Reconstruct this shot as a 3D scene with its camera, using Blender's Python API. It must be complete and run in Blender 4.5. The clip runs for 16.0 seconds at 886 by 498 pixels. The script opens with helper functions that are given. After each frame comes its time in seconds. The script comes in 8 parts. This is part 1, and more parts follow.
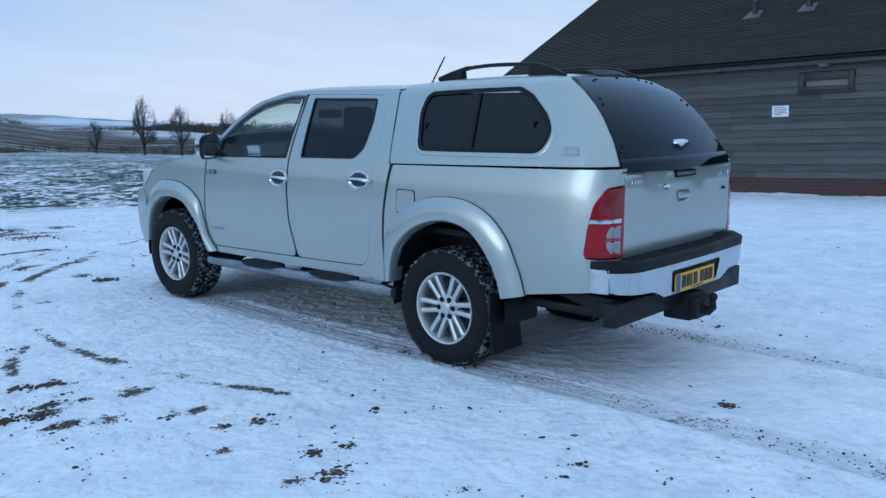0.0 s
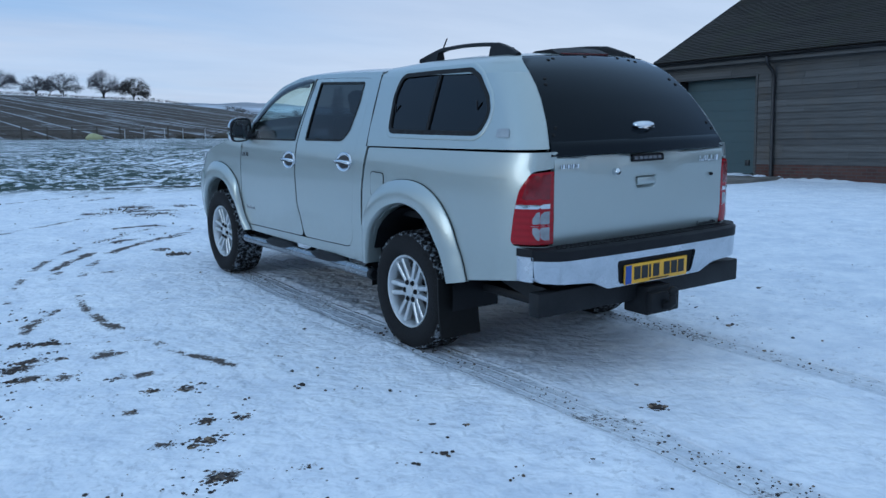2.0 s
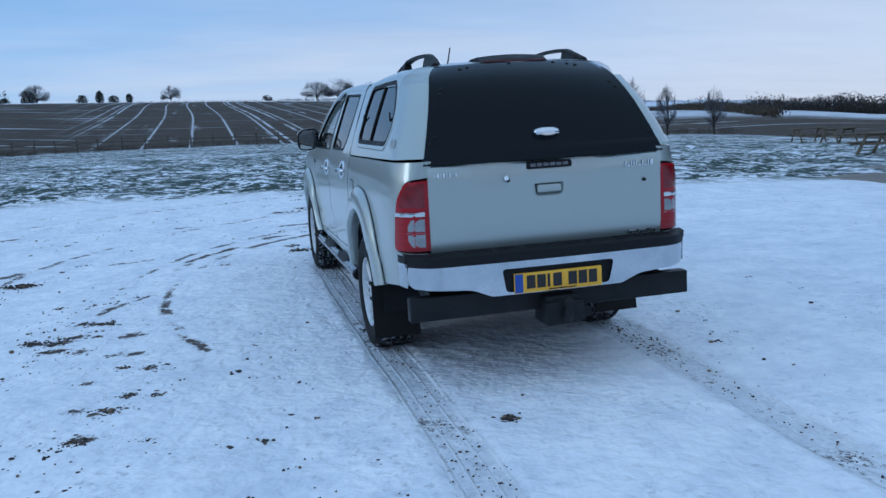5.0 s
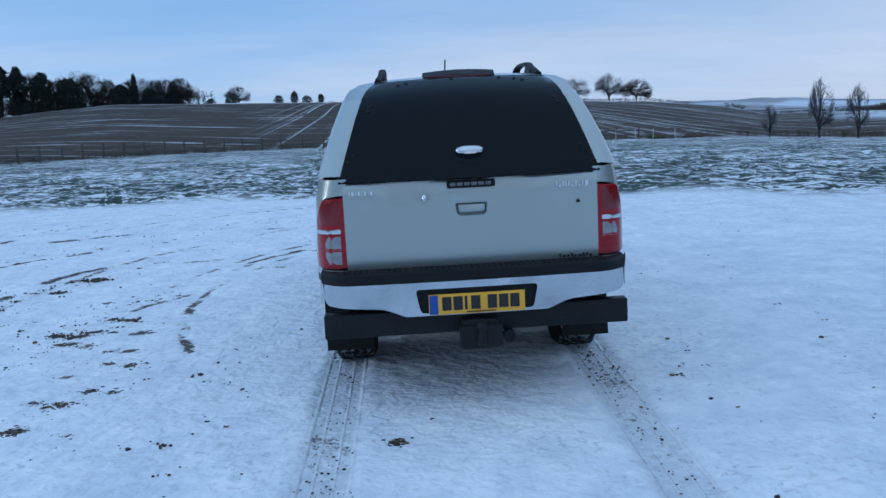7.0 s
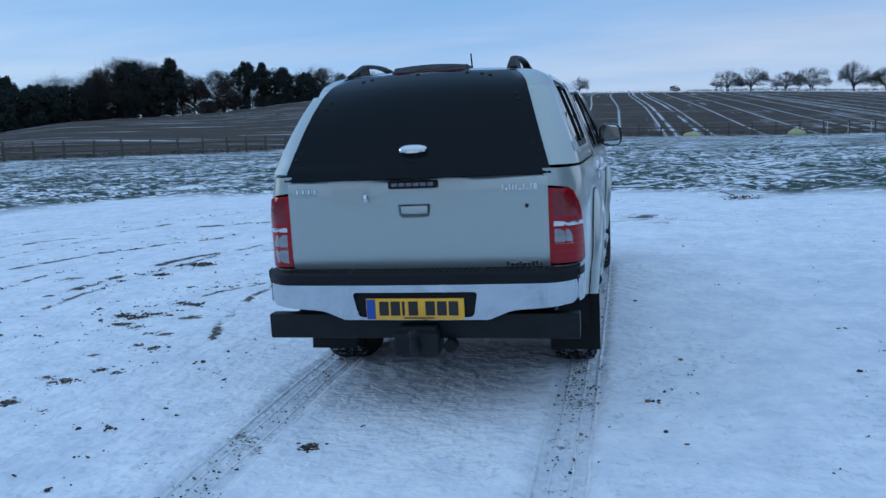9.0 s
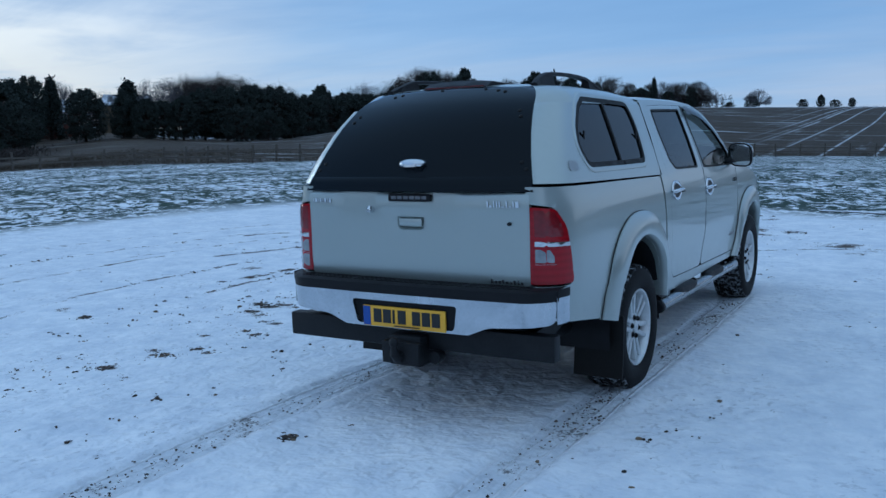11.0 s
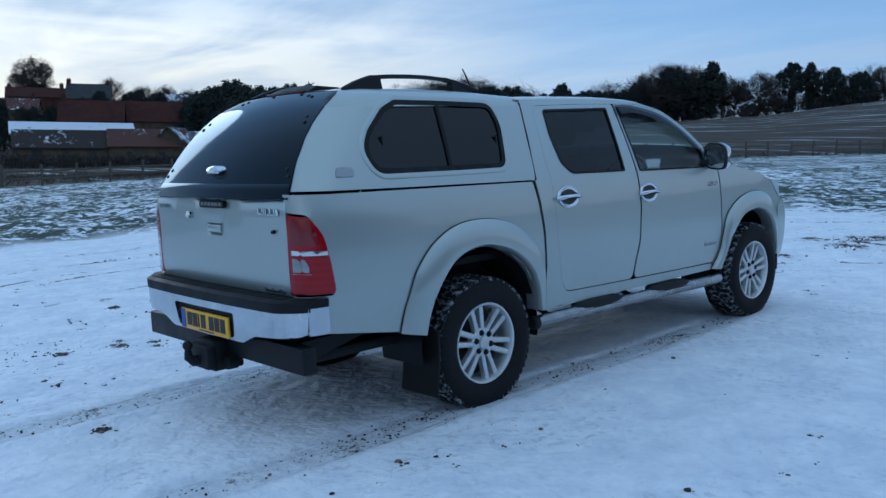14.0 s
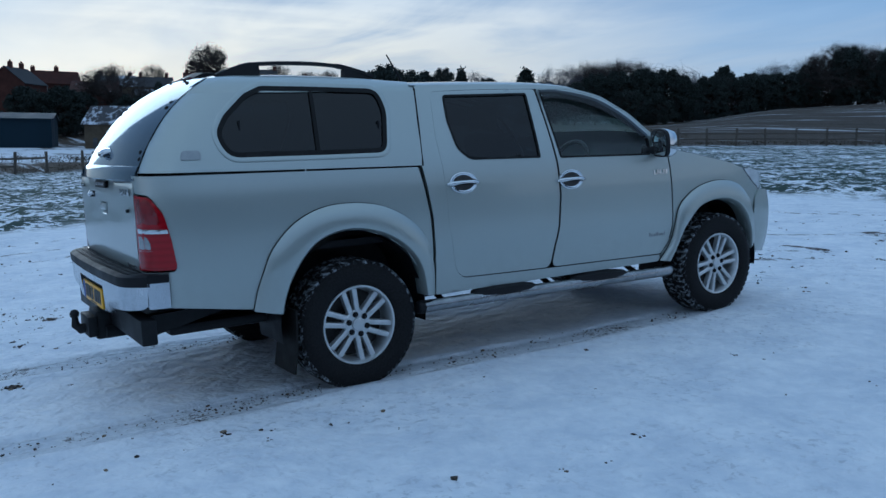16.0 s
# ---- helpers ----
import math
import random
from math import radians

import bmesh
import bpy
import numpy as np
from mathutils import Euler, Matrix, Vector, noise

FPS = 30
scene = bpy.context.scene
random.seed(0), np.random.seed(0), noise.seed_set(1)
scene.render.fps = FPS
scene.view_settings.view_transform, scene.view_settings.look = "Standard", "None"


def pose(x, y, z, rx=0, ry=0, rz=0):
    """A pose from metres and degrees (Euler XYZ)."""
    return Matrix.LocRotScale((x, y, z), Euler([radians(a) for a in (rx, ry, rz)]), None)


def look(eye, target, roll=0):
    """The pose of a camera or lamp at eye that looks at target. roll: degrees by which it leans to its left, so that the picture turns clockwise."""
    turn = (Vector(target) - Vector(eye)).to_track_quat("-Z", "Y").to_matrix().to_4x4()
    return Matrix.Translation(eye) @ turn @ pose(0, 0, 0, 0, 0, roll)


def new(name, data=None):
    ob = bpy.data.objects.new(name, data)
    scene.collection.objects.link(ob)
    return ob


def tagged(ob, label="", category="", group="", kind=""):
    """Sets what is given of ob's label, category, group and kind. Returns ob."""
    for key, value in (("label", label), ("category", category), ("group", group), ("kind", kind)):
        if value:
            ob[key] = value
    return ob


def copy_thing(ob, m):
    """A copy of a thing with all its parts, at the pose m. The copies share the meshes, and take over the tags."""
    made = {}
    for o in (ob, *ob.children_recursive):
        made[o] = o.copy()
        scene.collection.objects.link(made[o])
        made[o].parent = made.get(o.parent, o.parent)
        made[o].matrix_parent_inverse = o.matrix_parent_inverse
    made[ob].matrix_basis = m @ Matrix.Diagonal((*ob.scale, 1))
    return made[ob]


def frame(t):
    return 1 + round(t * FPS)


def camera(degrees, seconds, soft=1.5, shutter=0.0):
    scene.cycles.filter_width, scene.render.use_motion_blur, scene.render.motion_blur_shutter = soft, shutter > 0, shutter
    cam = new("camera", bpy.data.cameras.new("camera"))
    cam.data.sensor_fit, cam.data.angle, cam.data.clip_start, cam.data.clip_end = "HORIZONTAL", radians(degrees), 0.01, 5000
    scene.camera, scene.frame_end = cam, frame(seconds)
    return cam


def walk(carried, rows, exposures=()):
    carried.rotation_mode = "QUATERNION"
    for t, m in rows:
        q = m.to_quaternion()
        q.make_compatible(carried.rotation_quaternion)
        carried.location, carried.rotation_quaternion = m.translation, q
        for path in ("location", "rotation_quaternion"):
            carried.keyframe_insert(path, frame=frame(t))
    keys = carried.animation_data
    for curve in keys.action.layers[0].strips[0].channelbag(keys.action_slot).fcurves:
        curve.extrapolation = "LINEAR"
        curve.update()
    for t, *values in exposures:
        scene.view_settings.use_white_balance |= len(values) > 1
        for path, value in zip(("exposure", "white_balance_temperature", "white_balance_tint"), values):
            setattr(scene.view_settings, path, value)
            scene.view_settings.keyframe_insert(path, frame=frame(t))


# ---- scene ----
cam = camera(54.1, 16.0)
PATH = [
    (0, (-4.919, -3.54, 1.605), (-3.433, -2.24, 1.286), 0.0),
    (0.5, (-4.63, -3.807, 1.561), (-3.22, -2.433, 1.208), 0.0),
    (1, (-4.356, -4.055, 1.577), (-3.024, -2.611, 1.206), -0.5),
    (1.5, (-4.104, -4.372, 1.584), (-2.905, -2.817, 1.206), -1.4),
    (2, (-3.791, -4.525, 1.572), (-2.651, -2.918, 1.225), -0.5),
    (2.5, (-3.485, -4.679, 1.585), (-2.419, -3.017, 1.267), -0.6),
    (3, (-3.194, -4.96, 1.623), (-2.241, -3.232, 1.3), -1.1),
    (3.5, (-2.855, -5.058, 1.596), (-1.973, -3.293, 1.267), -0.4),
    (4, (-2.552, -5.271, 1.596), (-1.769, -3.46, 1.268), -1.5),
    (4.2, (-2.388, -5.406, 1.594), (-1.668, -3.569, 1.264), -2.1),
    (6.3, (-0.911, -5.772, 1.626), (-0.703, -3.808, 1.306), -2.4),
    (6.5, (-0.766, -5.77, 1.634), (-0.595, -3.801, 1.323), -2.5),
    (7, (-0.355, -5.836, 1.623), (-0.275, -3.863, 1.306), -3.0),
    (7.5, (0.05, -5.713, 1.607), (0.025, -3.74, 1.28), -2.2),
    (8, (0.397, -5.627, 1.617), (0.266, -3.656, 1.307), -2.7),
    (8.5, (0.764, -5.638, 1.622), (0.454, -3.686, 1.32), -3.3),
    (9, (1.086, -5.514, 1.579), (0.665, -3.583, 1.269), -3.0),
    (9.5, (1.412, -5.356, 1.591), (0.861, -3.454, 1.309), -2.8),
    (9.7, (1.545, -5.334, 1.579), (0.914, -3.456, 1.307), -3.0),
    (11.8, (2.988, -4.642, 1.525), (1.892, -2.99, 1.262), -0.9),
    (12, (3.075, -4.517, 1.515), (1.98, -2.863, 1.259), -0.9),
    (12.5, (3.392, -4.278, 1.504), (2.254, -2.653, 1.253), -1.8),
    (13, (3.745, -4.054, 1.542), (2.491, -2.521, 1.264), -2.1),
    (13.5, (3.949, -3.684, 1.533), (2.611, -2.223, 1.265), -1.9),
    (14, (4.276, -3.447, 1.499), (2.816, -2.102, 1.255), -2.5),
    (14.5, (4.589, -3.139, 1.474), (3.059, -1.876, 1.221), -2.5),
    (15, (4.825, -2.791, 1.472), (3.259, -1.575, 1.209), -2.8),
    (15.5, (5.157, -2.51, 1.467), (3.525, -1.385, 1.201), -3.2),
    (16, (5.318, -2.214, 1.44), (3.642, -1.156, 1.175), -2.2),
]
# the yard rises ahead and to the right: the truck and the path stand on that slope
TILT = pose(0, 0, 0, 2.44, -1.0, 0)
EXPOSURES = [(0, 0.19, 4880, 0), (1.5, 0.07, 4900, 0), (4, 0.06, 4880, 1), (7, 0.0, 4820, 1), (9.7, -0.04, 4780, 0), (12, -0.30, 4700, -1), (12.5, -0.12, 4700, -1), (13, 0.04, 4720, -1), (14, -0.14, 4720, -1), (14.5, -0.50, 4690, -1), (15, -0.48, 4710, -1), (16, -0.38, 4740, -1)]
walk(cam, [(t, TILT @ look(e, g, r)) for t, e, g, r in PATH], EXPOSURES)

# ---- world, sun ----
world = bpy.data.worlds.new("winter_dusk")
scene.world = world
world.use_nodes = True
wn, wl = world.node_tree.nodes, world.node_tree.links
wn.clear()


def wnode(kind, **values):
    n = wn.new(kind)
    for key, value in values.items():
        n.inputs[key].default_value = value
    return n


sky = wn.new("ShaderNodeTexSky")
sky.sky_type = "NISHITA"
sky.sun_disc = False
sky.sun_elevation, sky.sun_rotation = radians(5), radians(-82)
sky.air_density, sky.dust_density, sky.ozone_density = 1.0, 0.6, 2.0
coord = wn.new("ShaderNodeTexCoord")
sep = wn.new("ShaderNodeSeparateXYZ")
wl.new(coord.outputs["Generated"], sep.inputs[0])


def wmath(op, a, b=None, clamp=False):
    n = wn.new("ShaderNodeMath")
    n.operation, n.use_clamp = op, clamp
    for i, v in enumerate((a, b)):
        if v is None:
            continue
        if isinstance(v, (int, float)):
            n.inputs[i].default_value = v
        else:
            wl.new(v, n.inputs[i])
    return n.outputs[0]


def wmix(f, a, b):
    n = wn.new("ShaderNodeMix")
    n.data_type = "RGBA"
    for i, v in ((0, f), (6, a), (7, b)):
        if isinstance(v, (int, float)):
            n.inputs[i].default_value = v
        elif isinstance(v, tuple):
            n.inputs[i].default_value = (*v, 1)
        else:
            wl.new(v, n.inputs[i])
    return n.outputs[2]


def wramp(f, stops):
    n = wn.new("ShaderNodeValToRGB")
    r = n.color_ramp
    while len(r.elements) < len(stops):
        r.elements.new(0.5)
    for e, (p, c) in zip(r.elements, stops):
        e.position, e.color = p, (*c, 1)
    wl.new(f, n.inputs[0])
    return n.outputs[0]


# cloud sheets seen in perspective: the direction divided by its height
high = wmath("MAXIMUM", sep.outputs[2], 0.0)
low = wmath("ADD", high, 0.10)
flat = wn.new("ShaderNodeCombineXYZ")
wl.new(wmath("DIVIDE", sep.outputs[0], low), flat.inputs[0])
wl.new(wmath("DIVIDE", sep.outputs[1], low), flat.inputs[1])
stretch = wn.new("ShaderNodeMapping")
stretch.inputs["Rotation"].default_value = (0, 0, radians(28))
stretch.inputs["Scale"].default_value = (0.42, 1.0, 1)
wl.new(flat.outputs[0], stretch.inputs[0])
puffs = wnode("ShaderNodeTexNoise", Scale=0.55, Detail=5, Roughness=0.5, Distortion=0.3)
wl.new(stretch.outputs[0], puffs.inputs[0])
# how far the direction turns to the west, where the sun went down
west = wmath("ADD", wmath("MULTIPLY", sep.outputs[0], -0.90), wmath("MULTIPLY", sep.outputs[1], 0.44))
west01 = wmath("ADD", wmath("MULTIPLY", west, 0.5), 0.5, True)
overcast = wramp(high, [(0.0, (0.67, 0.575, 0.57)), (0.08, (0.65, 0.575, 0.585)), (0.24, (0.46, 0.44, 0.48)), (0.42, (0.46, 0.50, 0.60)), (0.75, (0.62, 0.66, 0.72))])
glow = wramp(high, [(0.0, (0.60, 0.50, 0.50)), (0.07, (1.00, 0.76, 0.58)), (0.13, (1.18, 0.92, 0.70)), (0.19, (0.88, 0.80, 0.76)), (0.26, (0.56, 0.60, 0.69)), (0.45, (0.46, 0.52, 0.62)), (0.75, (0.62, 0.66, 0.72))])
grey = wramp(high, [(0.0, (0.50, 0.44, 0.47)), (0.10, (0.50, 0.48, 0.53)), (0.28, (0.30, 0.36, 0.46)), (0.5, (0.42, 0.48, 0.58)), (0.75, (0.60, 0.64, 0.70))])
blue = wramp(high, [(0.0, (0.46, 0.52, 0.62)), (0.12, (0.28, 0.405, 0.585)), (0.28, (0.18, 0.32, 0.52)), (0.5, (0.30, 0.42, 0.62)), (0.8, (0.50, 0.60, 0.74))])
# rolls of cloud in the west, lit from below and grey on top
rolls = wnode("ShaderNodeTexNoise", Scale=1.5, Detail=6, Roughness=0.6, Distortion=0.6)
wl.new(stretch.outputs[0], rolls.inputs[0])
bands = wn.new("ShaderNodeMapping")
bands.inputs["Scale"].default_value = (0.9, 0.9, 11.0)
wl.new(coord.outputs["Generated"], bands.inputs[0])
roll_band = wnode("ShaderNodeTexNoise", Scale=1.5, Detail=4, Roughness=0.5, Distortion=0.5)
wl.new(bands.outputs[0], roll_band.inputs[0])
mixed = wmath("ADD", wmath("MULTIPLY", rolls.outputs[0], 0.35), wmath("MULTIPLY", roll_band.outputs[0], 0.65))
lit = wramp(mixed, [(0.40, (0, 0, 0)), (0.53, (1, 1, 1))])
bright = wmath("ADD", wmath("MULTIPLY", sep.outputs[0], -0.89), wmath("MULTIPLY", sep.outputs[1], 0.455))
veil = wmix(wmath("POWER", wmath("ADD", wmath("MULTIPLY", bright, 0.5), 0.5, True), 20.0), overcast, wmix(lit, grey, glow))
dusk = wmath("POWER", wmath("ADD", wmath("MULTIPLY", sep.outputs[0], -0.92), wmath("MULTIPLY", sep.outputs[1], -0.39), True), 24.0)
veil = wmix(wmath("MULTIPLY", dusk, wramp(high, [(0.0, (0.2, 0.2, 0.2)), (0.08, (0.9, 0.9, 0.9)), (0.30, (0.7, 0.7, 0.7)), (0.55, (0, 0, 0))])), veil, (1.25, 1.06, 0.82))
# the cover is closed in the east, open in the north-west
gap_n = wramp(puffs.outputs[0], [(0.44, (0, 0, 0)), (0.70, (1, 1, 1))])
open_w = wramp(west01, [(0.42, (0.04, 0.04, 0.04)), (0.62, (0.60, 0.60, 0.60)), (0.80, (0.78, 0.78, 0.78)), (0.955, (0.68, 0.68, 0.68)), (0.982, (0.40, 0.40, 0.40)), (1.0, (0.08, 0.08, 0.08))])
cover = wmath("SUBTRACT", 1.0, wmath("MULTIPLY", open_w, wmath("SUBTRACT", 1.0, gap_n)), True)
cloudy = wmix(cover, blue, veil)
detail = wnode("ShaderNodeTexNoise", Scale=2.6, Detail=7, Roughness=0.6)
wl.new(stretch.outputs[0], detail.inputs[0])
shade = wramp(detail.outputs[0], [(0.3, (0.93, 0.94, 0.96)), (0.7, (1.03, 1.025, 1.02))])
mul = wn.new("ShaderNodeMix")
mul.data_type, mul.blend_type = "RGBA", "MULTIPLY"
mul.inputs[0].default_value = 1.0
wl.new(cloudy, mul.inputs[6])
wl.new(shade, mul.inputs[7])
bg_sky = wnode("ShaderNodeBackground", Strength=0.03)
wl.new(sky.outputs[0], bg_sky.inputs[0])
bg_cloud = wnode("ShaderNodeBackground", Strength=1.0)
wl.new(mul.outputs[2], bg_cloud.inputs[0])
addsh = wn.new("ShaderNodeAddShader")
wl.new(bg_sky.outputs[0], addsh.inputs[0])
wl.new(bg_cloud.outputs[0], addsh.inputs[1])
wout = wn.new("ShaderNodeOutputWorld")
wl.new(addsh.outputs[0], wout.inputs[0])

sun_data = bpy.data.lights.new("sun", "SUN")
sun_data.energy, sun_data.angle, sun_data.color = 0.5, radians(25), (1.0, 0.90, 0.80)
sun = new("sun", sun_data)
sun.matrix_world = look((-60, 8, 14), (0, 0, 0))

# ---- materials ----
class Nodes:
    """A node material under construction."""

    def __init__(self, name):
        self.mat = bpy.data.materials.new(name)
        self.mat.use_nodes = True
        self.n, self.l = self.mat.node_tree.nodes, self.mat.node_tree.links
        self.b = self.n["Principled BSDF"]
        self.out = self.n["Material Output"]

    def put(self, socket, v):
        if isinstance(v, (int, float)):
            socket.default_value = v
        elif isinstance(v, tuple):
            socket.default_value = (*v, 1) if len(v) == 3 and socket.type == "RGBA" else v
        else:
            self.l.new(v, socket)

    def math(self, op, a, b=0.0, clamp=False):
        m = self.n.new("ShaderNodeMath")
        m.operation, m.use_clamp = op, clamp
        self.put(m.inputs[0], a)
        self.put(m.inputs[1], b)
        return m.outputs[0]

    def mix(self, f, a, b, blend="MIX"):
        m = self.n.new("ShaderNodeMix")
        m.data_type, m.blend_type = "RGBA", blend
        self.put(m.inputs[0], f)
        self.put(m.inputs[6], a)
        self.put(m.inputs[7], b)
        return m.outputs[2]

    def ramp(self, f, lo, hi, a=0.0, b=1.0):
        m = self.n.new("ShaderNodeMapRange")
        m.clamp = True
        for i, v in enumerate((f, lo, hi, a, b)):
            self.put(m.inputs[i], v)
        return m.outputs[0]

    def coords(self, which="Object", scale=(1, 1, 1), turn=(0, 0, 0)):
        c = self.n.new("ShaderNodeTexCoord")
        m = self.n.new("ShaderNodeMapping")
        m.inputs["Scale"].default_value = scale
        m.inputs["Rotation"].default_value = turn
        self.l.new(c.outputs[which], m.inputs[0])
        return m.outputs[0]

    def world(self, scale=(1, 1, 1), turn=(0, 0, 0)):
        g = self.n.new("ShaderNodeNewGeometry")
        m = self.n.new("ShaderNodeMapping")
        m.inputs["Scale"].default_value = scale
        m.inputs["Rotation"].default_value = turn
        self.l.new(g.outputs["Position"], m.inputs[0])
        return m.outputs[0]

    def noise(self, at, scale, detail=4, rough=0.55, distort=0.0):
        t = self.n.new("ShaderNodeTexNoise")
        for key, v in (("Scale", scale), ("Detail", detail), ("Roughness", rough), ("Distortion", distort)):
            t.inputs[key].default_value = v
        self.l.new(at, t.inputs["Vector"])
        return t.outputs["Fac"]

    def attr(self, name):
        a = self.n.new("ShaderNodeAttribute")
        a.attribute_name = name
        return a.outputs["Fac"]

    def rand(self, island=False):
        if island:
            return self.n.new("ShaderNodeNewGeometry").outputs["Random Per Island"]
        return self.n.new("ShaderNodeObjectInfo").outputs["Random"]

    def sheen(self, head_on):
        """How much a sheet of glass mirrors, from head on to grazing."""
        w = self.n.new("ShaderNodeLayerWeight")
        w.inputs[0].default_value = 0.5
        return self.math("ADD", self.math("MULTIPLY", self.math("POWER", w.outputs["Facing"], 5.0), 1.0 - head_on), head_on, True)

    def bump(self, height, strength=0.3, dist=0.02, normal=None):
        k = self.n.new("ShaderNodeBump")
        k.inputs["Strength"].default_value, k.inputs["Distance"].default_value = strength, dist
        self.l.new(height, k.inputs["Height"])
        if normal is not None:
            self.l.new(normal, k.inputs["Normal"])
        return k.outputs[0]

    def set(self, **values):
        names = {"color": "Base Color", "rough": "Roughness", "metal": "Metallic", "normal": "Normal", "coat": "Coat Weight", "coat_rough": "Coat Roughness",
                 "spec": "Specular IOR Level", "trans": "Transmission Weight", "alpha": "Alpha", "glow": "Emission Strength", "glow_color": "Emission Color", "ior": "IOR"}
        for key, v in values.items():
            self.put(self.b.inputs[names[key]], v)
        return self.mat


def mottled(name, a, b, scale=6.0, rough=0.6, metal=0.0, bump=0.15, grain=60.0, rough_var=0.1, coat=0.0, dist=0.004):
    """A surface of two close colours in soft blotches, with fine grain."""
    m = Nodes(name)
    at = m.coords()
    big, fine = m.noise(at, scale, 5), m.noise(at, grain, 3)
    f = m.math("ADD", m.math("MULTIPLY", big, 0.7), m.math("MULTIPLY", fine, 0.3))
    return m.set(color=m.mix(m.ramp(f, 0.35, 0.65), a, b), rough=m.ramp(big, 0.3, 0.7, rough - rough_var, rough + rough_var), metal=metal, coat=coat,
                 normal=m.bump(fine, bump, dist))


def paint_material():
    m = Nodes("silver_paint")
    at = m.coords()
    flake, cloud, film = m.noise(at, 900, 1), m.noise(at, 1.7, 3), m.noise(at, 14, 5)
    sepz = m.n.new("ShaderNodeSeparateXYZ")
    m.l.new(at, sepz.inputs[0])
    base = m.mix(m.ramp(flake, 0.3, 0.7), (0.372, 0.410, 0.396), (0.462, 0.508, 0.490))
    # road film, thrown up from the wheels: thickest low down and in streaks
    dirt = m.math("MULTIPLY", m.ramp(sepz.outputs[2], 0.85, 0.42, 0.0, 0.30), m.ramp(film, 0.25, 0.9))
    return m.set(color=m.mix(dirt, base, (0.22, 0.22, 0.21)), metal=m.ramp(dirt, 0.0, 0.5, 0.72, 0.2), rough=m.ramp(m.math("ADD", dirt, m.math("MULTIPLY", cloud, 0.1)), 0.0, 0.6, 0.34, 0.60),
                 coat=0.8, coat_rough=0.05, normal=m.bump(flake, 0.02, 0.001))


def glass_material(name, tint, gloss=0.9):
    """A thin sheet: tinted see-through with a clear reflection."""
    m = Nodes(name)
    m.n.remove(m.b)
    t = m.n.new("ShaderNodeBsdfTransparent")
    t.inputs[0].default_value = (*tint, 1)
    g = m.n.new("ShaderNodeBsdfGlossy")
    g.inputs["Roughness"].default_value = 0.03
    mx = m.n.new("ShaderNodeMixShader")
    m.l.new(m.math("MULTIPLY", m.sheen(0.05), gloss, True), mx.inputs[0])
    m.l.new(t.outputs[0], mx.inputs[1])
    m.l.new(g.outputs[0], mx.inputs[2])
    m.l.new(mx.outputs[0], m.out.inputs[0])
    return m.mat


def tyre_material(name, snowy=None):
    m = Nodes(name)
    at = m.coords()
    fine, big = m.noise(at, 90, 4), m.noise(at, 30, 5)
    rub = m.mix(m.ramp(fine, 0.3, 0.7), (0.006, 0.006, 0.007), (0.016, 0.016, 0.017))
    if snowy:
        pack = m.ramp(big, *snowy)
        return m.set(color=m.mix(pack, rub, (0.62, 0.66, 0.70)), rough=0.85, normal=m.bump(m.math("ADD", fine, big), 0.5, 0.004))
    return m.set(color=rub, rough=0.8, normal=m.bump(fine, 0.2, 0.002))


def tail_material():
    m = Nodes("red_lens")
    w = m.n.new("ShaderNodeTexWave")
    w.inputs["Scale"].default_value = 9
    w.bands_direction = "Z"
    m.l.new(m.coords(), w.inputs[0])
    return m.set(color=m.mix(w.outputs["Fac"], (0.24, 0.0006, 0.006), (0.29, 0.001, 0.008)), rough=0.10, spec=0.30, coat=0.2, coat_rough=0.03)


PAINT = paint_material()
TRIM = mottled("black_plastic", (0.006, 0.0065, 0.008), (0.012, 0.0125, 0.015), 9, 0.55)
RUBBER = mottled("window_rubber", (0.006, 0.006, 0.006), (0.012, 0.012, 0.012), 12, 0.6)
STEEL = mottled("black_steel", (0.006, 0.007, 0.009), (0.016, 0.017, 0.019), 7, 0.5, 0.0, 0.2)
CHROME = mottled("chrome", (0.62, 0.64, 0.66), (0.72, 0.74, 0.76), 5, 0.08, 1.0, 0.01, 40, 0.03)
STEP_STEEL = mottled("road_worn_steel", (0.20, 0.21, 0.22), (0.40, 0.41, 0.42), 5, 0.24, 1.0, 0.03, 60, 0.08)
CABIN = mottled("cabin_plastic", (0.035, 0.036, 0.038), (0.06, 0.06, 0.063), 9, 0.6)
HEADLINING = mottled("headlining", (0.40, 0.40, 0.38), (0.46, 0.46, 0.44), 9, 0.9)
DULL_CHROME = mottled("salted_chrome", (0.46, 0.49, 0.53), (0.64, 0.67, 0.71), 6, 0.22, 1.0, 0.03, 60, 0.10)
ALLOY = mottled("alloy", (0.55, 0.57, 0.58), (0.66, 0.68, 0.69), 20, 0.36, 0.75, 0.04, 120, 0.08)
DARK_ALLOY = mottled("brake_metal", (0.03, 0.03, 0.032), (0.09, 0.085, 0.08), 14, 0.6, 0.4)
TREAD, TREAD_BLOCK, SIDEWALL = tyre_material("groove_snow", (0.40, 0.55, 0.0, 0.62)), tyre_material("tread_rubber", (0.50, 0.66, 0.0, 0.5)), tyre_material("tyre_rubber")
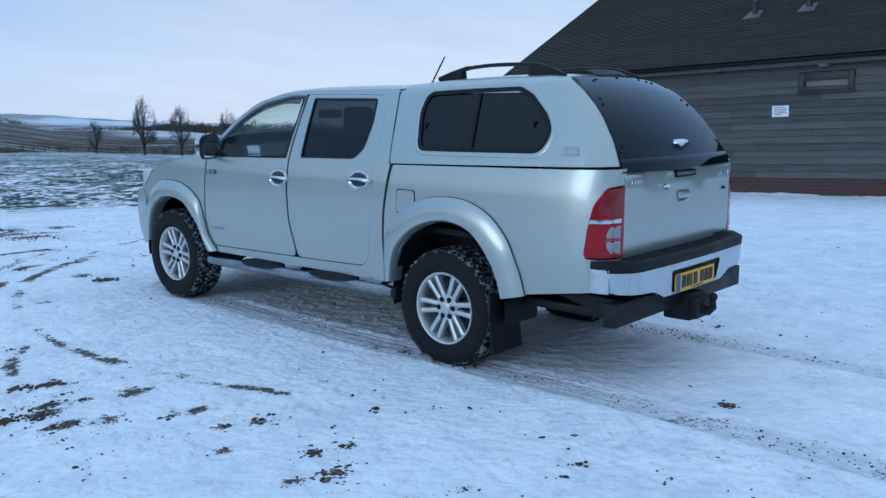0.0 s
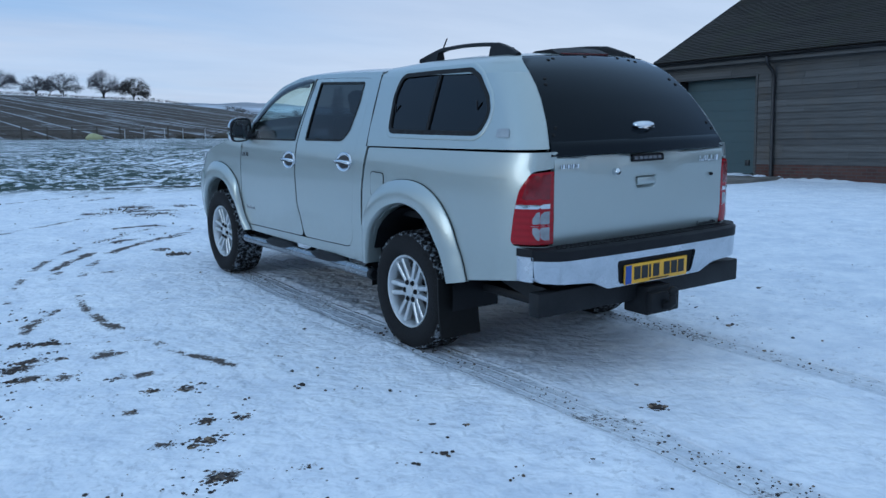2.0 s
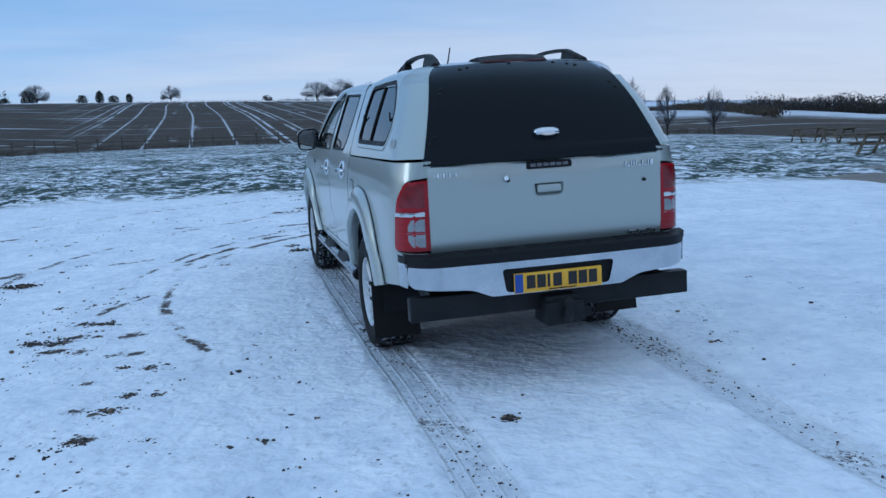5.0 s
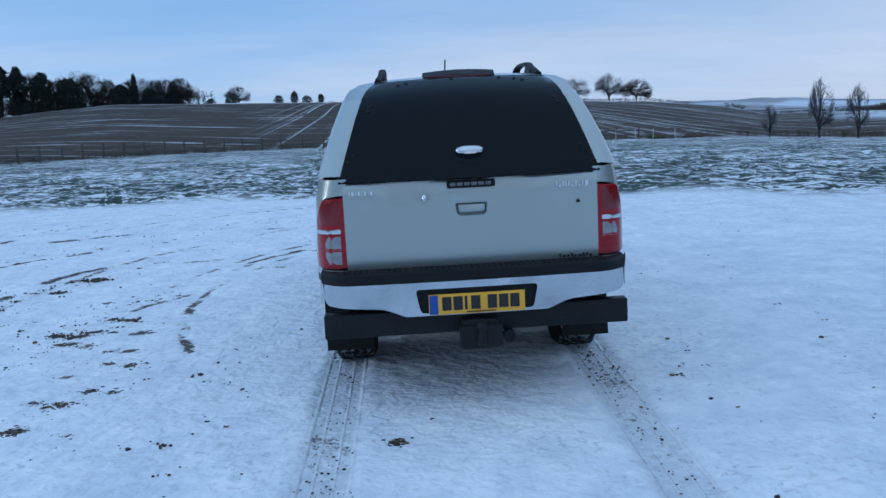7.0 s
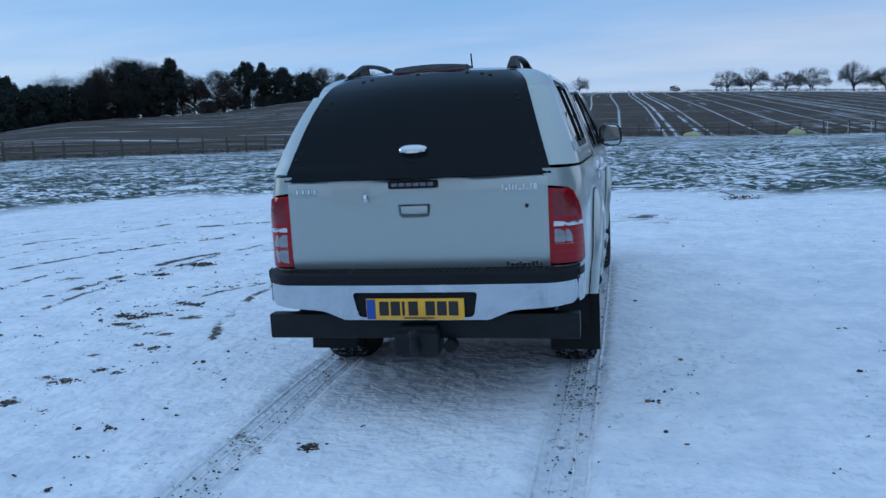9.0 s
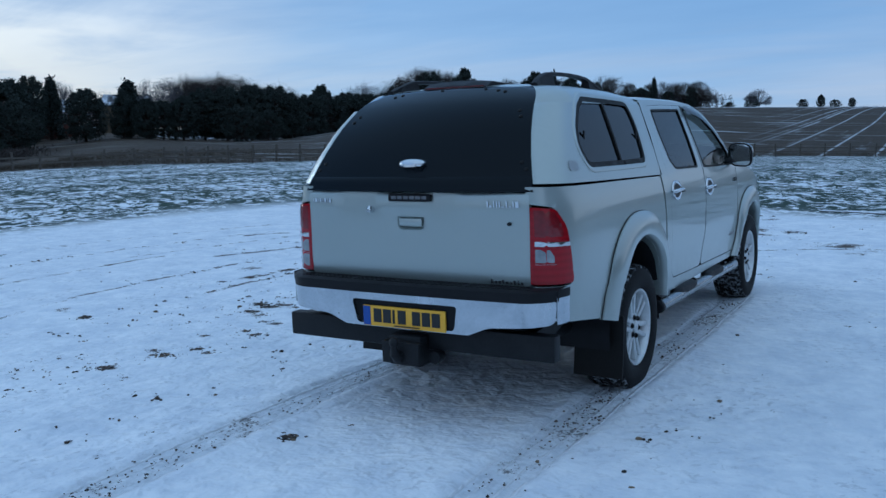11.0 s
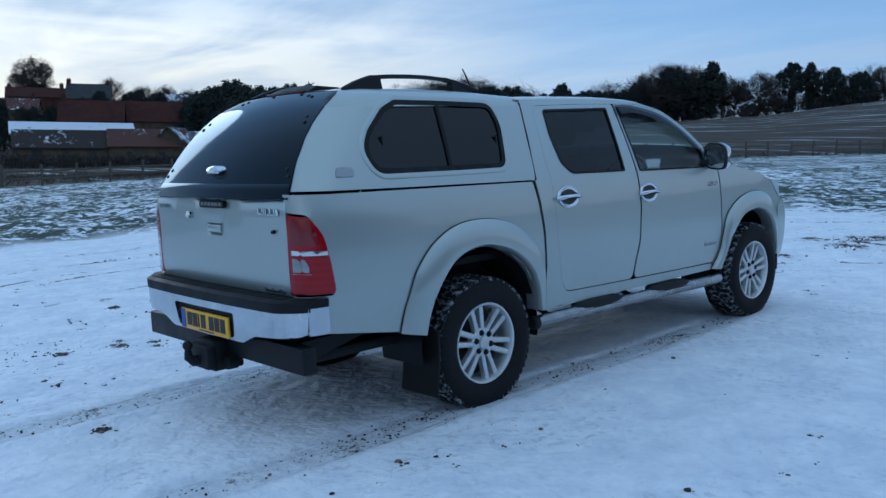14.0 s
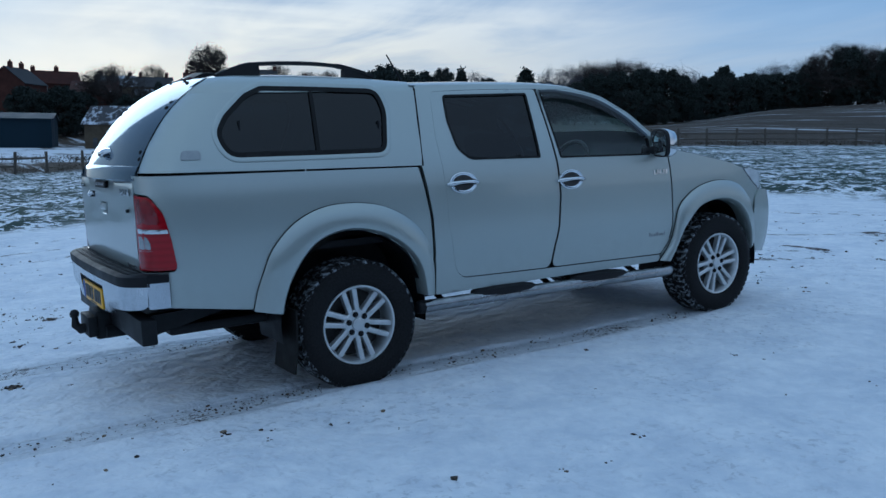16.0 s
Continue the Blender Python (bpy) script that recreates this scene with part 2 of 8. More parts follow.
def hatch_glass_material():
    """Opaque black glass: a dark body under a weak clear reflection."""
    m = Nodes("smoked_hatch_glass")
    m.set(color=(0.0015, 0.002, 0.003), rough=0.4, spec=0.0)
    g = m.n.new("ShaderNodeBsdfGlossy")
    g.inputs["Roughness"].default_value = 0.06
    g.inputs["Color"].default_value = (0.80, 0.90, 1.0, 1)
    mx = m.n.new("ShaderNodeMixShader")
    m.l.new(m.sheen(0.018), mx.inputs[0])
    m.l.new(m.b.outputs[0], mx.inputs[1])
    m.l.new(g.outputs[0], mx.inputs[2])
    m.l.new(mx.outputs[0], m.out.inputs[0])
    return m.mat


BLACK_GLASS = hatch_glass_material()
DARK_GLASS = glass_material("privacy_glass", (0.05, 0.062, 0.075), 1.0)
CLEAR_GLASS = glass_material("clear_glass", (0.80, 0.89, 0.86), 1.0)
RED_LENS = tail_material()
CLEAR_LENS = mottled("clear_lens", (0.20, 0.21, 0.22), (0.34, 0.35, 0.37), 14, 0.12, 0.3, 0.1, 90, 0.05, 1.0)
BRAKE_RED = mottled("brake_red_lens", (0.11, 0.0015, 0.005), (0.20, 0.003, 0.009), 26, 0.10, 0.0, 0.3, 70, 0.04, 0.4)
DARK_RED = mottled("dark_red_lens", (0.05, 0.002, 0.003), (0.08, 0.003, 0.005), 20, 0.15)
HEAD_LENS = mottled("headlight_lens", (0.55, 0.58, 0.61), (0.76, 0.79, 0.82), 24, 0.12, 0.15, 0.1, 70, 0.05, 1.0)
MIRROR = Nodes("mirror_silver").set(color=(0.85, 0.87, 0.88), metal=1.0, rough=0.02)
SEAT = mottled("seat_cloth", (0.03, 0.03, 0.032), (0.06, 0.06, 0.063), 20, 0.9)
YELLOW = mottled("yellow_plate", (0.78, 0.42, 0.02), (0.84, 0.48, 0.03), 20, 0.4)
EU_BLUE = mottled("blue_strip", (0.02, 0.06, 0.30), (0.03, 0.08, 0.36), 20, 0.4)
INK = mottled("plate_ink", (0.01, 0.01, 0.01), (0.02, 0.02, 0.02), 20, 0.5)

# plastics, rubber and black steel are dull: little shine
for dull in (TRIM, RUBBER, STEEL, TREAD, TREAD_BLOCK, SIDEWALL, SEAT):
    dull.node_tree.nodes["Principled BSDF"].inputs["Specular IOR Level"].default_value = 0.22

# ---- shapes ----
from mathutils.geometry import delaunay_2d_cdt

TRUCK_TILT = TILT


def bm_object(name, bm, material, smooth=True, angle=38):
    bmesh.ops.recalc_face_normals(bm, faces=bm.faces)
    for f in bm.faces:
        f.smooth = smooth
    if smooth:
        for e in bm.edges:
            e.smooth = len(e.link_faces) == 2 and e.calc_face_angle(0) < radians(angle)
    me = bpy.data.meshes.new(name)
    bm.to_mesh(me)
    bm.free()
    for m in material if isinstance(material, (list, tuple)) else (material,):
        me.materials.append(m)
    return new(name, me)


def part(name, bm, material, parent, label="", smooth=True, angle=38):
    ob = bm_object(name, bm, material, smooth, angle)
    ob.parent = parent
    return tagged(ob, label)


def thing(name, m, label, category, group="", kind=""):
    ob = new(name)
    ob.matrix_world = m
    return tagged(ob, label, category, group, kind)


def box(bm, x0, x1, y0, y1, z0, z1, bevel=0.0, segs=2):
    vs = [bm.verts.new((x, y, z)) for x in (x0, x1) for y in (y0, y1) for z in (z0, z1)]
    fs = [bm.faces.new([vs[i] for i in q]) for q in ((0, 1, 3, 2), (4, 6, 7, 5), (0, 4, 5, 1), (2, 3, 7, 6), (0, 2, 6, 4), (1, 5, 7, 3))]
    if bevel:
        es = {e for f in fs for e in f.edges}
        bmesh.ops.bevel(bm, geom=list(es), offset=bevel, segments=segs, profile=0.5, affect="EDGES")
    return bm


def boxed(*a, **k):
    return box(bmesh.new(), *a, **k)


def tube(bm, pts, radii, n=10, cap=True):
    """A round bar along points."""
    pts = [Vector(p) for p in pts]
    radii = [radii] * len(pts) if isinstance(radii, (int, float)) else radii
    rings = []
    side = None
    for i, p in enumerate(pts):
        way = (pts[min(i + 1, len(pts) - 1)] - pts[max(i - 1, 0)]).normalized()
        if side is None:
            side = way.orthogonal().normalized()
        side = (side - way * side.dot(way)).normalized()
        up = way.cross(side)
        rings.append([bm.verts.new(p + (side * math.cos(a) + up * math.sin(a)) * radii[i]) for a in (math.tau * k / n for k in range(n))])
    for a, b in zip(rings, rings[1:]):
        for k in range(n):
            bm.faces.new((a[k], a[(k + 1) % n], b[(k + 1) % n], b[k]))
    if cap:
        bm.faces.new(rings[0][::-1])
        bm.faces.new(rings[-1])
    return bm


def lathe(bm, profile, n=48, axis="X", closed=False):
    """Turns (along, radius) points round an axis."""
    rings = []
    for u, r in profile:
        ring = []
        for k in range(n):
            a = math.tau * k / n
            c, s = r * math.cos(a), r * math.sin(a)
            ring.append(bm.verts.new({"X": (u, c, s), "Y": (c, u, s), "Z": (c, s, u)}[axis]))
        rings.append(ring)
    pairs = list(zip(rings, rings[1:])) + ([(rings[-1], rings[0])] if closed else [])
    for a, b in pairs:
        for k in range(n):
            bm.faces.new((a[k], a[(k + 1) % n], b[(k + 1) % n], b[k]))
    return bm


def rounded(pts, r=0.02, step=0.04):
    """A closed outline with its corners rounded; a point's third number is its own radius."""
    out, n = [], len(pts)
    for i in range(n):
        p, a, b = Vector(pts[i][:2]), Vector(pts[i - 1][:2]), Vector(pts[(i + 1) % n][:2])
        rad = pts[i][2] if len(pts[i]) > 2 else r
        va, vb = a - p, b - p
        la, lb = va.length, vb.length
        turn = math.pi - va.angle(vb)
        if rad <= 0 or turn < 0.12:
            out.append(p)
            continue
        d = min(rad * math.tan(turn / 2), la * 0.48, lb * 0.48)
        p0, p1 = p + va / la * d, p + vb / lb * d
        for k in range(6):
            t = k / 5
            out.append((1 - t) ** 2 * p0 + 2 * t * (1 - t) * p + t * t * p1)
    dense = []
    for i, p in enumerate(out):
        q = out[(i + 1) % len(out)]
        n = max(1, int((q - p).length / step))
        dense += [p.lerp(q, k / n) for k in range(n)]
    return dense


def spline(pts, n=6):
    """An open smooth line through points."""
    pts = [Vector(p) for p in pts]
    ext = [pts[0] * 2 - pts[1]] + pts + [pts[-1] * 2 - pts[-2]]
    out = []
    for a, b, c, d in zip(ext, ext[1:], ext[2:], ext[3:]):
        for k in range(n):
            t = k / n
            out.append(0.5 * (2 * b + (c - a) * t + (2 * a - 5 * b + 4 * c - d) * t * t + (3 * b - a - 3 * c + d) * t ** 3))
    return out + [pts[-1]]


def inset(loop, d):
    """The outline drawn in by d."""
    area = sum(a.x * b.y - b.x * a.y for a, b in zip(loop, loop[1:] + loop[:1]))
    s = 1 if area > 0 else -1
    out = []
    for i, p in enumerate(loop):
        a, b = p - loop[i - 1], loop[(i + 1) % len(loop)] - p
        n = Vector((-a.y - b.y, a.x + b.x))
        out.append(p + n.normalized() * d * s if n.length > 1e-9 else p.copy())
    return out


def sheet(bm, loop, holes, to3d, step=0.07, lip=(), lips=True):
    """Fills an outline less its holes and lays it on a curved surface; lip: the way the edges turn in."""
    verts, edges = [], []
    for lp in [loop, *holes]:
        k = len(verts)
        verts += [Vector(p[:2]) for p in lp]
        edges += [(k + i, k + (i + 1) % len(lp)) for i in range(len(lp))]
    xs, ys = [p[0] for p in loop], [p[1] for p in loop]
    rim = list(verts)
    x = min(xs) + step * 0.5
    while x < max(xs):
        y = min(ys) + step * 0.5
        while y < max(ys):
            q = Vector((x, y))
            if min((q - r).length_squared for r in rim) > (0.4 * step) ** 2:
                verts.append(q)
            y += step
        x += step
    vs, es, fs, *_ = delaunay_2d_cdt(verts, edges, [], 0, 1e-5)

    def inside(q, lp):
        odd = False
        for a, b in zip(lp, lp[-1:] + lp[:-1]):
            if (a[1] > q[1]) != (b[1] > q[1]) and q[0] < (b[0] - a[0]) * (q[1] - a[1]) / (b[1] - a[1]) + a[0]:
                odd = not odd
        return odd

    def kept(f):
        c = sum((Vector(vs[i]) for i in f), Vector((0, 0))) / len(f)
        return inside(c, loop) and not any(inside(c, h) for h in holes)

    fs = [f for f in fs if kept(f)]
    vv = [bm.verts.new(to3d(v[0], v[1])) for v in vs]
    made = []
    for f in fs:
        try:
            made.append(bm.faces.new([vv[i] for i in f]))
        except ValueError:
            pass
    for v in [v for v in vv if not v.link_faces]:
        bm.verts.remove(v)
    if lip:
        rim_e = [e for f in made for e in f.edges if len(e.link_faces) == 1]
        r = bmesh.ops.extrude_edge_only(bm, edges=list(set(rim_e)))
        for v in (g for g in r["geom"] if isinstance(g, bmesh.types.BMVert)):
            v.co += Vector(lip) if not callable(lip) else lip(v.co)
    return bm


def grid_surface(bm, us, vs, to3d):
    rows = [[bm.verts.new(to3d(u, v)) for v in vs] for u in us]
    for a, b in zip(rows, rows[1:]):
        for k in range(len(vs) - 1):
            bm.faces.new((a[k], a[k + 1], b[k + 1], b[k]))
    return bm


def lerp_table(x, table):
    return float(np.interp(x, [r[0] for r in table], [r[1] for r in table]))


def steps(a, b, n):
    return [a + (b - a) * k / (n - 1) for k in range(n)]

# ---- the ground: one sheet from the yard to the far hills ----
HUB = Vector((0, -4, 0))
# azimuth (from ahead, clockwise), distance and height of the paddock fence, of the skyline field, slope of the far hills
LAND = [(-180, 45, -0.9, 150, -1.0, 1.6), (-110, 40, -0.8, 250, 8.0, 2.2), (-95, 38, -0.5, 300, 12.0, 2.2), (-84, 41, -0.42, 300, 14.0, 2.3), (-78, 45, -0.40, 300, 14.5, 2.3), (-70, 46, -0.10, 300, 14.0, 2.2), (-62, 50, 0.15, 280, 12.5, 2.0), (-55, 55, 0.55, 220, 8.0, 1.8),
        (-48, 57, 0.90, 170, 5.0, 1.6), (-43, 52, 1.0, 160, 4.6, 1.5), (-39, 55, 1.15, 170, 5.6, 1.5), (-35, 57, 1.2, 200, 8.6, 1.5), (-26, 62, 1.28, 220, 11.0, 1.6), (-22, 66, 1.42, 220, 12.9, 1.8), (-18, 70, 1.55, 220, 14.4, 2.0), (-8, 79, 1.75, 230, 14.6, 2.2),
        (0, 80, 1.80, 235, 14.3, 2.2), (8, 80, 1.62, 235, 13.3, 2.2), (16, 78, 1.50, 235, 11.6, 2.3)]
LAND += [(20, 78, 1.40, 225, 9.4, 2.25), (23, 78, 1.32, 190, 6.0, 2.15), (26, 76, 1.15, 195, 6.0, 1.95), (32, 72, 0.85, 190, 5.4, 1.7), (37, 60, 0.45, 185, 4.1, 1.3), (41, 54, 0.30, 185, 2.7, 1.0), (46, 50, 0.25, 180, 1.7, 0.8), (60, 40, 0.3, 150, 1.5, 0.8), (90, 40, 0.3, 150, 1.0, 1.3), (180, 45, -0.9, 150, -1.0, 1.6)]
YARD = [(-180, 15), (-100, 12), (-74, 12.4), (-55, 15.5), (-32, 20.0), (-17, 18.0), (-12, 17.6), (2, 15.3), (8, 14.5), (27, 14.1), (38, 16.5), (46, 19), (60, 24), (120, 30), (180, 15)]


def smooth01(x, a, b):
    t = np.clip((x - a) / (b - a), 0, 1)
    return t * t * (3 - 2 * t)


def land(x, y):
    """Height of the land and its kinds (grass, ploughed field, far snow), for arrays of places."""
    x, y = np.asarray(x, float), np.asarray(y, float)
    dx, dy = x - HUB.x, y - HUB.y
    r, az = np.hypot(dx, dy), np.degrees(np.arctan2(dx, dy))
    cols = list(zip(*LAND))
    rf, zf, rr, zr, far = (np.interp(az, cols[0], c) for c in cols[1:])
    ry = np.interp(az, *zip(*YARD))
    plane = 0.0426 * y + 0.0175 * x
    plane = plane + (0.10 + 0.006 * y - plane) * smooth01(x, 4.5, 10.3)
    r0 = 13.5
    s = r0 / np.maximum(r, 1e-6)
    px, py = HUB.x + dx * s, HUB.y + dy * s
    edge = 0.0426 * py + 0.0175 * px
    edge = edge + (0.10 + 0.006 * py - edge) * smooth01(px, 4.5, 10.3)
    z1 = edge + (zf - edge) * np.clip((r - r0) / (rf - r0), 0, 1)
    t = np.clip((r - rf) / (rr - rf), 0, 1)
    z2 = zf + (zr - zf) * (0.85 * t + 0.15 * np.sin(t * np.pi / 2) ** 1.0 * 1.0)
    village = smooth01(-az, 49, 60) * smooth01(-az, -120, -100) * smooth01(r, rf, rf + 14)
    z2 = z2 + village * (np.interp(r, [45, 125, 150, 190, 240, 300], [-0.3, 0.5, 2.6, 6.0, 10.2, 13.2]) - z2)
    z3 = zr - 4.0 * smooth01(r, rr, rr * 1.5)
    zfar = 1.4 + 1400 * np.tan(np.radians(far))
    z4 = z3 + (zfar - z3) * smooth01(r, np.maximum(rr * 1.5, 420), 1400)
    z = np.where(r < r0, plane, np.where(r < rf, z1, np.where(r < rr, z2, z4)))
    grass = smooth01(r, ry - 1.2, ry + 1.0)
    field = smooth01(r, rf - 0.5, rf + 0.8)
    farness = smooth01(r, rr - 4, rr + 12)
    return z, grass, field, farness, r, az


def ground_z(x, y):
    return float(land(np.array([x]), np.array([y]))[0][0])


def near_relief(x, y):
    """Fine relief of the yard in the truck's own plan: wheel ruts, trampled snow."""
    h, rut = np.zeros_like(x), np.zeros_like(x)
    for cx in (-0.78, 0.78):
        drift = 0.02 * np.sin(y * 0.5 + cx) + 0.012 * np.maximum(0, -y - 3) ** 2
        d = np.abs(x - cx - drift)
        m = smooth01(-d, -0.155, -0.115) * smooth01(-y, -3.3, -3.0)
        bank = np.exp(-((d - 0.175) / 0.035) ** 2) * smooth01(-y, -3.2, -2.8)
        h += -0.012 * m + 0.007 * bank
        rut += m
    return h, np.clip(rut, 0, 1)


def build_ground():
    n = 760
    radii = [0.0]
    radii += list(np.arange(0.10, 9.0, 0.05)) + list(np.arange(9.0, 16.0, 0.10)) + list(np.geomspace(16, 90, 60)) + list(np.geomspace(93, 330, 50)) + list(np.geomspace(350, 2600, 26))
    radii = np.array(radii[1:])
    ang = np.linspace(-math.pi, math.pi, n, endpoint=False)
    rr, aa = np.meshgrid(radii, ang, indexing="ij")
    x, y = (rr * np.sin(aa)).ravel(), (-1.5 + rr * np.cos(aa)).ravel()
    z, grass, field, farness, r, az = land(x, y)
    h, rut = near_relief(x, y)
    z = z + h
    rng = np.random.default_rng(4)
    for k in range(40):
        f, ph, way = rng.uniform(1.2, 9.0), rng.uniform(0, 6.28), rng.uniform(0, 6.28)
        z = z + (0.020 / f) * np.sin(f * (x * math.cos(way) + y * math.sin(way)) + ph) * smooth01(-r, -60, -30) * (0.35 + 0.9 * grass)
    for k in range(24):
        f, ph, way = rng.uniform(0.02, 0.09), rng.uniform(0, 6.28), rng.uniform(0, 6.28)
        z = z + 0.02 / f * np.sin(f * (x * math.cos(way) + y * math.sin(way)) + ph) * smooth01(r, 330, 700)
    c = len(x)
    x, y, z = np.append(x, 0), np.append(y, -1.5), np.append(z, -0.064)
    co = np.stack([x, y, z], 1)
    i = np.arange(len(radii) - 1)[:, None] * n + np.arange(n)[None]
    j = np.arange(len(radii) - 1)[:, None] * n + (np.arange(n)[None] + 1) % n
    quads = np.stack([i, j, j + n, i + n], -1).reshape(-1, 4)
    tris = np.stack([np.full(n, c), (np.arange(n) + 1) % n, np.arange(n)], 1)
    me = bpy.data.meshes.new("ground")
    me.vertices.add(len(co))
    me.vertices.foreach_set("co", co.ravel())
    nl = quads.size + tris.size
    me.loops.add(nl)
    me.loops.foreach_set("vertex_index", np.concatenate([quads[:, ::-1].ravel(), tris[:, ::-1].ravel()]))
    me.polygons.add(len(quads) + len(tris))
    me.polygons.foreach_set("loop_start", np.concatenate([np.arange(len(quads)) * 4, quads.size + np.arange(len(tris)) * 3]))
    me.polygons.foreach_set("use_smooth", np.ones(len(quads) + len(tris), bool))
    me.update(calc_edges=True)
    me.validate()
    soil = soil_amount(x, y)
    lines = field_kind(az)
    for name, v in (("grass", grass), ("field", field), ("farness", farness), ("rut", rut), ("soil", soil[:c]), ("rows", lines), ("crest", np.interp(az, [-40, -30, -20, 20, 30], [0.3, 0.6, 0.9, 1, 0.5]) * smooth01(r - np.interp(az, [q[0] for q in LAND], [q[3] for q in LAND]), -14, -3)), ("thaw", smooth01(-az, 42, 48) * smooth01(az, -66, -60)), ("lying", 0.9 * smooth01(az, 25, 29) * smooth01(r, 112, 140) + smooth01(-az, 73.5, 75.5) * smooth01(r, 52, 60) * smooth01(-r, -112, -96))):
        a = me.attributes.new(name, "FLOAT", "POINT")
        a.data.foreach_set("value", np.append(v[:c], 0.0).astype(np.float32))
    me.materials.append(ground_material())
    return tagged(new("ground", me), "snow-covered yard, frosted grass and ploughed fields", "ground", kind="structure")


def field_kind(az):
    """1 where the ploughland carries drill rows, 0 on the rough pasture by the village."""
    return smooth01(az, -11, -5) * smooth01(az, -50, -40) * smooth01(-az, -30, -22)


# arcs of old wheel marks, where gravel shows through: turning circles on the left and ahead
ARCS = [((-6.1, 3.37), (-5.62, 4.55), (-4.59, 5.75)), ((-4.26, 3.52), (-4.1, 4.0), (-3.76, 4.33)), ((-4.49, 1.85), (-4.43, 2.4), (-4.37, 2.86)), ((-5.58, 6.99), (-5.17, 7.19), (-4.55, 7.4)),
        ((-7.43, 5.36), (-7.2, 5.6), (-6.99, 5.8)), ((-6.96, 6.15), (-6.6, 6.6), (-6.27, 7.36)), ((-1.47, 4.69), (-1.05, 5.1), (-0.37, 5.62)), ((-2.26, 3.64), (-2.05, 4.2), (-1.63, 4.81)),
        ((-0.97, 6.41), (-0.7, 6.43), (-0.46, 6.42)), ((-1.27, 5.38), (-1.15, 5.46), (-1.0, 5.52)), ((-0.95, 8.0), (-0.5, 8.1), (0.25, 7.7)), ((-2.97, 4.38), (-2.8, 4.42), (-2.58, 4.43))]
FAINT = [((-2.82, 1.79), (-2.68, 2.1), (-2.48, 2.4))]
rng_a = random.Random(6)
for k, turn_r in enumerate((4.6, 5.1, 6.5, 7.7, 9.2, 9.6, 10.6, 11.8)):
    # concentric turning circles, each kept in two or three stretches
    for j in range(3):
        a0 = rng_a.uniform(96, 190)
        a1 = a0 + rng_a.uniform(12, 36)
        FAINT.append(tuple((2.3 + turn_r * math.cos(radians(a)), 2.0 + turn_r * math.sin(radians(a))) for a in (a0, (a0 + a1) / 2, a1)))
# patches of bare gravel: place and half-width
PATCHES = [(-3.2, 1.04, 0.08), (-2.99, 0.72, 0.08), (-2.9, 1.09, 0.06), (-2.5, 0.93, 0.10), (-2.57, 0.45, 0.06), (-2.47, 0.09, 0.05), (-2.40, -0.51, 0.05), (-2.5, -0.77, 0.09), (-2.72, 1.46, 0.05), (-2.75, 1.01, 0.06), (-3.0, 0.97, 0.09),
           (-2.78, 0.63, 0.10), (-2.43, 0.40, 0.06), (-2.31, 0.03, 0.06), (-2.66, -0.19, 0.05), (-2.22, -0.58, 0.04), (-2.56, -1.17, 0.07), (-2.26, -1.32, 0.05), (-0.46, -1.71, 0.045), (-0.94, 4.22, 0.10), (-1.75, 3.66, 0.08), (-1.0, 4.59, 0.09),
           (-2.34, 6.96, 0.16), (-4.86, 2.71, 0.12), (-3.75, 3.57, 0.12), (-3.92, 2.95, 0.06), (-2.87, 1.51, 0.06), (-4.7, 0.05, 0.12), (-4.3, -0.07, 0.06), (-2.66, -0.70, 0.06)]
# broader bare places ahead of the wheels
PATCHES += [(-0.25, 8.4, 0.34), (-0.2, 7.55, 0.28), (0.38, 8.2, 0.20), (-0.2, 9.9, 0.26), (1.25, 6.85, 0.28), (1.45, 5.95, 0.14), (1.75, 6.25, 0.18), (-0.8, 8.0, 0.24), (2.9, 9.0, 0.3)]


def arc_point(arc, t):
    a, b, c = (Vector(p) for p in arc)
    return (1 - t) ** 2 * a + 2 * t * (1 - t) * (2 * b - (a + c) / 2) + t * t * c


def soil_amount(x, y):
    out = np.zeros_like(x)
    near = np.hypot(x + 2, y - 3) < 14
    for arcs, most, wide in ((ARCS, 1.08, 0.075), (FAINT, 0.85, 0.055)):
        for arc in arcs:
            pts = np.array([arc_point(arc, t) for t in np.linspace(0, 1, 50)])
            d = np.full(x.shape, 9.0)
            for p in pts:
                d[near] = np.minimum(d[near], np.hypot(x[near] - p[0], y[near] - p[1]))
            out = np.maximum(out, most * np.exp(-(d / wide) ** 2))
    for px, py, w in PATCHES:
        out = np.maximum(out, 0.72 * np.exp(-(((x - px) / (w * 1.5)) ** 2 + ((y - py) / (w * 1.1)) ** 2)))
    return out


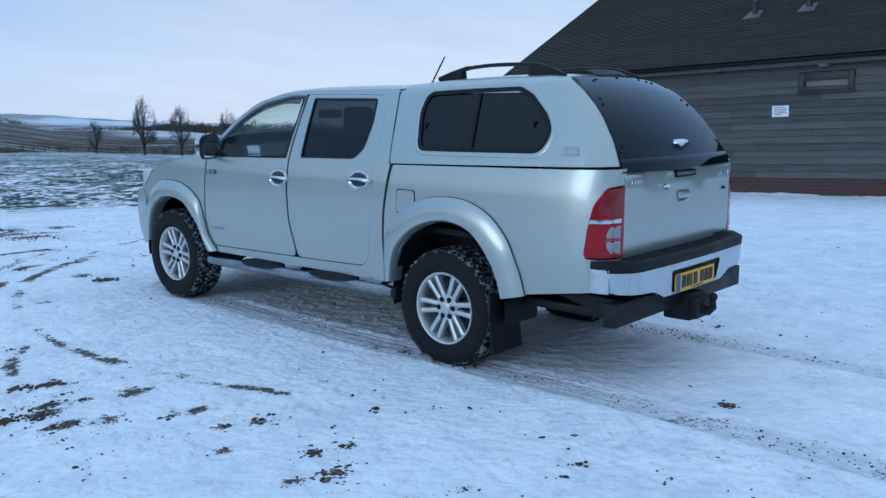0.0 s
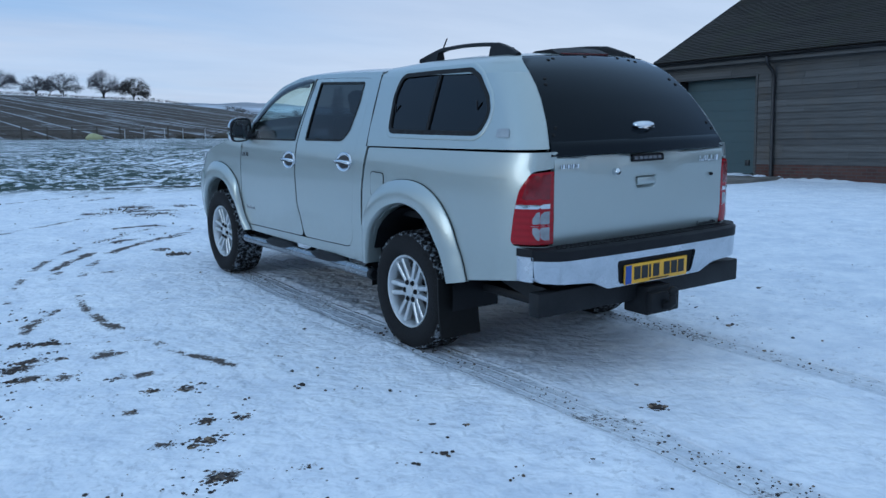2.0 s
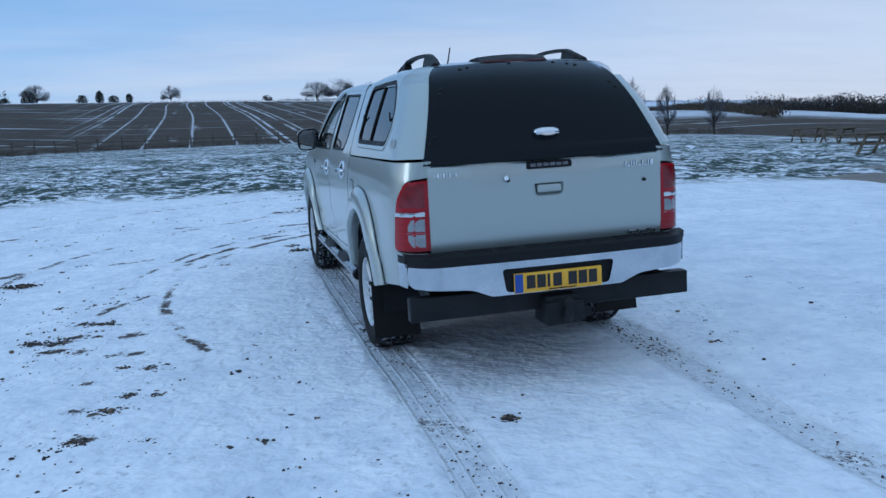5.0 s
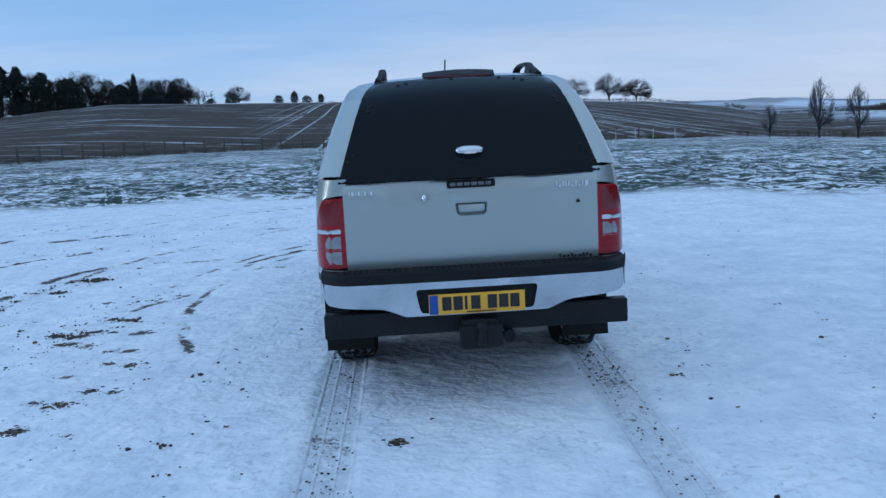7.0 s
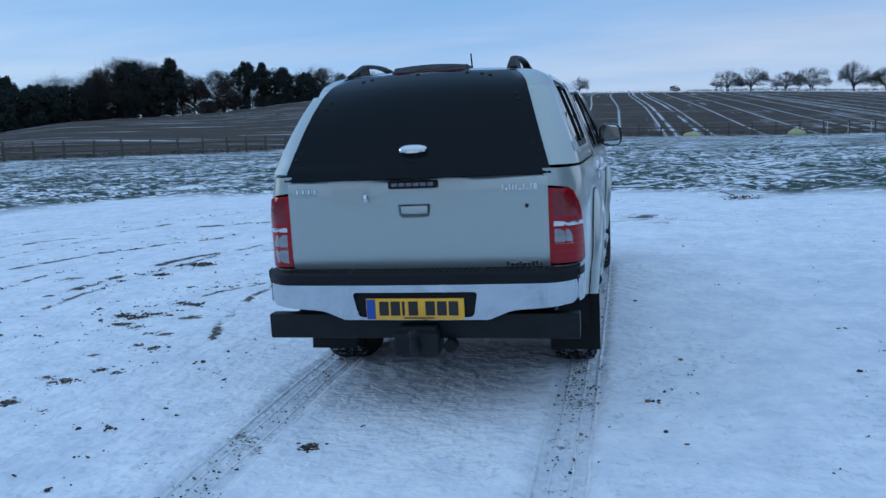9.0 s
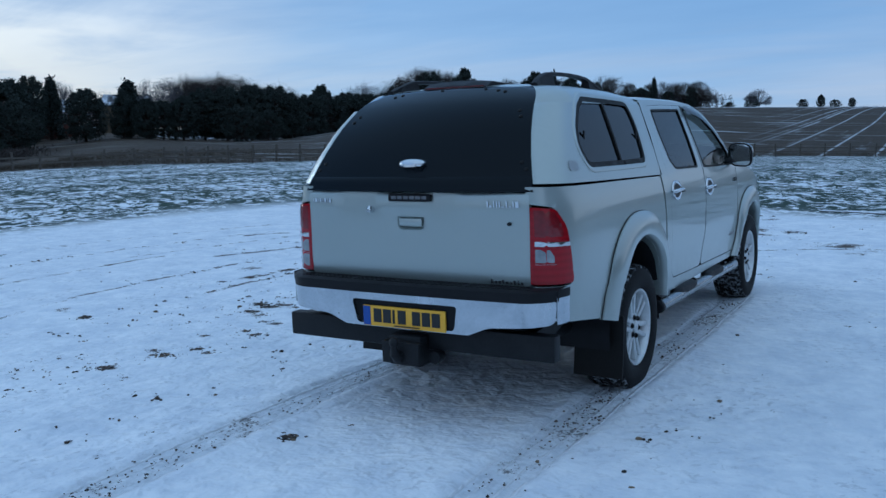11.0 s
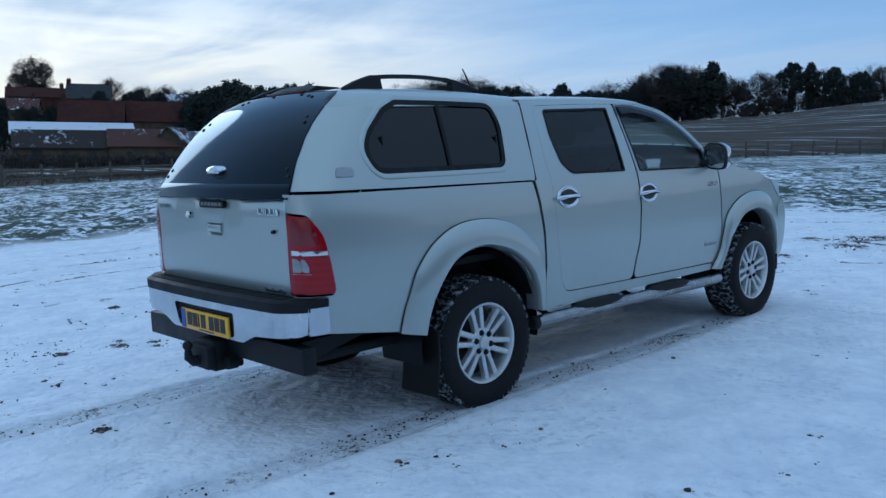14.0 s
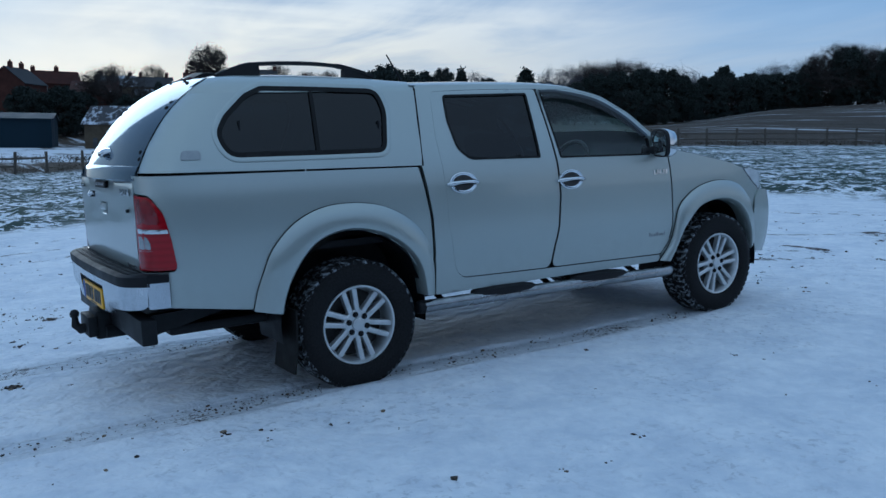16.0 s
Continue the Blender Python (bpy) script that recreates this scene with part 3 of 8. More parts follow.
def ground_material():
    m = Nodes("snow_and_earth")
    at = m.world()
    coarse, mid, fine = m.noise(at, 0.35, 5), m.noise(at, 2.6, 5, 0.6), m.noise(at, 34, 5, 0.65)
    tuft, speck = m.noise(at, 7.0, 6, 0.68, 0.4), m.noise(at, 24, 5, 0.62)
    grit = m.noise(at, 62, 3, 0.6)
    snow = m.mix(m.ramp(m.math("ADD", m.math("MULTIPLY", mid, 0.5), m.math("MULTIPLY", tuft, 0.5)), 0.38, 0.62), (0.68, 0.72, 0.79), (0.88, 0.90, 0.93))
    # thin places, where the stones below grey the snow; their specks also stand for shaded dimples
    thin = m.math("MULTIPLY", m.ramp(m.noise(at, 20, 5, 0.6, 0.5), 0.545, 0.64), m.ramp(m.noise(at, 1.1, 4, 0.6), 0.42, 0.60, 0.0, 0.42))
    snow = m.mix(thin, snow, (0.34, 0.36, 0.40))
    soil = m.mix(m.ramp(grit, 0.35, 0.65), (0.014, 0.011, 0.009), (0.085, 0.058, 0.038))
    # bare gravel: specks over the whole yard, most along the old wheel marks and in the ruts
    amount = m.math("ADD", m.math("MULTIPLY", m.math("MULTIPLY", m.attr("soil"), m.ramp(m.noise(at, 4.2, 4, 0.6), 0.40, 0.57, 0.30, 1.0)), 0.36), m.math("MULTIPLY", m.attr("rut"), m.ramp(mid, 0.45, 0.62, 0.05, 0.15)))
    patchy = m.math("ADD", m.math("MULTIPLY", tuft, 0.32), m.math("ADD", m.math("MULTIPLY", speck, 0.33), m.math("MULTIPLY", grit, 0.35)))
    cut = m.math("SUBTRACT", m.ramp(coarse, 0.35, 0.7, 0.670, 0.636), amount)
    bare = m.math("MULTIPLY", m.ramp(m.math("SUBTRACT", patchy, cut), 0.0, 0.05), 0.94)
    yard = m.mix(bare, snow, soil)
    # wheel ruts: pressed grey snow between thin white ridges
    place = m.n.new("ShaderNodeSeparateXYZ")
    m.l.new(m.world(), place.inputs[0])
    lateral = m.math("ABSOLUTE", m.math("SUBTRACT", m.math("ABSOLUTE", m.math("SUBTRACT", m.math("ADD", place.outputs[0], m.math("MULTIPLY", m.noise(m.world((0.2, 1, 0)), 1.3, 2), 0.02)), m.math("MULTIPLY", m.math("POWER", m.math("MAXIMUM", m.math("SUBTRACT", -3.0, place.outputs[1]), 0.0), 2.0), 0.012))), 0.785))
    ridge = m.math("MAXIMUM", m.ramp(m.math("ABSOLUTE", m.math("SUBTRACT", lateral, 0.118)), 0.014, 0.003), m.math("MULTIPLY", m.ramp(m.math("ABSOLUTE", m.math("SUBTRACT", lateral, 0.048)), 0.010, 0.003), 0.6))
    ridge = m.math("MULTIPLY", m.math("MULTIPLY", ridge, m.attr("rut")), m.ramp(tuft, 0.36, 0.50))
    pressed = m.mix(m.math("MULTIPLY", m.attr("rut"), m.ramp(speck, 0.35, 0.6, 0.12, 0.42)), yard, (0.40, 0.43, 0.47))
    packed = m.mix(ridge, pressed, (0.80, 0.82, 0.86))
    # frosted grass
    blade = m.mix(m.ramp(speck, 0.3, 0.7), (0.007, 0.022, 0.018), (0.030, 0.062, 0.040))
    g_at = m.world((1, 1, 0.0))
    g_mid, g_fine, g_tip = m.noise(g_at, 2.0, 4, 0.6, 0.4), m.noise(g_at, 6.0, 4, 0.6, 0.3), m.noise(g_at, 19, 3, 0.6)
    show = m.math("ADD", m.math("MULTIPLY", g_mid, 0.44), m.math("ADD", m.math("MULTIPLY", g_fine, 0.44), m.math("MULTIPLY", g_tip, 0.12)))
    lawn = m.mix(m.ramp(m.math("ADD", show, m.math("MULTIPLY", m.math("SUBTRACT", coarse, 0.5), 0.20)), 0.472, 0.496, 0.0, 0.98), snow, blade)
    # ploughland: earth with snow lying in the drill rows and tramlines
    sway = m.math("ADD", place.outputs[0], m.math("MULTIPLY", m.noise(m.world((0.006, 0.0042, 0)), 1.0, 1, 0.3), 24.0))
    stripes = m.noise(m.world((0.55, 0.016, 0.0)), 1.0, 4, 0.65)
    fleck = m.noise(m.world((1, 0.30, 0)), 0.22, 6, 0.65)
    across = m.noise(m.world((0.035, 0.42, 0), (0, 0, 0.22)), 1.0, 5, 0.62, 0.4)
    tram = m.math("ABSOLUTE", m.math("SUBTRACT", m.math("ABSOLUTE", m.math("SUBTRACT", m.math("MODULO", m.math("ADD", sway, 500.0), 24.0), 12.0)), 1.15))
    tramline = m.math("MULTIPLY", m.ramp(tram, 0.30, 0.05, 0.0, 0.9), m.ramp(fleck, 0.36, 0.52))
    drill = m.math("ABSOLUTE", m.math("SUBTRACT", m.math("MODULO", m.math("ADD", sway, 500.0), 4.3), 2.15))
    drilled = m.math("MULTIPLY", m.ramp(drill, 0.22, 0.04, 0.0, 0.7), m.ramp(m.math("ADD", m.math("MULTIPLY", fleck, 0.6), m.math("MULTIPLY", stripes, 0.4)), 0.34, 0.48))
    rows = m.attr("rows")
    white = m.math("MULTIPLY", m.math("MAXIMUM", tramline, drilled), rows)
    white = m.math("MAXIMUM", white, m.math("MULTIPLY", m.ramp(m.math("ADD", m.math("MULTIPLY", stripes, 0.5), m.math("MULTIPLY", fleck, 0.5)), 0.56, 0.66, 0.0, 0.55), rows))
    white = m.math("MAXIMUM", white, m.math("MULTIPLY", m.ramp(across, 0.585, 0.65, 0.0, 0.8), m.math("SUBTRACT", 1.0, m.math("MULTIPLY", rows, 0.75))))
    white = m.math("MAXIMUM", white, m.math("MULTIPLY", m.attr("crest"), m.ramp(fleck, 0.34, 0.5)))
    white = m.math("MULTIPLY", white, m.math("SUBTRACT", 1.0, m.math("MULTIPLY", m.attr("thaw"), 0.9)))
    earth = m.mix(m.ramp(m.math("ADD", m.math("MULTIPLY", m.noise(at, 1.1, 6, 0.7), 0.5), m.math("MULTIPLY", across, 0.5)), 0.36, 0.62), (0.027, 0.019, 0.013), (0.068, 0.052, 0.035))
    lying = m.math("MULTIPLY", m.attr("lying"), m.ramp(m.noise(m.world((0.10, 0.35, 0)), 1.0, 5, 0.6), 0.36, 0.46))
    plough = m.mix(m.math("MAXIMUM", white, lying), earth, (0.66, 0.69, 0.74))
    # far hills: snow with dark hedges and woods
    f_at = m.world((1, 1, 0))
    hedge = m.n.new("ShaderNodeTexVoronoi")
    hedge.feature = "DISTANCE_TO_EDGE"
    hedge.inputs["Scale"].default_value = 0.0065
    m.l.new(f_at, hedge.inputs[0])
    patch = m.noise(f_at, 0.006, 4)
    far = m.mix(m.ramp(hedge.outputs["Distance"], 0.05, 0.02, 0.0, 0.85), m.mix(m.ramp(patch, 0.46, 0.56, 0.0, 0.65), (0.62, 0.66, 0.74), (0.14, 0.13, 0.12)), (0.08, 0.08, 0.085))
    col = m.mix(m.attr("grass"), packed, lawn)
    col = m.mix(m.attr("field"), col, plough)
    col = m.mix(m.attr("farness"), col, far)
    dimple = m.noise(at, 10.0, 2, 0.5, 0.2)
    hgt = m.math("ADD", m.math("MULTIPLY", mid, 0.5), m.math("ADD", m.math("MULTIPLY", fine, 0.07), m.math("MULTIPLY", dimple, 0.95)))
    hgt = m.math("ADD", hgt, m.math("MULTIPLY", bare, -0.15))
    hgt = m.math("ADD", hgt, m.math("ADD", m.math("MULTIPLY", ridge, 0.25), m.math("MULTIPLY", m.math("MULTIPLY", speck, m.attr("rut")), 0.14)))
    rough_bump = m.math("MULTIPLY", show, m.math("MULTIPLY", m.attr("grass"), 2.4))
    return m.set(color=col, rough=0.85, spec=0.25, normal=m.bump(m.math("ADD", hgt, rough_bump), 0.8, 0.055))


the_ground = build_ground()

# ---- the pickup truck ----
# truck axes: x to its right, y ahead, z up from the snow under the rear axle
WHEELBASE, HUB_Z, TYRE_R = 3.085, 0.360, 0.384
W_TABLE = [(0.40, 0.838), (0.50, 0.853), (0.60, 0.861), (0.68, 0.866), (0.715, 0.874), (0.80, 0.879), (1.00, 0.879), (1.12, 0.874), (1.22, 0.858), (1.30, 0.836), (1.40, 0.802), (1.50, 0.765), (1.60, 0.726), (1.70, 0.686), (1.76, 0.655)]
PLAN = [(-1.30, 0.70, -1.165), (-1.22, 0.765, -1.150), (-1.15, 0.812, -1.110), (-1.07, 0.842, -1.048), (-0.98, 0.862, -0.970), (-0.88, 0.872, -0.880), (-0.70, 0.879, -0.70), (0, 0.879, 0), (3.10, 0.879, 3.10),
        (3.30, 0.875, 3.30), (3.45, 0.862, 3.45), (3.60, 0.835, 3.59), (3.75, 0.765, 3.725), (3.90, 0.655, 3.825), (4.10, 0.455, 3.905), (4.54, 0.0, 3.955)]


def half_width(z):
    return lerp_table(z, W_TABLE)


def side_point(u, z, s=1, out=0.0):
    """A point of the flank: u runs along the body and round its corners, z up."""
    x = float(np.interp(u, [p[0] for p in PLAN], [p[1] for p in PLAN]))
    y = float(np.interp(u, [p[0] for p in PLAN], [p[2] for p in PLAN]))
    x -= (0.879 - half_width(z)) * (x / 0.879) ** 3 - out * min(1.0, max(0.0, (x - 0.3) * 4))
    return Vector((s * x, y, z))


def flank_part(name, outline, truck, material=None, holes=(), r=0.015, gap=0.0025, out=0.0, s=1, step=0.07, label="", lip=0.022):
    bm = bmesh.new()
    loop = inset(rounded(outline, r), gap)
    sheet(bm, loop, holes, lambda u, z: side_point(u, z, s, out), step, lambda co: Vector((-s * lip, 0, 0)))
    return part(name, bm, material or PAINT, truck, label)


ARCH_R = [(-0.458, 0.486, 0), (-0.445, 0.56, 0), (-0.412, 0.65, 0), (-0.367, 0.735, 0), (-0.293, 0.825, 0), (-0.209, 0.880, 0), (-0.084, 0.910, 0), (0.042, 0.902, 0), (0.192, 0.855, 0), (0.322, 0.765, 0), (0.412, 0.645, 0), (0.452, 0.47, 0)]
FLARE_R = [(-0.625, 0.522), (-0.595, 0.64), (-0.553, 0.753), (-0.506, 0.848), (-0.402, 0.958), (-0.279, 1.028), (-0.135, 1.063), (0.053, 1.060), (0.224, 1.018), (0.376, 0.927), (0.473, 0.808), (0.520, 0.655), (0.532, 0.465)]
ARCH_F = [(2.56, 0.445, 0), (2.62, 0.56, 0), (2.70, 0.69, 0), (2.82, 0.81, 0), (2.94, 0.852, 0), (3.07, 0.862, 0), (3.19, 0.842, 0), (3.30, 0.79, 0), (3.40, 0.69, 0), (3.46, 0.57, 0), (3.485, 0.44, 0)]
FLARE_F = [(2.475, 0.455), (2.585, 0.60), (2.64, 0.82), (2.73, 0.912), (2.84, 0.968), (2.95, 0.997), (3.07, 1.008), (3.20, 0.995), (3.33, 0.945), (3.44, 0.845), (3.52, 0.72), (3.565, 0.56)]


def flare(name, inner, outer, truck, s, proud=0.052):
    """A swelling lip round a wheel opening."""
    a, b = spline([Vector((p[0], p[1], 0)) for p in inner], 5), spline([Vector((p[0], p[1], 0)) for p in outer], 5)

    def at(line, t):
        k = t * (len(line) - 1)
        i = min(int(k), len(line) - 2)
        return line[i].lerp(line[i + 1], k - i)

    bm = bmesh.new()
    shape = [(0.0, -0.07), (0.0, 0.012), (0.02, 0.032), (0.10, 0.048), (0.35, 1.0 * proud), (0.65, 0.042), (0.88, 0.028), (1.0, 0.014), (1.0, -0.01)]
    rows = []
    for i in range(56):
        t = i / 55
        p, q = at(a, t), at(b, t)
        rows.append([bm.verts.new(side_point(*(p.lerp(q, f).xy), s, o)) for f, o in shape])
    for ra, rb in zip(rows, rows[1:]):
        for k in range(len(shape) - 1):
            bm.faces.new((ra[k], ra[k + 1], rb[k + 1], rb[k]))
    lip = part(name, bm, PAINT, truck)
    # thin dark bead: the shaded crease along the flare's outer edge, put in as colour
    bm = bmesh.new()
    tube(bm, [side_point(*p.xy, s, 0.003) for p in b], 0.0030, 6)
    part("flare_edge_shade", bm, RUBBER, lip)
    return lip


def liner(name, y, truck, s):
    """The dark tub over a wheel."""
    bm = bmesh.new()
    prof = [(a, 0.49 if abs(a - 90) < 60 else 0.47) for a in range(-10, 191, 10)]
    rows = []
    for x in (0.845, 0.50):
        rows.append([bm.verts.new((s * x, y + r * math.cos(radians(a)), HUB_Z + 0.03 + r * math.sin(radians(a)))) for a, r in prof])
    for k in range(len(prof) - 1):
        bm.faces.new((rows[0][k], rows[0][k + 1], rows[1][k + 1], rows[1][k]))
    bm.faces.new(rows[1])
    return part(name, bm, TRIM, truck)


def wheel_parts(truck, x, y, z, s, turn):
    """A tyre with blocks of tread on a rim of six paired spokes. s: the side it faces."""
    hub = new("wheel")
    hub.parent = truck
    hub.matrix_basis = Matrix.Translation((x, y, z)) @ (pose(0, 0, 0, 0, 0, 0) if s > 0 else pose(0, 0, 0, 0, 0, 180)) @ pose(0, 0, 0, turn, 0, 0)
    R = TYRE_R
    bm = bmesh.new()
    lathe(bm, [(-0.11, 0.225), (-0.132, 0.26), (-0.136, 0.31), (-0.128, 0.350), (-0.105, R - 0.014), (0, R - 0.010), (0.105, R - 0.014), (0.128, 0.350), (0.136, 0.31), (0.132, 0.262), (0.118, 0.236), (0.10, 0.226)], 64)
    tyre = part("tyre", bm, SIDEWALL, hub)
    bm = bmesh.new()
    lathe(bm, [(-0.112, R - 0.016), (-0.105, R - 0.0125), (0, R - 0.0085), (0.105, R - 0.0125), (0.112, R - 0.016)], 64)
    part("groove_snow", bm, TREAD, tyre, "snow packed in the tread grooves")
    bm = bmesh.new()
    rings = ((-0.118, -0.082, 0.35, 0.0), (-0.074, -0.032, 0.0, 0.5), (-0.024, 0.024, 0.45, 0.2), (0.032, 0.074, 0.0, 0.7), (0.082, 0.118, -0.35, 0.35))
    n = 52
    for x0, x1, skew, off in rings:
        for k in range(n):
            a0 = math.tau * (k + off) / n
            wide = math.tau / n * 0.70
            pts = []
            for rad in (R - 0.026, R):
                for xx, sh in ((x0, -skew), (x1, skew)):
                    for aa in (a0, a0 + wide):
                        ang = aa + sh * math.tau / n
                        rr = rad - (0.010 if abs(xx) > 0.11 else 0.0)
                        pts.append(bm.verts.new((xx, rr * math.cos(ang), rr * math.sin(ang))))
            for q in ((0, 1, 3, 2), (4, 6, 7, 5), (0, 4, 5, 1), (2, 3, 7, 6), (0, 2, 6, 4), (1, 5, 7, 3)):
                bm.faces.new([pts[i] for i in q])
    part("tread", bm, TREAD_BLOCK, tyre, "black tread blocks with frost", smooth=False)
    bm = bmesh.new()
    lathe(bm, [(0.112, 0.236), (0.120, 0.232), (0.118, 0.222), (0.100, 0.212), (0.04, 0.204), (-0.09, 0.204), (-0.11, 0.225)], 56)
    rim = part("rim", bm, ALLOY, hub)
    bm = bmesh.new()
    lathe(bm, [(0.0, 0.20), (-0.002, 0.03), (0.0, 0.001)], 40)
    part("brake_disc", bm, DARK_ALLOY, hub)
    bm = bmesh.new()
    for k in range(6):
        a = math.tau * k / 6 + math.tau / 12
        for sgn in (-1, 1):
            # two spokes spring from one root and run nearly side by side
            a0, a1 = a + sgn * 0.30, a + sgn * 0.165
            for r0, r1, w0, w1, d0, d1 in ((0.064, 0.220, 0.0150, 0.0150, 0.092, 0.104),):
                pts = []
                for rr, ww, aa, dd in ((r0, w0, a0 + sgn * 0.02, d0), (0.14, 0.0140, a + sgn * 0.205, 0.098), (r1, w1, a1, d1)):
                    c, s_ = math.cos(aa), math.sin(aa)
                    for off, dep in ((-ww - 0.004, dd - 0.035), (-ww, dd - 0.004), (-ww * 0.6, dd), (ww * 0.6, dd), (ww, dd - 0.004), (ww + 0.004, dd - 0.035)):
                        pts.append(bm.verts.new((dep, rr * c - off * s_, rr * s_ + off * c)))
                for i in (0, 6):
                    for j in range(5):
                        bm.faces.new((pts[i + j], pts[i + j + 1], pts[i + j + 7], pts[i + j + 6]))
    part("spokes", bm, ALLOY, rim)
    bm = bmesh.new()
    lathe(bm, [(0.05, 0.088), (0.085, 0.086), (0.094, 0.078), (0.096, 0.040), (0.104, 0.037), (0.107, 0.030), (0.107, 0.001)], 36)
    part("hub_cap", bm, ALLOY, rim)
    for k in range(6):
        a = math.tau * k / 6 + math.tau / 12
        bm = bmesh.new()
        lathe(bm, [(0.085, 0.018), (0.099, 0.018), (0.1005, 0.012), (0.108, 0.011), (0.110, 0.001)], 10)
        for v in bm.verts:
            v.co += Vector((0, 0.060 * math.cos(a), 0.060 * math.sin(a)))
        part("wheel_nut", bm, TRIM, rim)
    return hub


def hatch_edge(z):
    """Where the rear glass meets the flank: y and half-width at a height."""
    y = lerp_table(z, [(1.25, -1.158), (1.296, -1.141), (1.426, -1.072), (1.55, -0.983), (1.62, -0.920), (1.696, -0.833), (1.75, -0.752), (1.79, -0.672)])
    x = lerp_table(z, [(1.25, 0.712), (1.30, 0.697), (1.44, 0.655), (1.60, 0.605), (1.69, 0.574), (1.74, 0.550), (1.77, 0.525), (1.79, 0.490)])
    return y, x


def canopy_point(y, z, s=1):
    """The canopy's flank, which rounds off towards the rear glass."""
    ye, xe = hatch_edge(z)
    w, d = half_width(z), y - ye
    f = max(0.0, min(1.0, d / 0.30))
    x = xe + (w - xe) * (1 - (1 - f) ** 4.5)
    return Vector((s * x, y, z))


def roof_z(y):
    return lerp_table(y, [(-0.80, 1.80), (-0.55, 1.826), (-0.2, 1.828), (0.2, 1.814), (0.52, 1.785)])


def canopy_roof(t, y):
    """t from -1 to 1 across; the eaves lie at 1.70 m."""
    a = abs(t)
    x = lerp_table(a, [(0, 0), (0.4, 0.30), (0.65, 0.48), (0.80, 0.585), (0.90, 0.645), (0.96, 0.672), (1.0, 0.686)])
    k = lerp_table(a, [(0, 1.0), (0.4, 0.955), (0.65, 0.87), (0.80, 0.74), (0.90, 0.50), (0.96, 0.24), (1.0, 0.0)])
    ye, xe = hatch_edge(1.70)
    f = max(0.0, min(1.0, (y - ye) / 0.30))
    w = half_width(1.70)
    x *= (xe + (w - xe) * (1 - (1 - f) ** 4.5)) / w
    z = 1.70 + (roof_z(y) - 1.70) * k
    return Vector((math.copysign(x, t), y, z))


def cab_top(y):
    return lerp_table(y, [(0.5, 1.772), (1.0, 1.778), (1.5, 1.765), (1.75, 1.735), (1.95, 1.675), (2.13, 1.596), (2.43, 1.392), (2.75, 1.19)])


def door_handle(y, z, truck_part, s):
    bm = bmesh.new()
    # the oval cup with its rim
    rings = [(1.0, 0.000), (0.97, 0.009), (0.88, 0.011), (0.78, 0.006), (0.40, 0.003), (0.0, 0.002)]
    rows = []
    for f, o in rings:
        rows.append([bm.verts.new(side_point(y + 0.104 * f * math.cos(a), z + 0.068 * f * math.sin(a), s, o + 0.002)) for a in (math.tau * k / 28 for k in range(28))])
    for a, b in zip(rows, rows[1:]):
        for k in range(28):
            bm.faces.new((a[k], a[(k + 1) % 28], b[(k + 1) % 28], b[k]))
    cup = part("handle_cup", bm, CHROME, truck_part, "oval chrome handle surround")
    # a flat dark disc stands for the dark reflection in the chrome dish
    bm = bmesh.new()
    rim = [bm.verts.new(side_point(y + 0.076 * math.cos(a), z + 0.047 * math.sin(a), s, 0.0085)) for a in (math.tau * k / 24 for k in range(24))]
    bm.faces.new(rim)
    part("handle_reflection", bm, DARK_ALLOY, cup, "flat dark disc for the reflection in the chrome cup", smooth=False)
    bm = bmesh.new()
    line = [side_point(y + dy, z + dz, s, o) for dy, dz, o in ((-0.125, -0.004, 0.012), (-0.09, 0.0, 0.026), (-0.03, 0.003, 0.036), (0.04, 0.003, 0.036), (0.085, 0.0, 0.026), (0.115, -0.004, 0.010))]
    tube(bm, spline(line, 4), [0.008, 0.010, 0.012, 0.013, 0.0135, 0.014, 0.014, 0.014, 0.014, 0.014, 0.014, 0.014, 0.014, 0.0135, 0.0135, 0.013, 0.013, 0.012, 0.011, 0.010, 0.008], 10)
    part("handle_grip", bm, CHROME, cup)
    bm = bmesh.new()
    line = [side_point(y + dy, z + dz, s, o) for dy, dz, o in ((-0.118, -0.008, 0.020), (-0.03, -0.006, 0.047), (0.04, -0.006, 0.047), (0.108, -0.008, 0.018))]
    tube(bm, spline(line, 4), 0.004, 6)
    part("grip_strip", bm, TRIM, cup)


def bars(name, letters, truck, place, material, s=1, out=0.004, label=""):
    """Raised lettering of a maker, drawn as plain strokes: widths and gaps alone."""
    bm = bmesh.new()
    u = 0.0
    for w, h in letters:
        p = [place(u, 0), place(u + w, 0), place(u + w, h), place(u, h)]
        n = (p[1] - p[0]).cross(p[3] - p[0]).normalized()
        lo, hi = [bm.verts.new(q - n * 0.002) for q in p], [bm.verts.new(q + n * out) for q in p]
        bm.faces.new(hi)
        for k in range(4):
            bm.faces.new((lo[k], lo[(k + 1) % 4], hi[(k + 1) % 4], hi[k]))
        u += w + 0.008
    return part(name, bm, material, truck, label, smooth=False)


def window_pair(truck, name, loop, to3d, s, glass, seal=0.016, label=""):
    """A pane in its black rubber."""
    bm = bmesh.new()
    sheet(bm, loop, [inset(loop, seal)], lambda u, z: to3d(u, z) + Vector((s * 0.003, 0, 0)), 0.05, lambda co: Vector((-s * 0.02, 0, 0)))
    frame_ob = part("window_seal", bm, RUBBER, truck)
    bm = bmesh.new()
    sheet(bm, inset(loop, seal * 0.3), [], lambda u, z: to3d(u, z) - Vector((s * 0.007, 0, 0)), 0.05)
    pane = part(name, bm, glass, truck, label)
    return frame_ob, pane


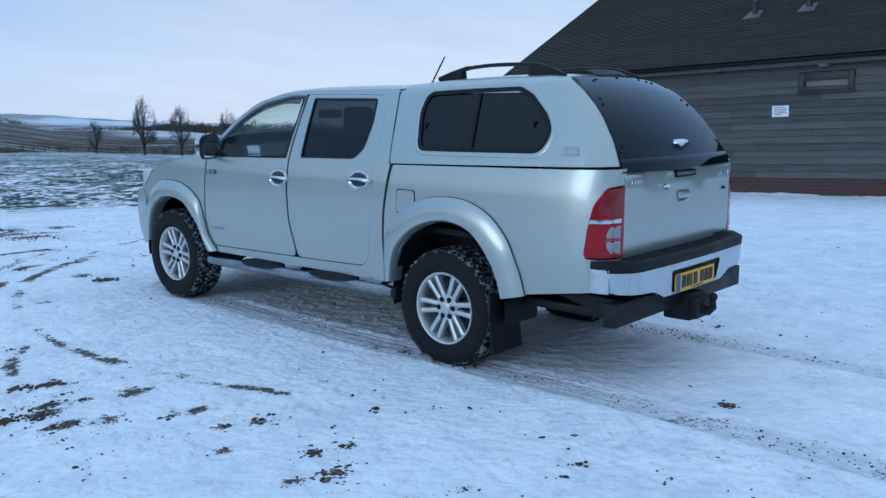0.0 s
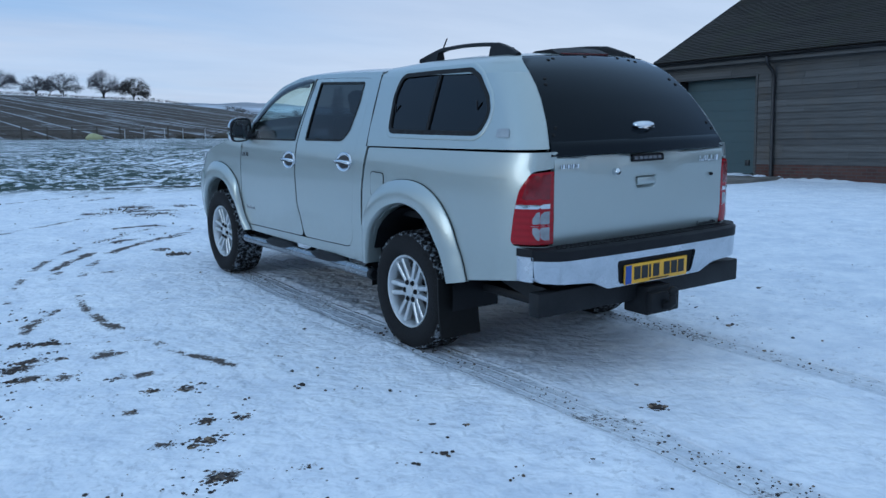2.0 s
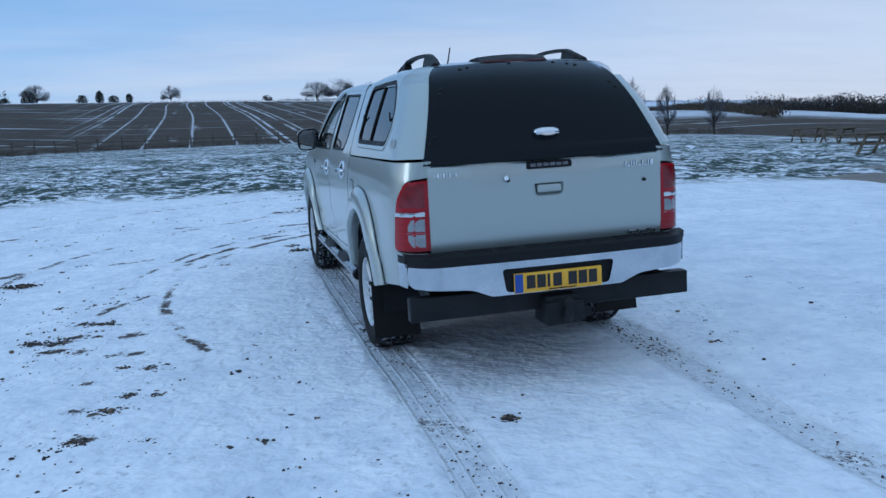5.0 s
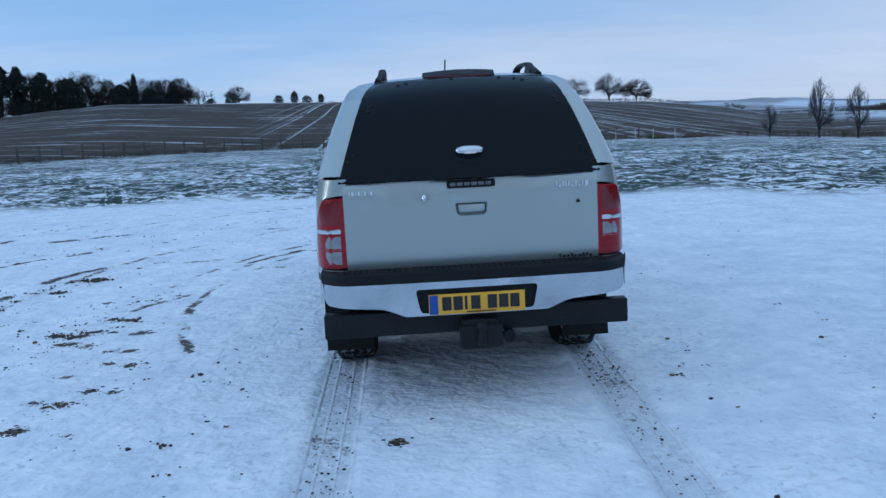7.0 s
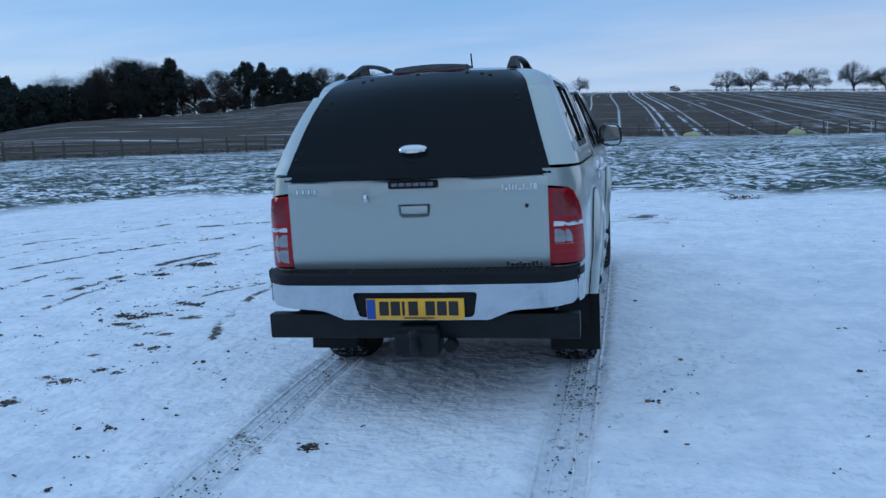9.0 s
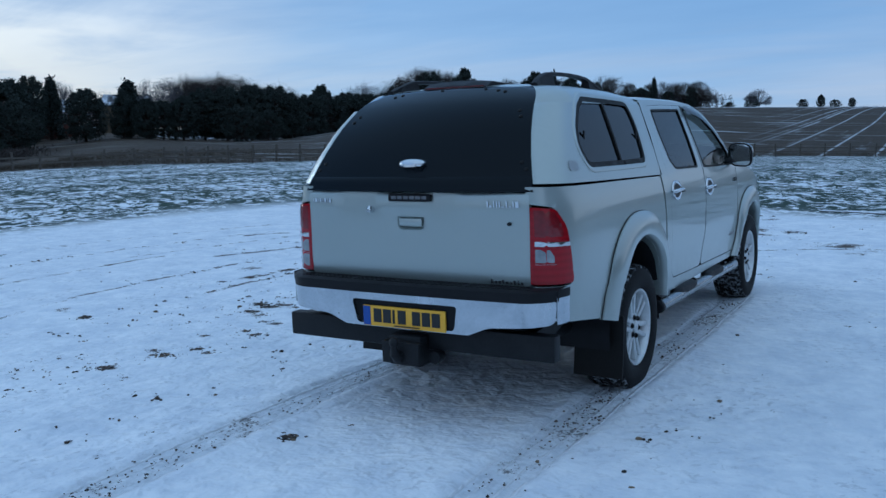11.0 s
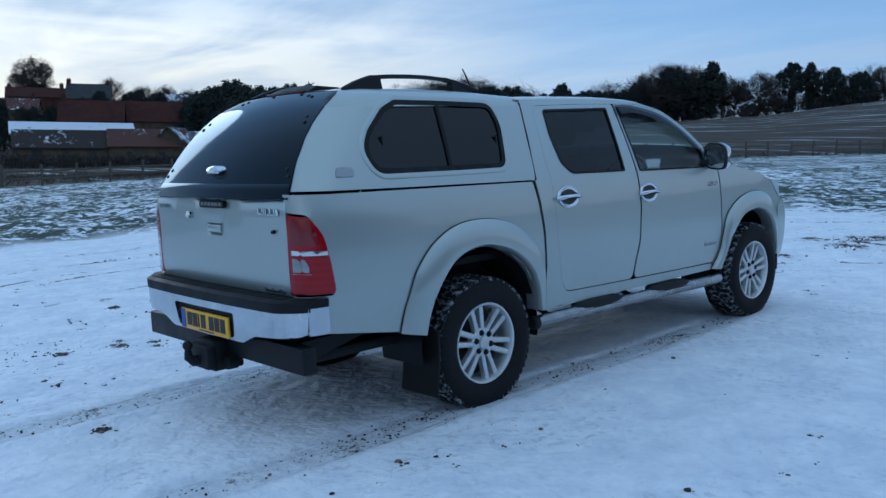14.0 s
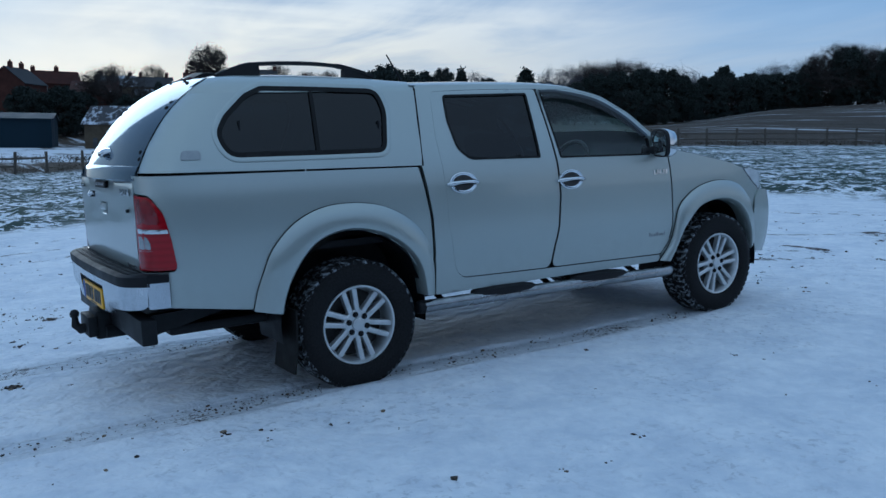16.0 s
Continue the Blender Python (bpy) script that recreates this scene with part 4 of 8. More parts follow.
RDOOR = [(0.647, 1.700, 0.05), (1.047, 1.710), (1.478, 1.711, 0.03), (1.497, 1.50, 0.3), (1.517, 1.229, 0.2), (1.525, 1.00, 0.3), (1.508, 0.790, 0.3), (1.444, 0.522, 0.06), (1.091, 0.530), (0.739, 0.540, 0.08), (0.687, 0.600, 0.1), (0.639, 0.876, 0.3), (0.612, 1.393, 0.3)]
RWIN = [(0.736, 1.676, 0.03), (1.398, 1.683, 0.02), (1.392, 1.255, 0.015), (0.835, 1.268, 0.10), (0.752, 1.340, 0.10), (0.722, 1.511, 0.2)]
FDOOR = [(1.487, 1.711, 0.02), (1.760, 1.707, 0.2), (2.045, 1.649, 0.3), (2.265, 1.525, 0.4), (2.432, 1.375, 0.1), (2.553, 1.235, 0.06), (2.575, 1.00, 0.2), (2.590, 0.700, 0.1), (2.565, 0.590, 0.1), (2.484, 0.502, 0.04), (1.452, 0.522, 0.05), (1.516, 0.790, 0.3), (1.533, 1.00, 0.3), (1.525, 1.229, 0.2), (1.505, 1.50, 0.3)]
FWIN = [(1.512, 1.688, 0.015), (1.675, 1.686, 0.2), (1.982, 1.624, 0.3), (2.200, 1.512, 0.3), (2.400, 1.345, 0.03), (2.385, 1.228, 0.02), (1.556, 1.246, 0.015), (1.522, 1.529, 0.3)]
CANWIN = [(-0.745, 1.480, 0.14), (-0.679, 1.578, 0.14), (-0.545, 1.693, 0.12), (-0.440, 1.737, 0.10), (-0.1, 1.730), (0.285, 1.716, 0.09), (0.318, 1.586, 0.2), (0.262, 1.340, 0.075), (-0.1, 1.343), (-0.690, 1.352, 0.10)]


def build_truck():
    truck = thing("pickup_truck", TRUCK_TILT.copy(), "silver double-cab pickup truck with hardtop canopy, lightly dirty, parked on snow", "pickup truck")
    for s in (1, -1):
        # bed side with its wheel opening
        bed = [(-1.295, 1.283, 0.01), (-1.29, 1.192, 0.02), (-1.16, 1.178, 0.05), (-1.085, 1.085, 0.15), (-1.052, 0.946, 0.3), (-1.032, 0.815, 0.03), (-1.04, 0.786, 0.02), (-1.295, 0.786, 0.02), (-1.28, 0.715, 0.02), (-1.14, 0.60, 0.05), (-0.90, 0.572), (-0.62, 0.528, 0.02)] + ARCH_R + [
            (0.528, 0.465, 0.02), (0.528, 0.63, 0.2), (0.512, 0.94, 0.3), (0.455, 1.246, 0.015)]
        side = flank_part("bed_side", bed, truck, s=s)
        flare("rear_wheel_flare", [p[:2] for p in ARCH_R], FLARE_R, truck, s)
        liner("rear_wheel_tub", 0.0, truck, s)
        # the canopy's flank
        win = rounded(CANWIN, 0.05, 0.025)
        bm = bmesh.new()
        back = [(hatch_edge(z)[0] + 0.004, z, 0) for z in steps(1.700, 1.294, 12)]
        can = [(0.500, 1.252, 0.02), (0.520, 1.50, 0.3), (0.545, 1.700, 0)] + [(-0.1, 1.700, 0)] + back + [(-0.55, 1.277, 0)]
        sheet(bm, rounded(can, 0.01, 0.025), [win], lambda u, z: canopy_point(u, z, s), 0.030, lambda co: Vector((-s * 0.02, 0, 0)))
        part("canopy_side", bm, PAINT, truck)
        # a raised moulding round the canopy's window
        bm = bmesh.new()
        ring0, ring1, ring2 = inset(win, -0.030), inset(win, -0.018), inset(win, 0.002)
        rows = [[bm.verts.new(canopy_point(p[0], p[1], s) + Vector((s * o, 0, 0))) for p in rg] for rg, o in ((ring0, -0.003), (inset(win, -0.026), 0.004), (ring1, 0.007), (ring2, 0.002))]
        for a, b in zip(rows, rows[1:]):
            for k in range(len(a)):
                bm.faces.new((a[k], a[(k + 1) % len(a)], b[(k + 1) % len(a)], b[k]))
        part("window_moulding", bm, PAINT, truck)
        _, pane = window_pair(truck, "canopy_window", win, lambda u, z: canopy_point(u, z, s), s, DARK_GLASS, 0.027, "dark tinted sliding window")
        bm = bmesh.new()
        line = [canopy_point(-0.142 - 0.03 * f, 1.722 - 0.37 * f, s) for f in steps(0, 1, 6)]
        for o in (0.0,):
            for a, b in zip(line, line[1:]):
                d = Vector((0, 0.011, 0))
                q = [a - d, a + d, b + d, b - d]
                lo, hi = [bm.verts.new(p - Vector((s * 0.012, 0, 0))) for p in q], [bm.verts.new(p + Vector((s * 0.004, 0, 0))) for p in q]
                bm.faces.new(hi)
                for k in range(4):
                    bm.faces.new((lo[k], lo[(k + 1) % 4], hi[(k + 1) % 4], hi[k]))
        part("window_divider", bm, RUBBER, pane)
        for yy, zz in ((-0.60, 1.52), (0.245, 1.50)):
            bm = bmesh.new()
            p = canopy_point(yy, zz, s)
            box(bm, p.x - 0.008, p.x + 0.001, yy - 0.005, yy + 0.005, zz - 0.028, zz + 0.028, 0.002)
            part("window_latch", bm, TRIM, pane)
        bm = bmesh.new()
        sheet(bm, rounded([(-0.934, 1.400, 0.03), (-0.835, 1.398, 0.03), (-0.838, 1.350, 0.008), (-0.946, 1.352, 0.008)], 0.01, 0.01), [], lambda u, z: canopy_point(u, z, s) + Vector((s * 0.005, -0.001, 0)), 0.03, lambda co: Vector((-s * 0.01, 0, 0)))
        part("canopy_badge", bm, PEWTER, truck, "small blank pewter badge")
        # cab: corner pillar, doors, roof edge
        corner = [(0.545, 0.455, 0.02), (0.545, 0.63, 0.2), (0.530, 0.94, 0.3), (0.480, 1.250, 0.1), (0.520, 1.50, 0.3), (0.552, 1.735, 0.02), (1.0, 1.742), (1.50, 1.738), (1.762, 1.723, 0.2), (2.05, 1.655, 0.3), (2.27, 1.530, 0.4), (2.44, 1.382, 0.02), (2.432, 1.372, 0), (2.265, 1.523, 0.4), (2.045, 1.647, 0.3), (1.760, 1.705, 0.2),
                  (1.483, 1.709, 0.0), (1.047, 1.708), (0.650, 1.698, 0.05), (0.615, 1.393, 0.3), (0.642, 0.876, 0.3), (0.690, 0.600, 0.1), (0.741, 0.537, 0.08), (1.091, 0.527), (1.444, 0.519, 0.0), (2.484, 0.498, 0.02), (2.475, 0.450, 0.02)]
        flank_part("cab_side", corner, truck, s=s, gap=0.0, step=0.05)
        rwin, fwin = rounded(RWIN, 0.03), rounded(FWIN, 0.03)
        rear_door = flank_part("rear_door", RDOOR, truck, holes=[rwin], s=s, gap=0.004)
        front_door = flank_part("front_door", FDOOR, truck, holes=[fwin], s=s, gap=0.004)
        # dark tubes sunk in the door gaps give them their shade by colour
        for door, line in ((rear_door, RDOOR), (front_door, FDOOR)):
            bm = bmesh.new()
            ring = rounded(line, 0.03)
            tube(bm, [side_point(p[0], p[1], s, -0.0085) for p in list(ring) + [ring[0]]], 0.0065, 6, False)
            part("door_gap_shade", bm, RUBBER, door)
        # dark tubes in place of the shade between the cab, bed and canopy
        bm = bmesh.new()
        tube(bm, [side_point(u, z, s, -0.011) for u, z in ((0.536, 0.47), (0.536, 0.63), (0.521, 0.94), (0.470, 1.248))], 0.008, 6)
        part("cab_gap", bm, RUBBER, truck)
        bm = bmesh.new()
        tube(bm, [side_point(u, z, s, -0.003) for u, z in ((0.488, 1.25), (0.518, 1.50), (0.548, 1.715))], 0.0075, 6)
        part("canopy_gap", bm, RUBBER, truck)
        window_pair(rear_door, "rear_door_glass", rwin, lambda u, z: side_point(u, z, s), s, DARK_GLASS, 0.014, "privacy glass")
        window_pair(front_door, "front_door_glass", fwin, lambda u, z: side_point(u, z, s), s, CLEAR_GLASS, 0.012)
        door_handle(0.757, 1.132, rear_door, s)
        door_handle(1.622, 1.101, front_door, s)
        # smoked wind deflector over the front window
        bm = bmesh.new()
        top = spline([Vector((u, z, 0)) for u, z in ((1.505, 1.702), (1.69, 1.698), (1.99, 1.640), (2.22, 1.520), (2.40, 1.372))], 5)
        low = spline([Vector((u, z, 0)) for u, z in ((1.515, 1.640), (1.69, 1.640), (1.93, 1.585), (2.14, 1.482), (2.33, 1.342))], 5)
        rows = [[bm.verts.new(side_point(*p.lerp(q, f).xy, s, o)) for f, o in ((0, 0.004), (0.15, 0.016), (0.6, 0.026), (1.0, 0.028))] for p, q in zip(top, low)]
        for a, b in zip(rows, rows[1:]):
            for k in range(3):
                bm.faces.new((a[k], a[k + 1], b[k + 1], b[k]))
        part("wind_deflector", bm, SMOKE, front_door, "smoked plastic wind deflector")
        # raised lettering as plain strokes
        bars("maker_badge", [(0.006, 0.034), (0.010, 0.012), (0.006, 0.034), (0.007, 0.034), (0.006, 0.034), (0.010, 0.008), (0.006, 0.034), (0.006, 0.034), (0.014, 0.034)], front_door, lambda u, h: side_point((2.395 if s > 0 else 2.54) + s * u, 1.088 + h, s, 0.002), CHROME, s)
        bars("model_decal", [(0.010, 0.03), (0.018, 0.018), (0.018, 0.018), (0.020, 0.028), (0.018, 0.018), (0.016, 0.018), (0.010, 0.03)], front_door, lambda u, h: side_point((2.36 if s > 0 else 2.51) + s * u, 0.640 + h, s, 0.001), DECAL, s, 0.0012)
        # front wing
        wing = [(2.452, 1.372, 0.01), (2.612, 1.262, 0.1), (2.90, 1.205, 0.3), (3.20, 1.140, 0.3), (3.365, 1.085, 0.02), (3.47, 0.990, 0.02), (3.615, 0.905, 0.02), (3.56, 0.86, 0.05)] + [(u, z, 0) for u, z, _ in reversed(ARCH_F) if z > 0.44] + [
            (2.492, 0.455, 0.02), (2.492, 0.505, 0.04), (2.572, 0.590, 0.1), (2.597, 0.700, 0.1), (2.582, 1.00, 0.2), (2.560, 1.238, 0.06)]
        flank_part("front_wing", wing, truck, s=s, gap=0.002)
        flare("front_wheel_flare", [p[:2] for p in ARCH_F], FLARE_F, truck, s, 0.048)
        liner("front_wheel_tub", WHEELBASE, truck, s)
        flank_part("headlight", [(3.365, 1.090, 0.02), (3.60, 1.055, 0.03), (3.90, 0.97, 0.03), (3.86, 0.88, 0.03), (3.62, 0.905, 0.03), (3.475, 0.992, 0.03)], truck, HEAD_LENS, s=s, out=0.006, label="clear headlight")
        bm = bmesh.new()
        nose = rounded([(3.545, 0.850, 0.05), (3.60, 0.905, 0.02), (3.86, 0.885, 0.02), (4.54, 0.87, 0), (4.54, 0.40, 0), (3.80, 0.38, 0.05), (3.60, 0.41, 0.05), (3.530, 0.56, 0.1)], 0.015)

        def nose_pt(u, z):
            f = min(1.0, max(0.0, (u - 3.53) / 0.22))
            f = f * f * (3 - 2 * f)
            full = math.sin(math.pi * min(1.0, max(0.0, (z - 0.34) / 0.62))) ** 0.6
            return side_point(u, z, s, 0.012 + 0.040 * f * full) + Vector((0, 0.045 * f * full, 0))

        sheet(bm, nose, [], nose_pt, 0.05, lambda co: Vector((-s * 0.022, 0, 0)))
        part("front_bumper", bm, PAINT, truck)
        # tail lamp, wrapped round the corner
        lamp_line = [(-1.300, 1.183, 0.01), (-1.155, 1.172, 0.06), (-1.082, 1.080, 0.15), (-1.050, 0.946, 0.3), (-1.030, 0.818, 0.03), (-1.038, 0.793, 0.02), (-1.300, 0.793, 0.01)]
        lamp = flank_part("tail_lamp", lamp_line, truck, RED_LENS, s=s, out=0.010, gap=0.002, step=0.03, label="red and clear tail lamp")
        flank_part("chrome_band", [(-1.297, 1.013, 0.003), (-1.072, 1.008, 0.003), (-1.064, 0.982, 0.003), (-1.297, 0.984, 0.003)], lamp, CHROME, s=s, out=0.014, step=0.03, r=0.003)
        flank_part("brake_lens", [(-1.296, 1.170, 0.01), (-1.17, 1.160, 0.04), (-1.125, 1.095, 0.06), (-1.105, 1.030, 0.02), (-1.296, 1.030, 0.005)], lamp, BRAKE_RED, s=s, out=0.0125, step=0.03, r=0.01, label="deep red brake light lens")
        flank_part("clear_lens", [(-1.294, 0.974, 0.005), (-1.205, 0.972, 0.02), (-1.178, 0.935, 0.02), (-1.178, 0.902, 0.008), (-1.294, 0.902, 0.005)], lamp, CLEAR_LENS, s=s, out=0.0135, step=0.03, r=0.01, label="clear lens")
        # the lower cell is the fog lamp on one side, the reversing lamp on the other
        flank_part("lower_lens", [(-1.294, 0.890, 0.005), (-1.178, 0.890, 0.008), (-1.178, 0.855, 0.02), (-1.205, 0.818, 0.02), (-1.294, 0.815, 0.005)], lamp, RED_LENS if s > 0 else CLEAR_LENS, s=s, out=0.0135, step=0.03, r=0.01)
        flank_part("lamp_divider", [(-1.296, 0.899, 0.002), (-1.170, 0.899, 0.002), (-1.170, 0.893, 0.002), (-1.296, 0.893, 0.002)], lamp, DULL_CHROME, s=s, out=0.016, step=0.03, r=0.002)
        # mirror
        bm = bmesh.new()
        mx, my, mz = 0.935, 2.445, 1.310
        rows = []
        for dy, f in ((-0.060, 0.90), (-0.055, 1.0), (0.0, 1.0), (0.045, 0.88), (0.085, 0.55), (0.095, 0.15)):
            rows.append([bm.verts.new((s * (mx + 0.100 * f * math.copysign(abs(math.cos(a)) ** 0.65, math.cos(a))), my + dy - 0.02 * math.cos(a), mz + 0.098 * f * math.copysign(abs(math.sin(a)) ** 0.65, math.sin(a)) - 0.012 * math.cos(a))) for a in (math.tau * k / 24 for k in range(24))])
        for a, b in zip(rows, rows[1:]):
            for k in range(24):
                bm.faces.new((a[k], a[(k + 1) % 24], b[(k + 1) % 24], b[k]))
        bm.faces.new(rows[-1])
        mirror = part("door_mirror", bm, TRIM, truck, "black-backed door mirror with chrome cap")
        bm = bmesh.new()
        g = [bm.verts.new(v) for v in [(s * (mx + 0.088 * math.copysign(abs(math.cos(a)) ** 0.6, math.cos(a))), my - 0.057 - 0.018 * math.cos(a), mz + 0.086 * math.copysign(abs(math.sin(a)) ** 0.6, math.sin(a)) - 0.012 * math.cos(a)) for a in (math.tau * k / 24 for k in range(24))]]
        bm.faces.new(g)
        part("mirror_glass", bm, MIRROR, mirror)
        bm = bmesh.new()
        rows = []
        for dy, f in ((-0.030, 1.012), (0.0, 1.02), (0.048, 0.90), (0.090, 0.57), (0.101, 0.15)):
            rows.append([bm.verts.new((s * (mx + 0.100 * f * math.copysign(abs(math.cos(a)) ** 0.65, math.cos(a))), my + dy - 0.02 * math.cos(a), mz + 0.098 * f * math.copysign(abs(math.sin(a)) ** 0.65, math.sin(a)) - 0.012 * math.cos(a))) for a in (math.tau * k / 24 - 0.9 for k in range(14))])
        for a, b in zip(rows, rows[1:]):
            for k in range(13):
                bm.faces.new((a[k], a[k + 1], b[k + 1], b[k]))
        part("mirror_cap", bm, CHROME, mirror, "chrome mirror cap")
        bm = bmesh.new()
        tube(bm, [(s * 0.79, 2.37, 1.262), (s * 0.83, 2.40, 1.258), (s * 0.88, 2.43, 1.262)], [0.045, 0.030, 0.030], 10)
        part("mirror_arm", bm, TRIM, mirror)
        # side step: a bright tube with two black treads
        bm = bmesh.new()
        sx = 0.855
        line = [(s * sx, y, z) for y, z in ((0.43, 0.395), (0.7, 0.395), (1.2, 0.389), (1.9, 0.380), (2.3, 0.374), (2.46, 0.372), (2.56, 0.375), (2.60, 0.39))]
        line[-1] = (s * 0.80, 2.60, 0.385)
        tube(bm, spline(line, 4), 0.039, 16)
        step = part("side_step", bm, STEP_STEEL, truck, "bright tubular side step")
        bm = bmesh.new()
        lathe(bm, [(-0.02, 0.001), (-0.02, 0.032), (-0.012, 0.041), (0.02, 0.042), (0.022, 0.036)], 18, "Y")
        for v in bm.verts:
            v.co += Vector((s * sx, 0.425, 0.395))
        part("end_cap", bm, TRIM, step)
        for y0, y1 in ((0.80, 1.32), (1.62, 2.14)):
            bm = bmesh.new()
            rows = []
            for f in steps(0, 1, 22):
                yy, w = y0 + (y1 - y0) * f, math.sin(math.pi * min(1, max(0, f))) ** 0.35
                zz = 0.40 - 0.0075 * (yy - 0.7) / 0.6
                rows.append([bm.verts.new((s * (sx + dx), yy, zz + dz)) for dx, dz in ((-0.070 * w - 0.006, 0.002), (-0.060 * w - 0.006, 0.030 + 0.030 * w), (-0.01, 0.034 + 0.028 * w), (0.026 * w, 0.032 + 0.014 * w), (0.038, 0.004))])
            for a, b in zip(rows, rows[1:]):
                for k in range(4):
                    bm.faces.new((a[k], a[k + 1], b[k + 1], b[k]))
            part("step_tread", bm, TRIM, step, "black plastic tread")
        for yy in (0.62, 1.47, 2.25):
            bm = bmesh.new()
            tube(bm, [(s * 0.64, yy, 0.50), (s * 0.74, yy, 0.43), (s * 0.84, yy, 0.392)], 0.018, 8)
            part("step_bracket", bm, STEEL, step)
        # mud flap
        bm = bmesh.new()
        rows = [[bm.verts.new((s * x, -0.392 - 0.03 * f + 0.01 * math.sin(3 * f), 0.50 - 0.36 * f)) for x in steps(0.61, 0.905, 5)] for f in steps(0, 1, 7)]
        for a, b in zip(rows, rows[1:]):
            for k in range(4):
                bm.faces.new((a[k], a[k + 1], b[k + 1], b[k]))
        r = bmesh.ops.extrude_face_region(bm, geom=bm.faces[:])
        for v in (g for g in r["geom"] if isinstance(g, bmesh.types.BMVert)):
            v.co.y -= 0.012
        part("mud_flap", bm, RUBBER, truck, "black rubber mud flap")
        # roof rail on the canopy
        bm = bmesh.new()
        rx = 0.455
        line = spline([(s * (rx + 0.02), -0.62, 1.802), (s * rx, -0.52, 1.838), (s * (rx - 0.004), -0.38, 1.872), (s * (rx - 0.005), -0.10, 1.880), (s * (rx - 0.002), 0.12, 1.868), (s * rx, 0.24, 1.845), (s * (rx + 0.02), 0.37, 1.802)], 6)
        rows = []
        for p in line:
            h = 0.011 if abs(p.y + 0.13) < 0.27 else 0.014
            rows.append([bm.verts.new(p + Vector((s * dx, 0, dz * h / 0.012))) for dx, dz in ((-0.022, -0.008), (-0.018, 0.010), (0.0, 0.014), (0.018, 0.010), (0.024, -0.008), (0.0, -0.013))])
        for a, b in zip(rows, rows[1:]):
            for k in range(6):
                bm.faces.new((a[k], a[(k + 1) % 6], b[(k + 1) % 6], b[k]))
        bm.faces.new(rows[0])
        bm.faces.new(rows[-1])
        rail = part("roof_rail", bm, TRIM, truck, "black roof rail")
        for y0, y1, w in ((-0.60, -0.36, 0.9), (0.18, 0.36, 0.9)):
            bm = bmesh.new()
            lo = [(s * (rx + dx), yy, 1.785) for dx, yy in ((-0.032, y0), (0.040, y0), (0.040, y1), (-0.032, y1))]
            ym = y1 if y0 < 0 else y0
            yo = y0 + 0.07 if y0 < 0 else y1 - 0.07
            hi = [(s * (rx + dx), yy, zz) for dx, yy, zz in ((-0.018, yo if y0 < 0 else ym, 1.850 if y0 < 0 else 1.866), (0.018, yo if y0 < 0 else ym, 1.850 if y0 < 0 else 1.866), (0.018, ym if y0 < 0 else yo, 1.868 if y0 < 0 else 1.845), (-0.018, ym if y0 < 0 else yo, 1.868 if y0 < 0 else 1.845))]
            lo, hi = [bm.verts.new(p) for p in lo], [bm.verts.new(p) for p in hi]
            bm.faces.new(hi)
            for k in range(4):
                bm.faces.new((lo[k], lo[(k + 1) % 4], hi[(k + 1) % 4], hi[k]))
            part("rail_foot", bm, TRIM, rail)
        wheel_parts(truck, s * 0.738, 0.01, 0.350, s, 14 if s > 0 else 33)
        wheel_parts(truck, s * 0.760, WHEELBASE, 0.368, s, 40 if s > 0 else 21)
    rest_of_truck(truck)
    return truck


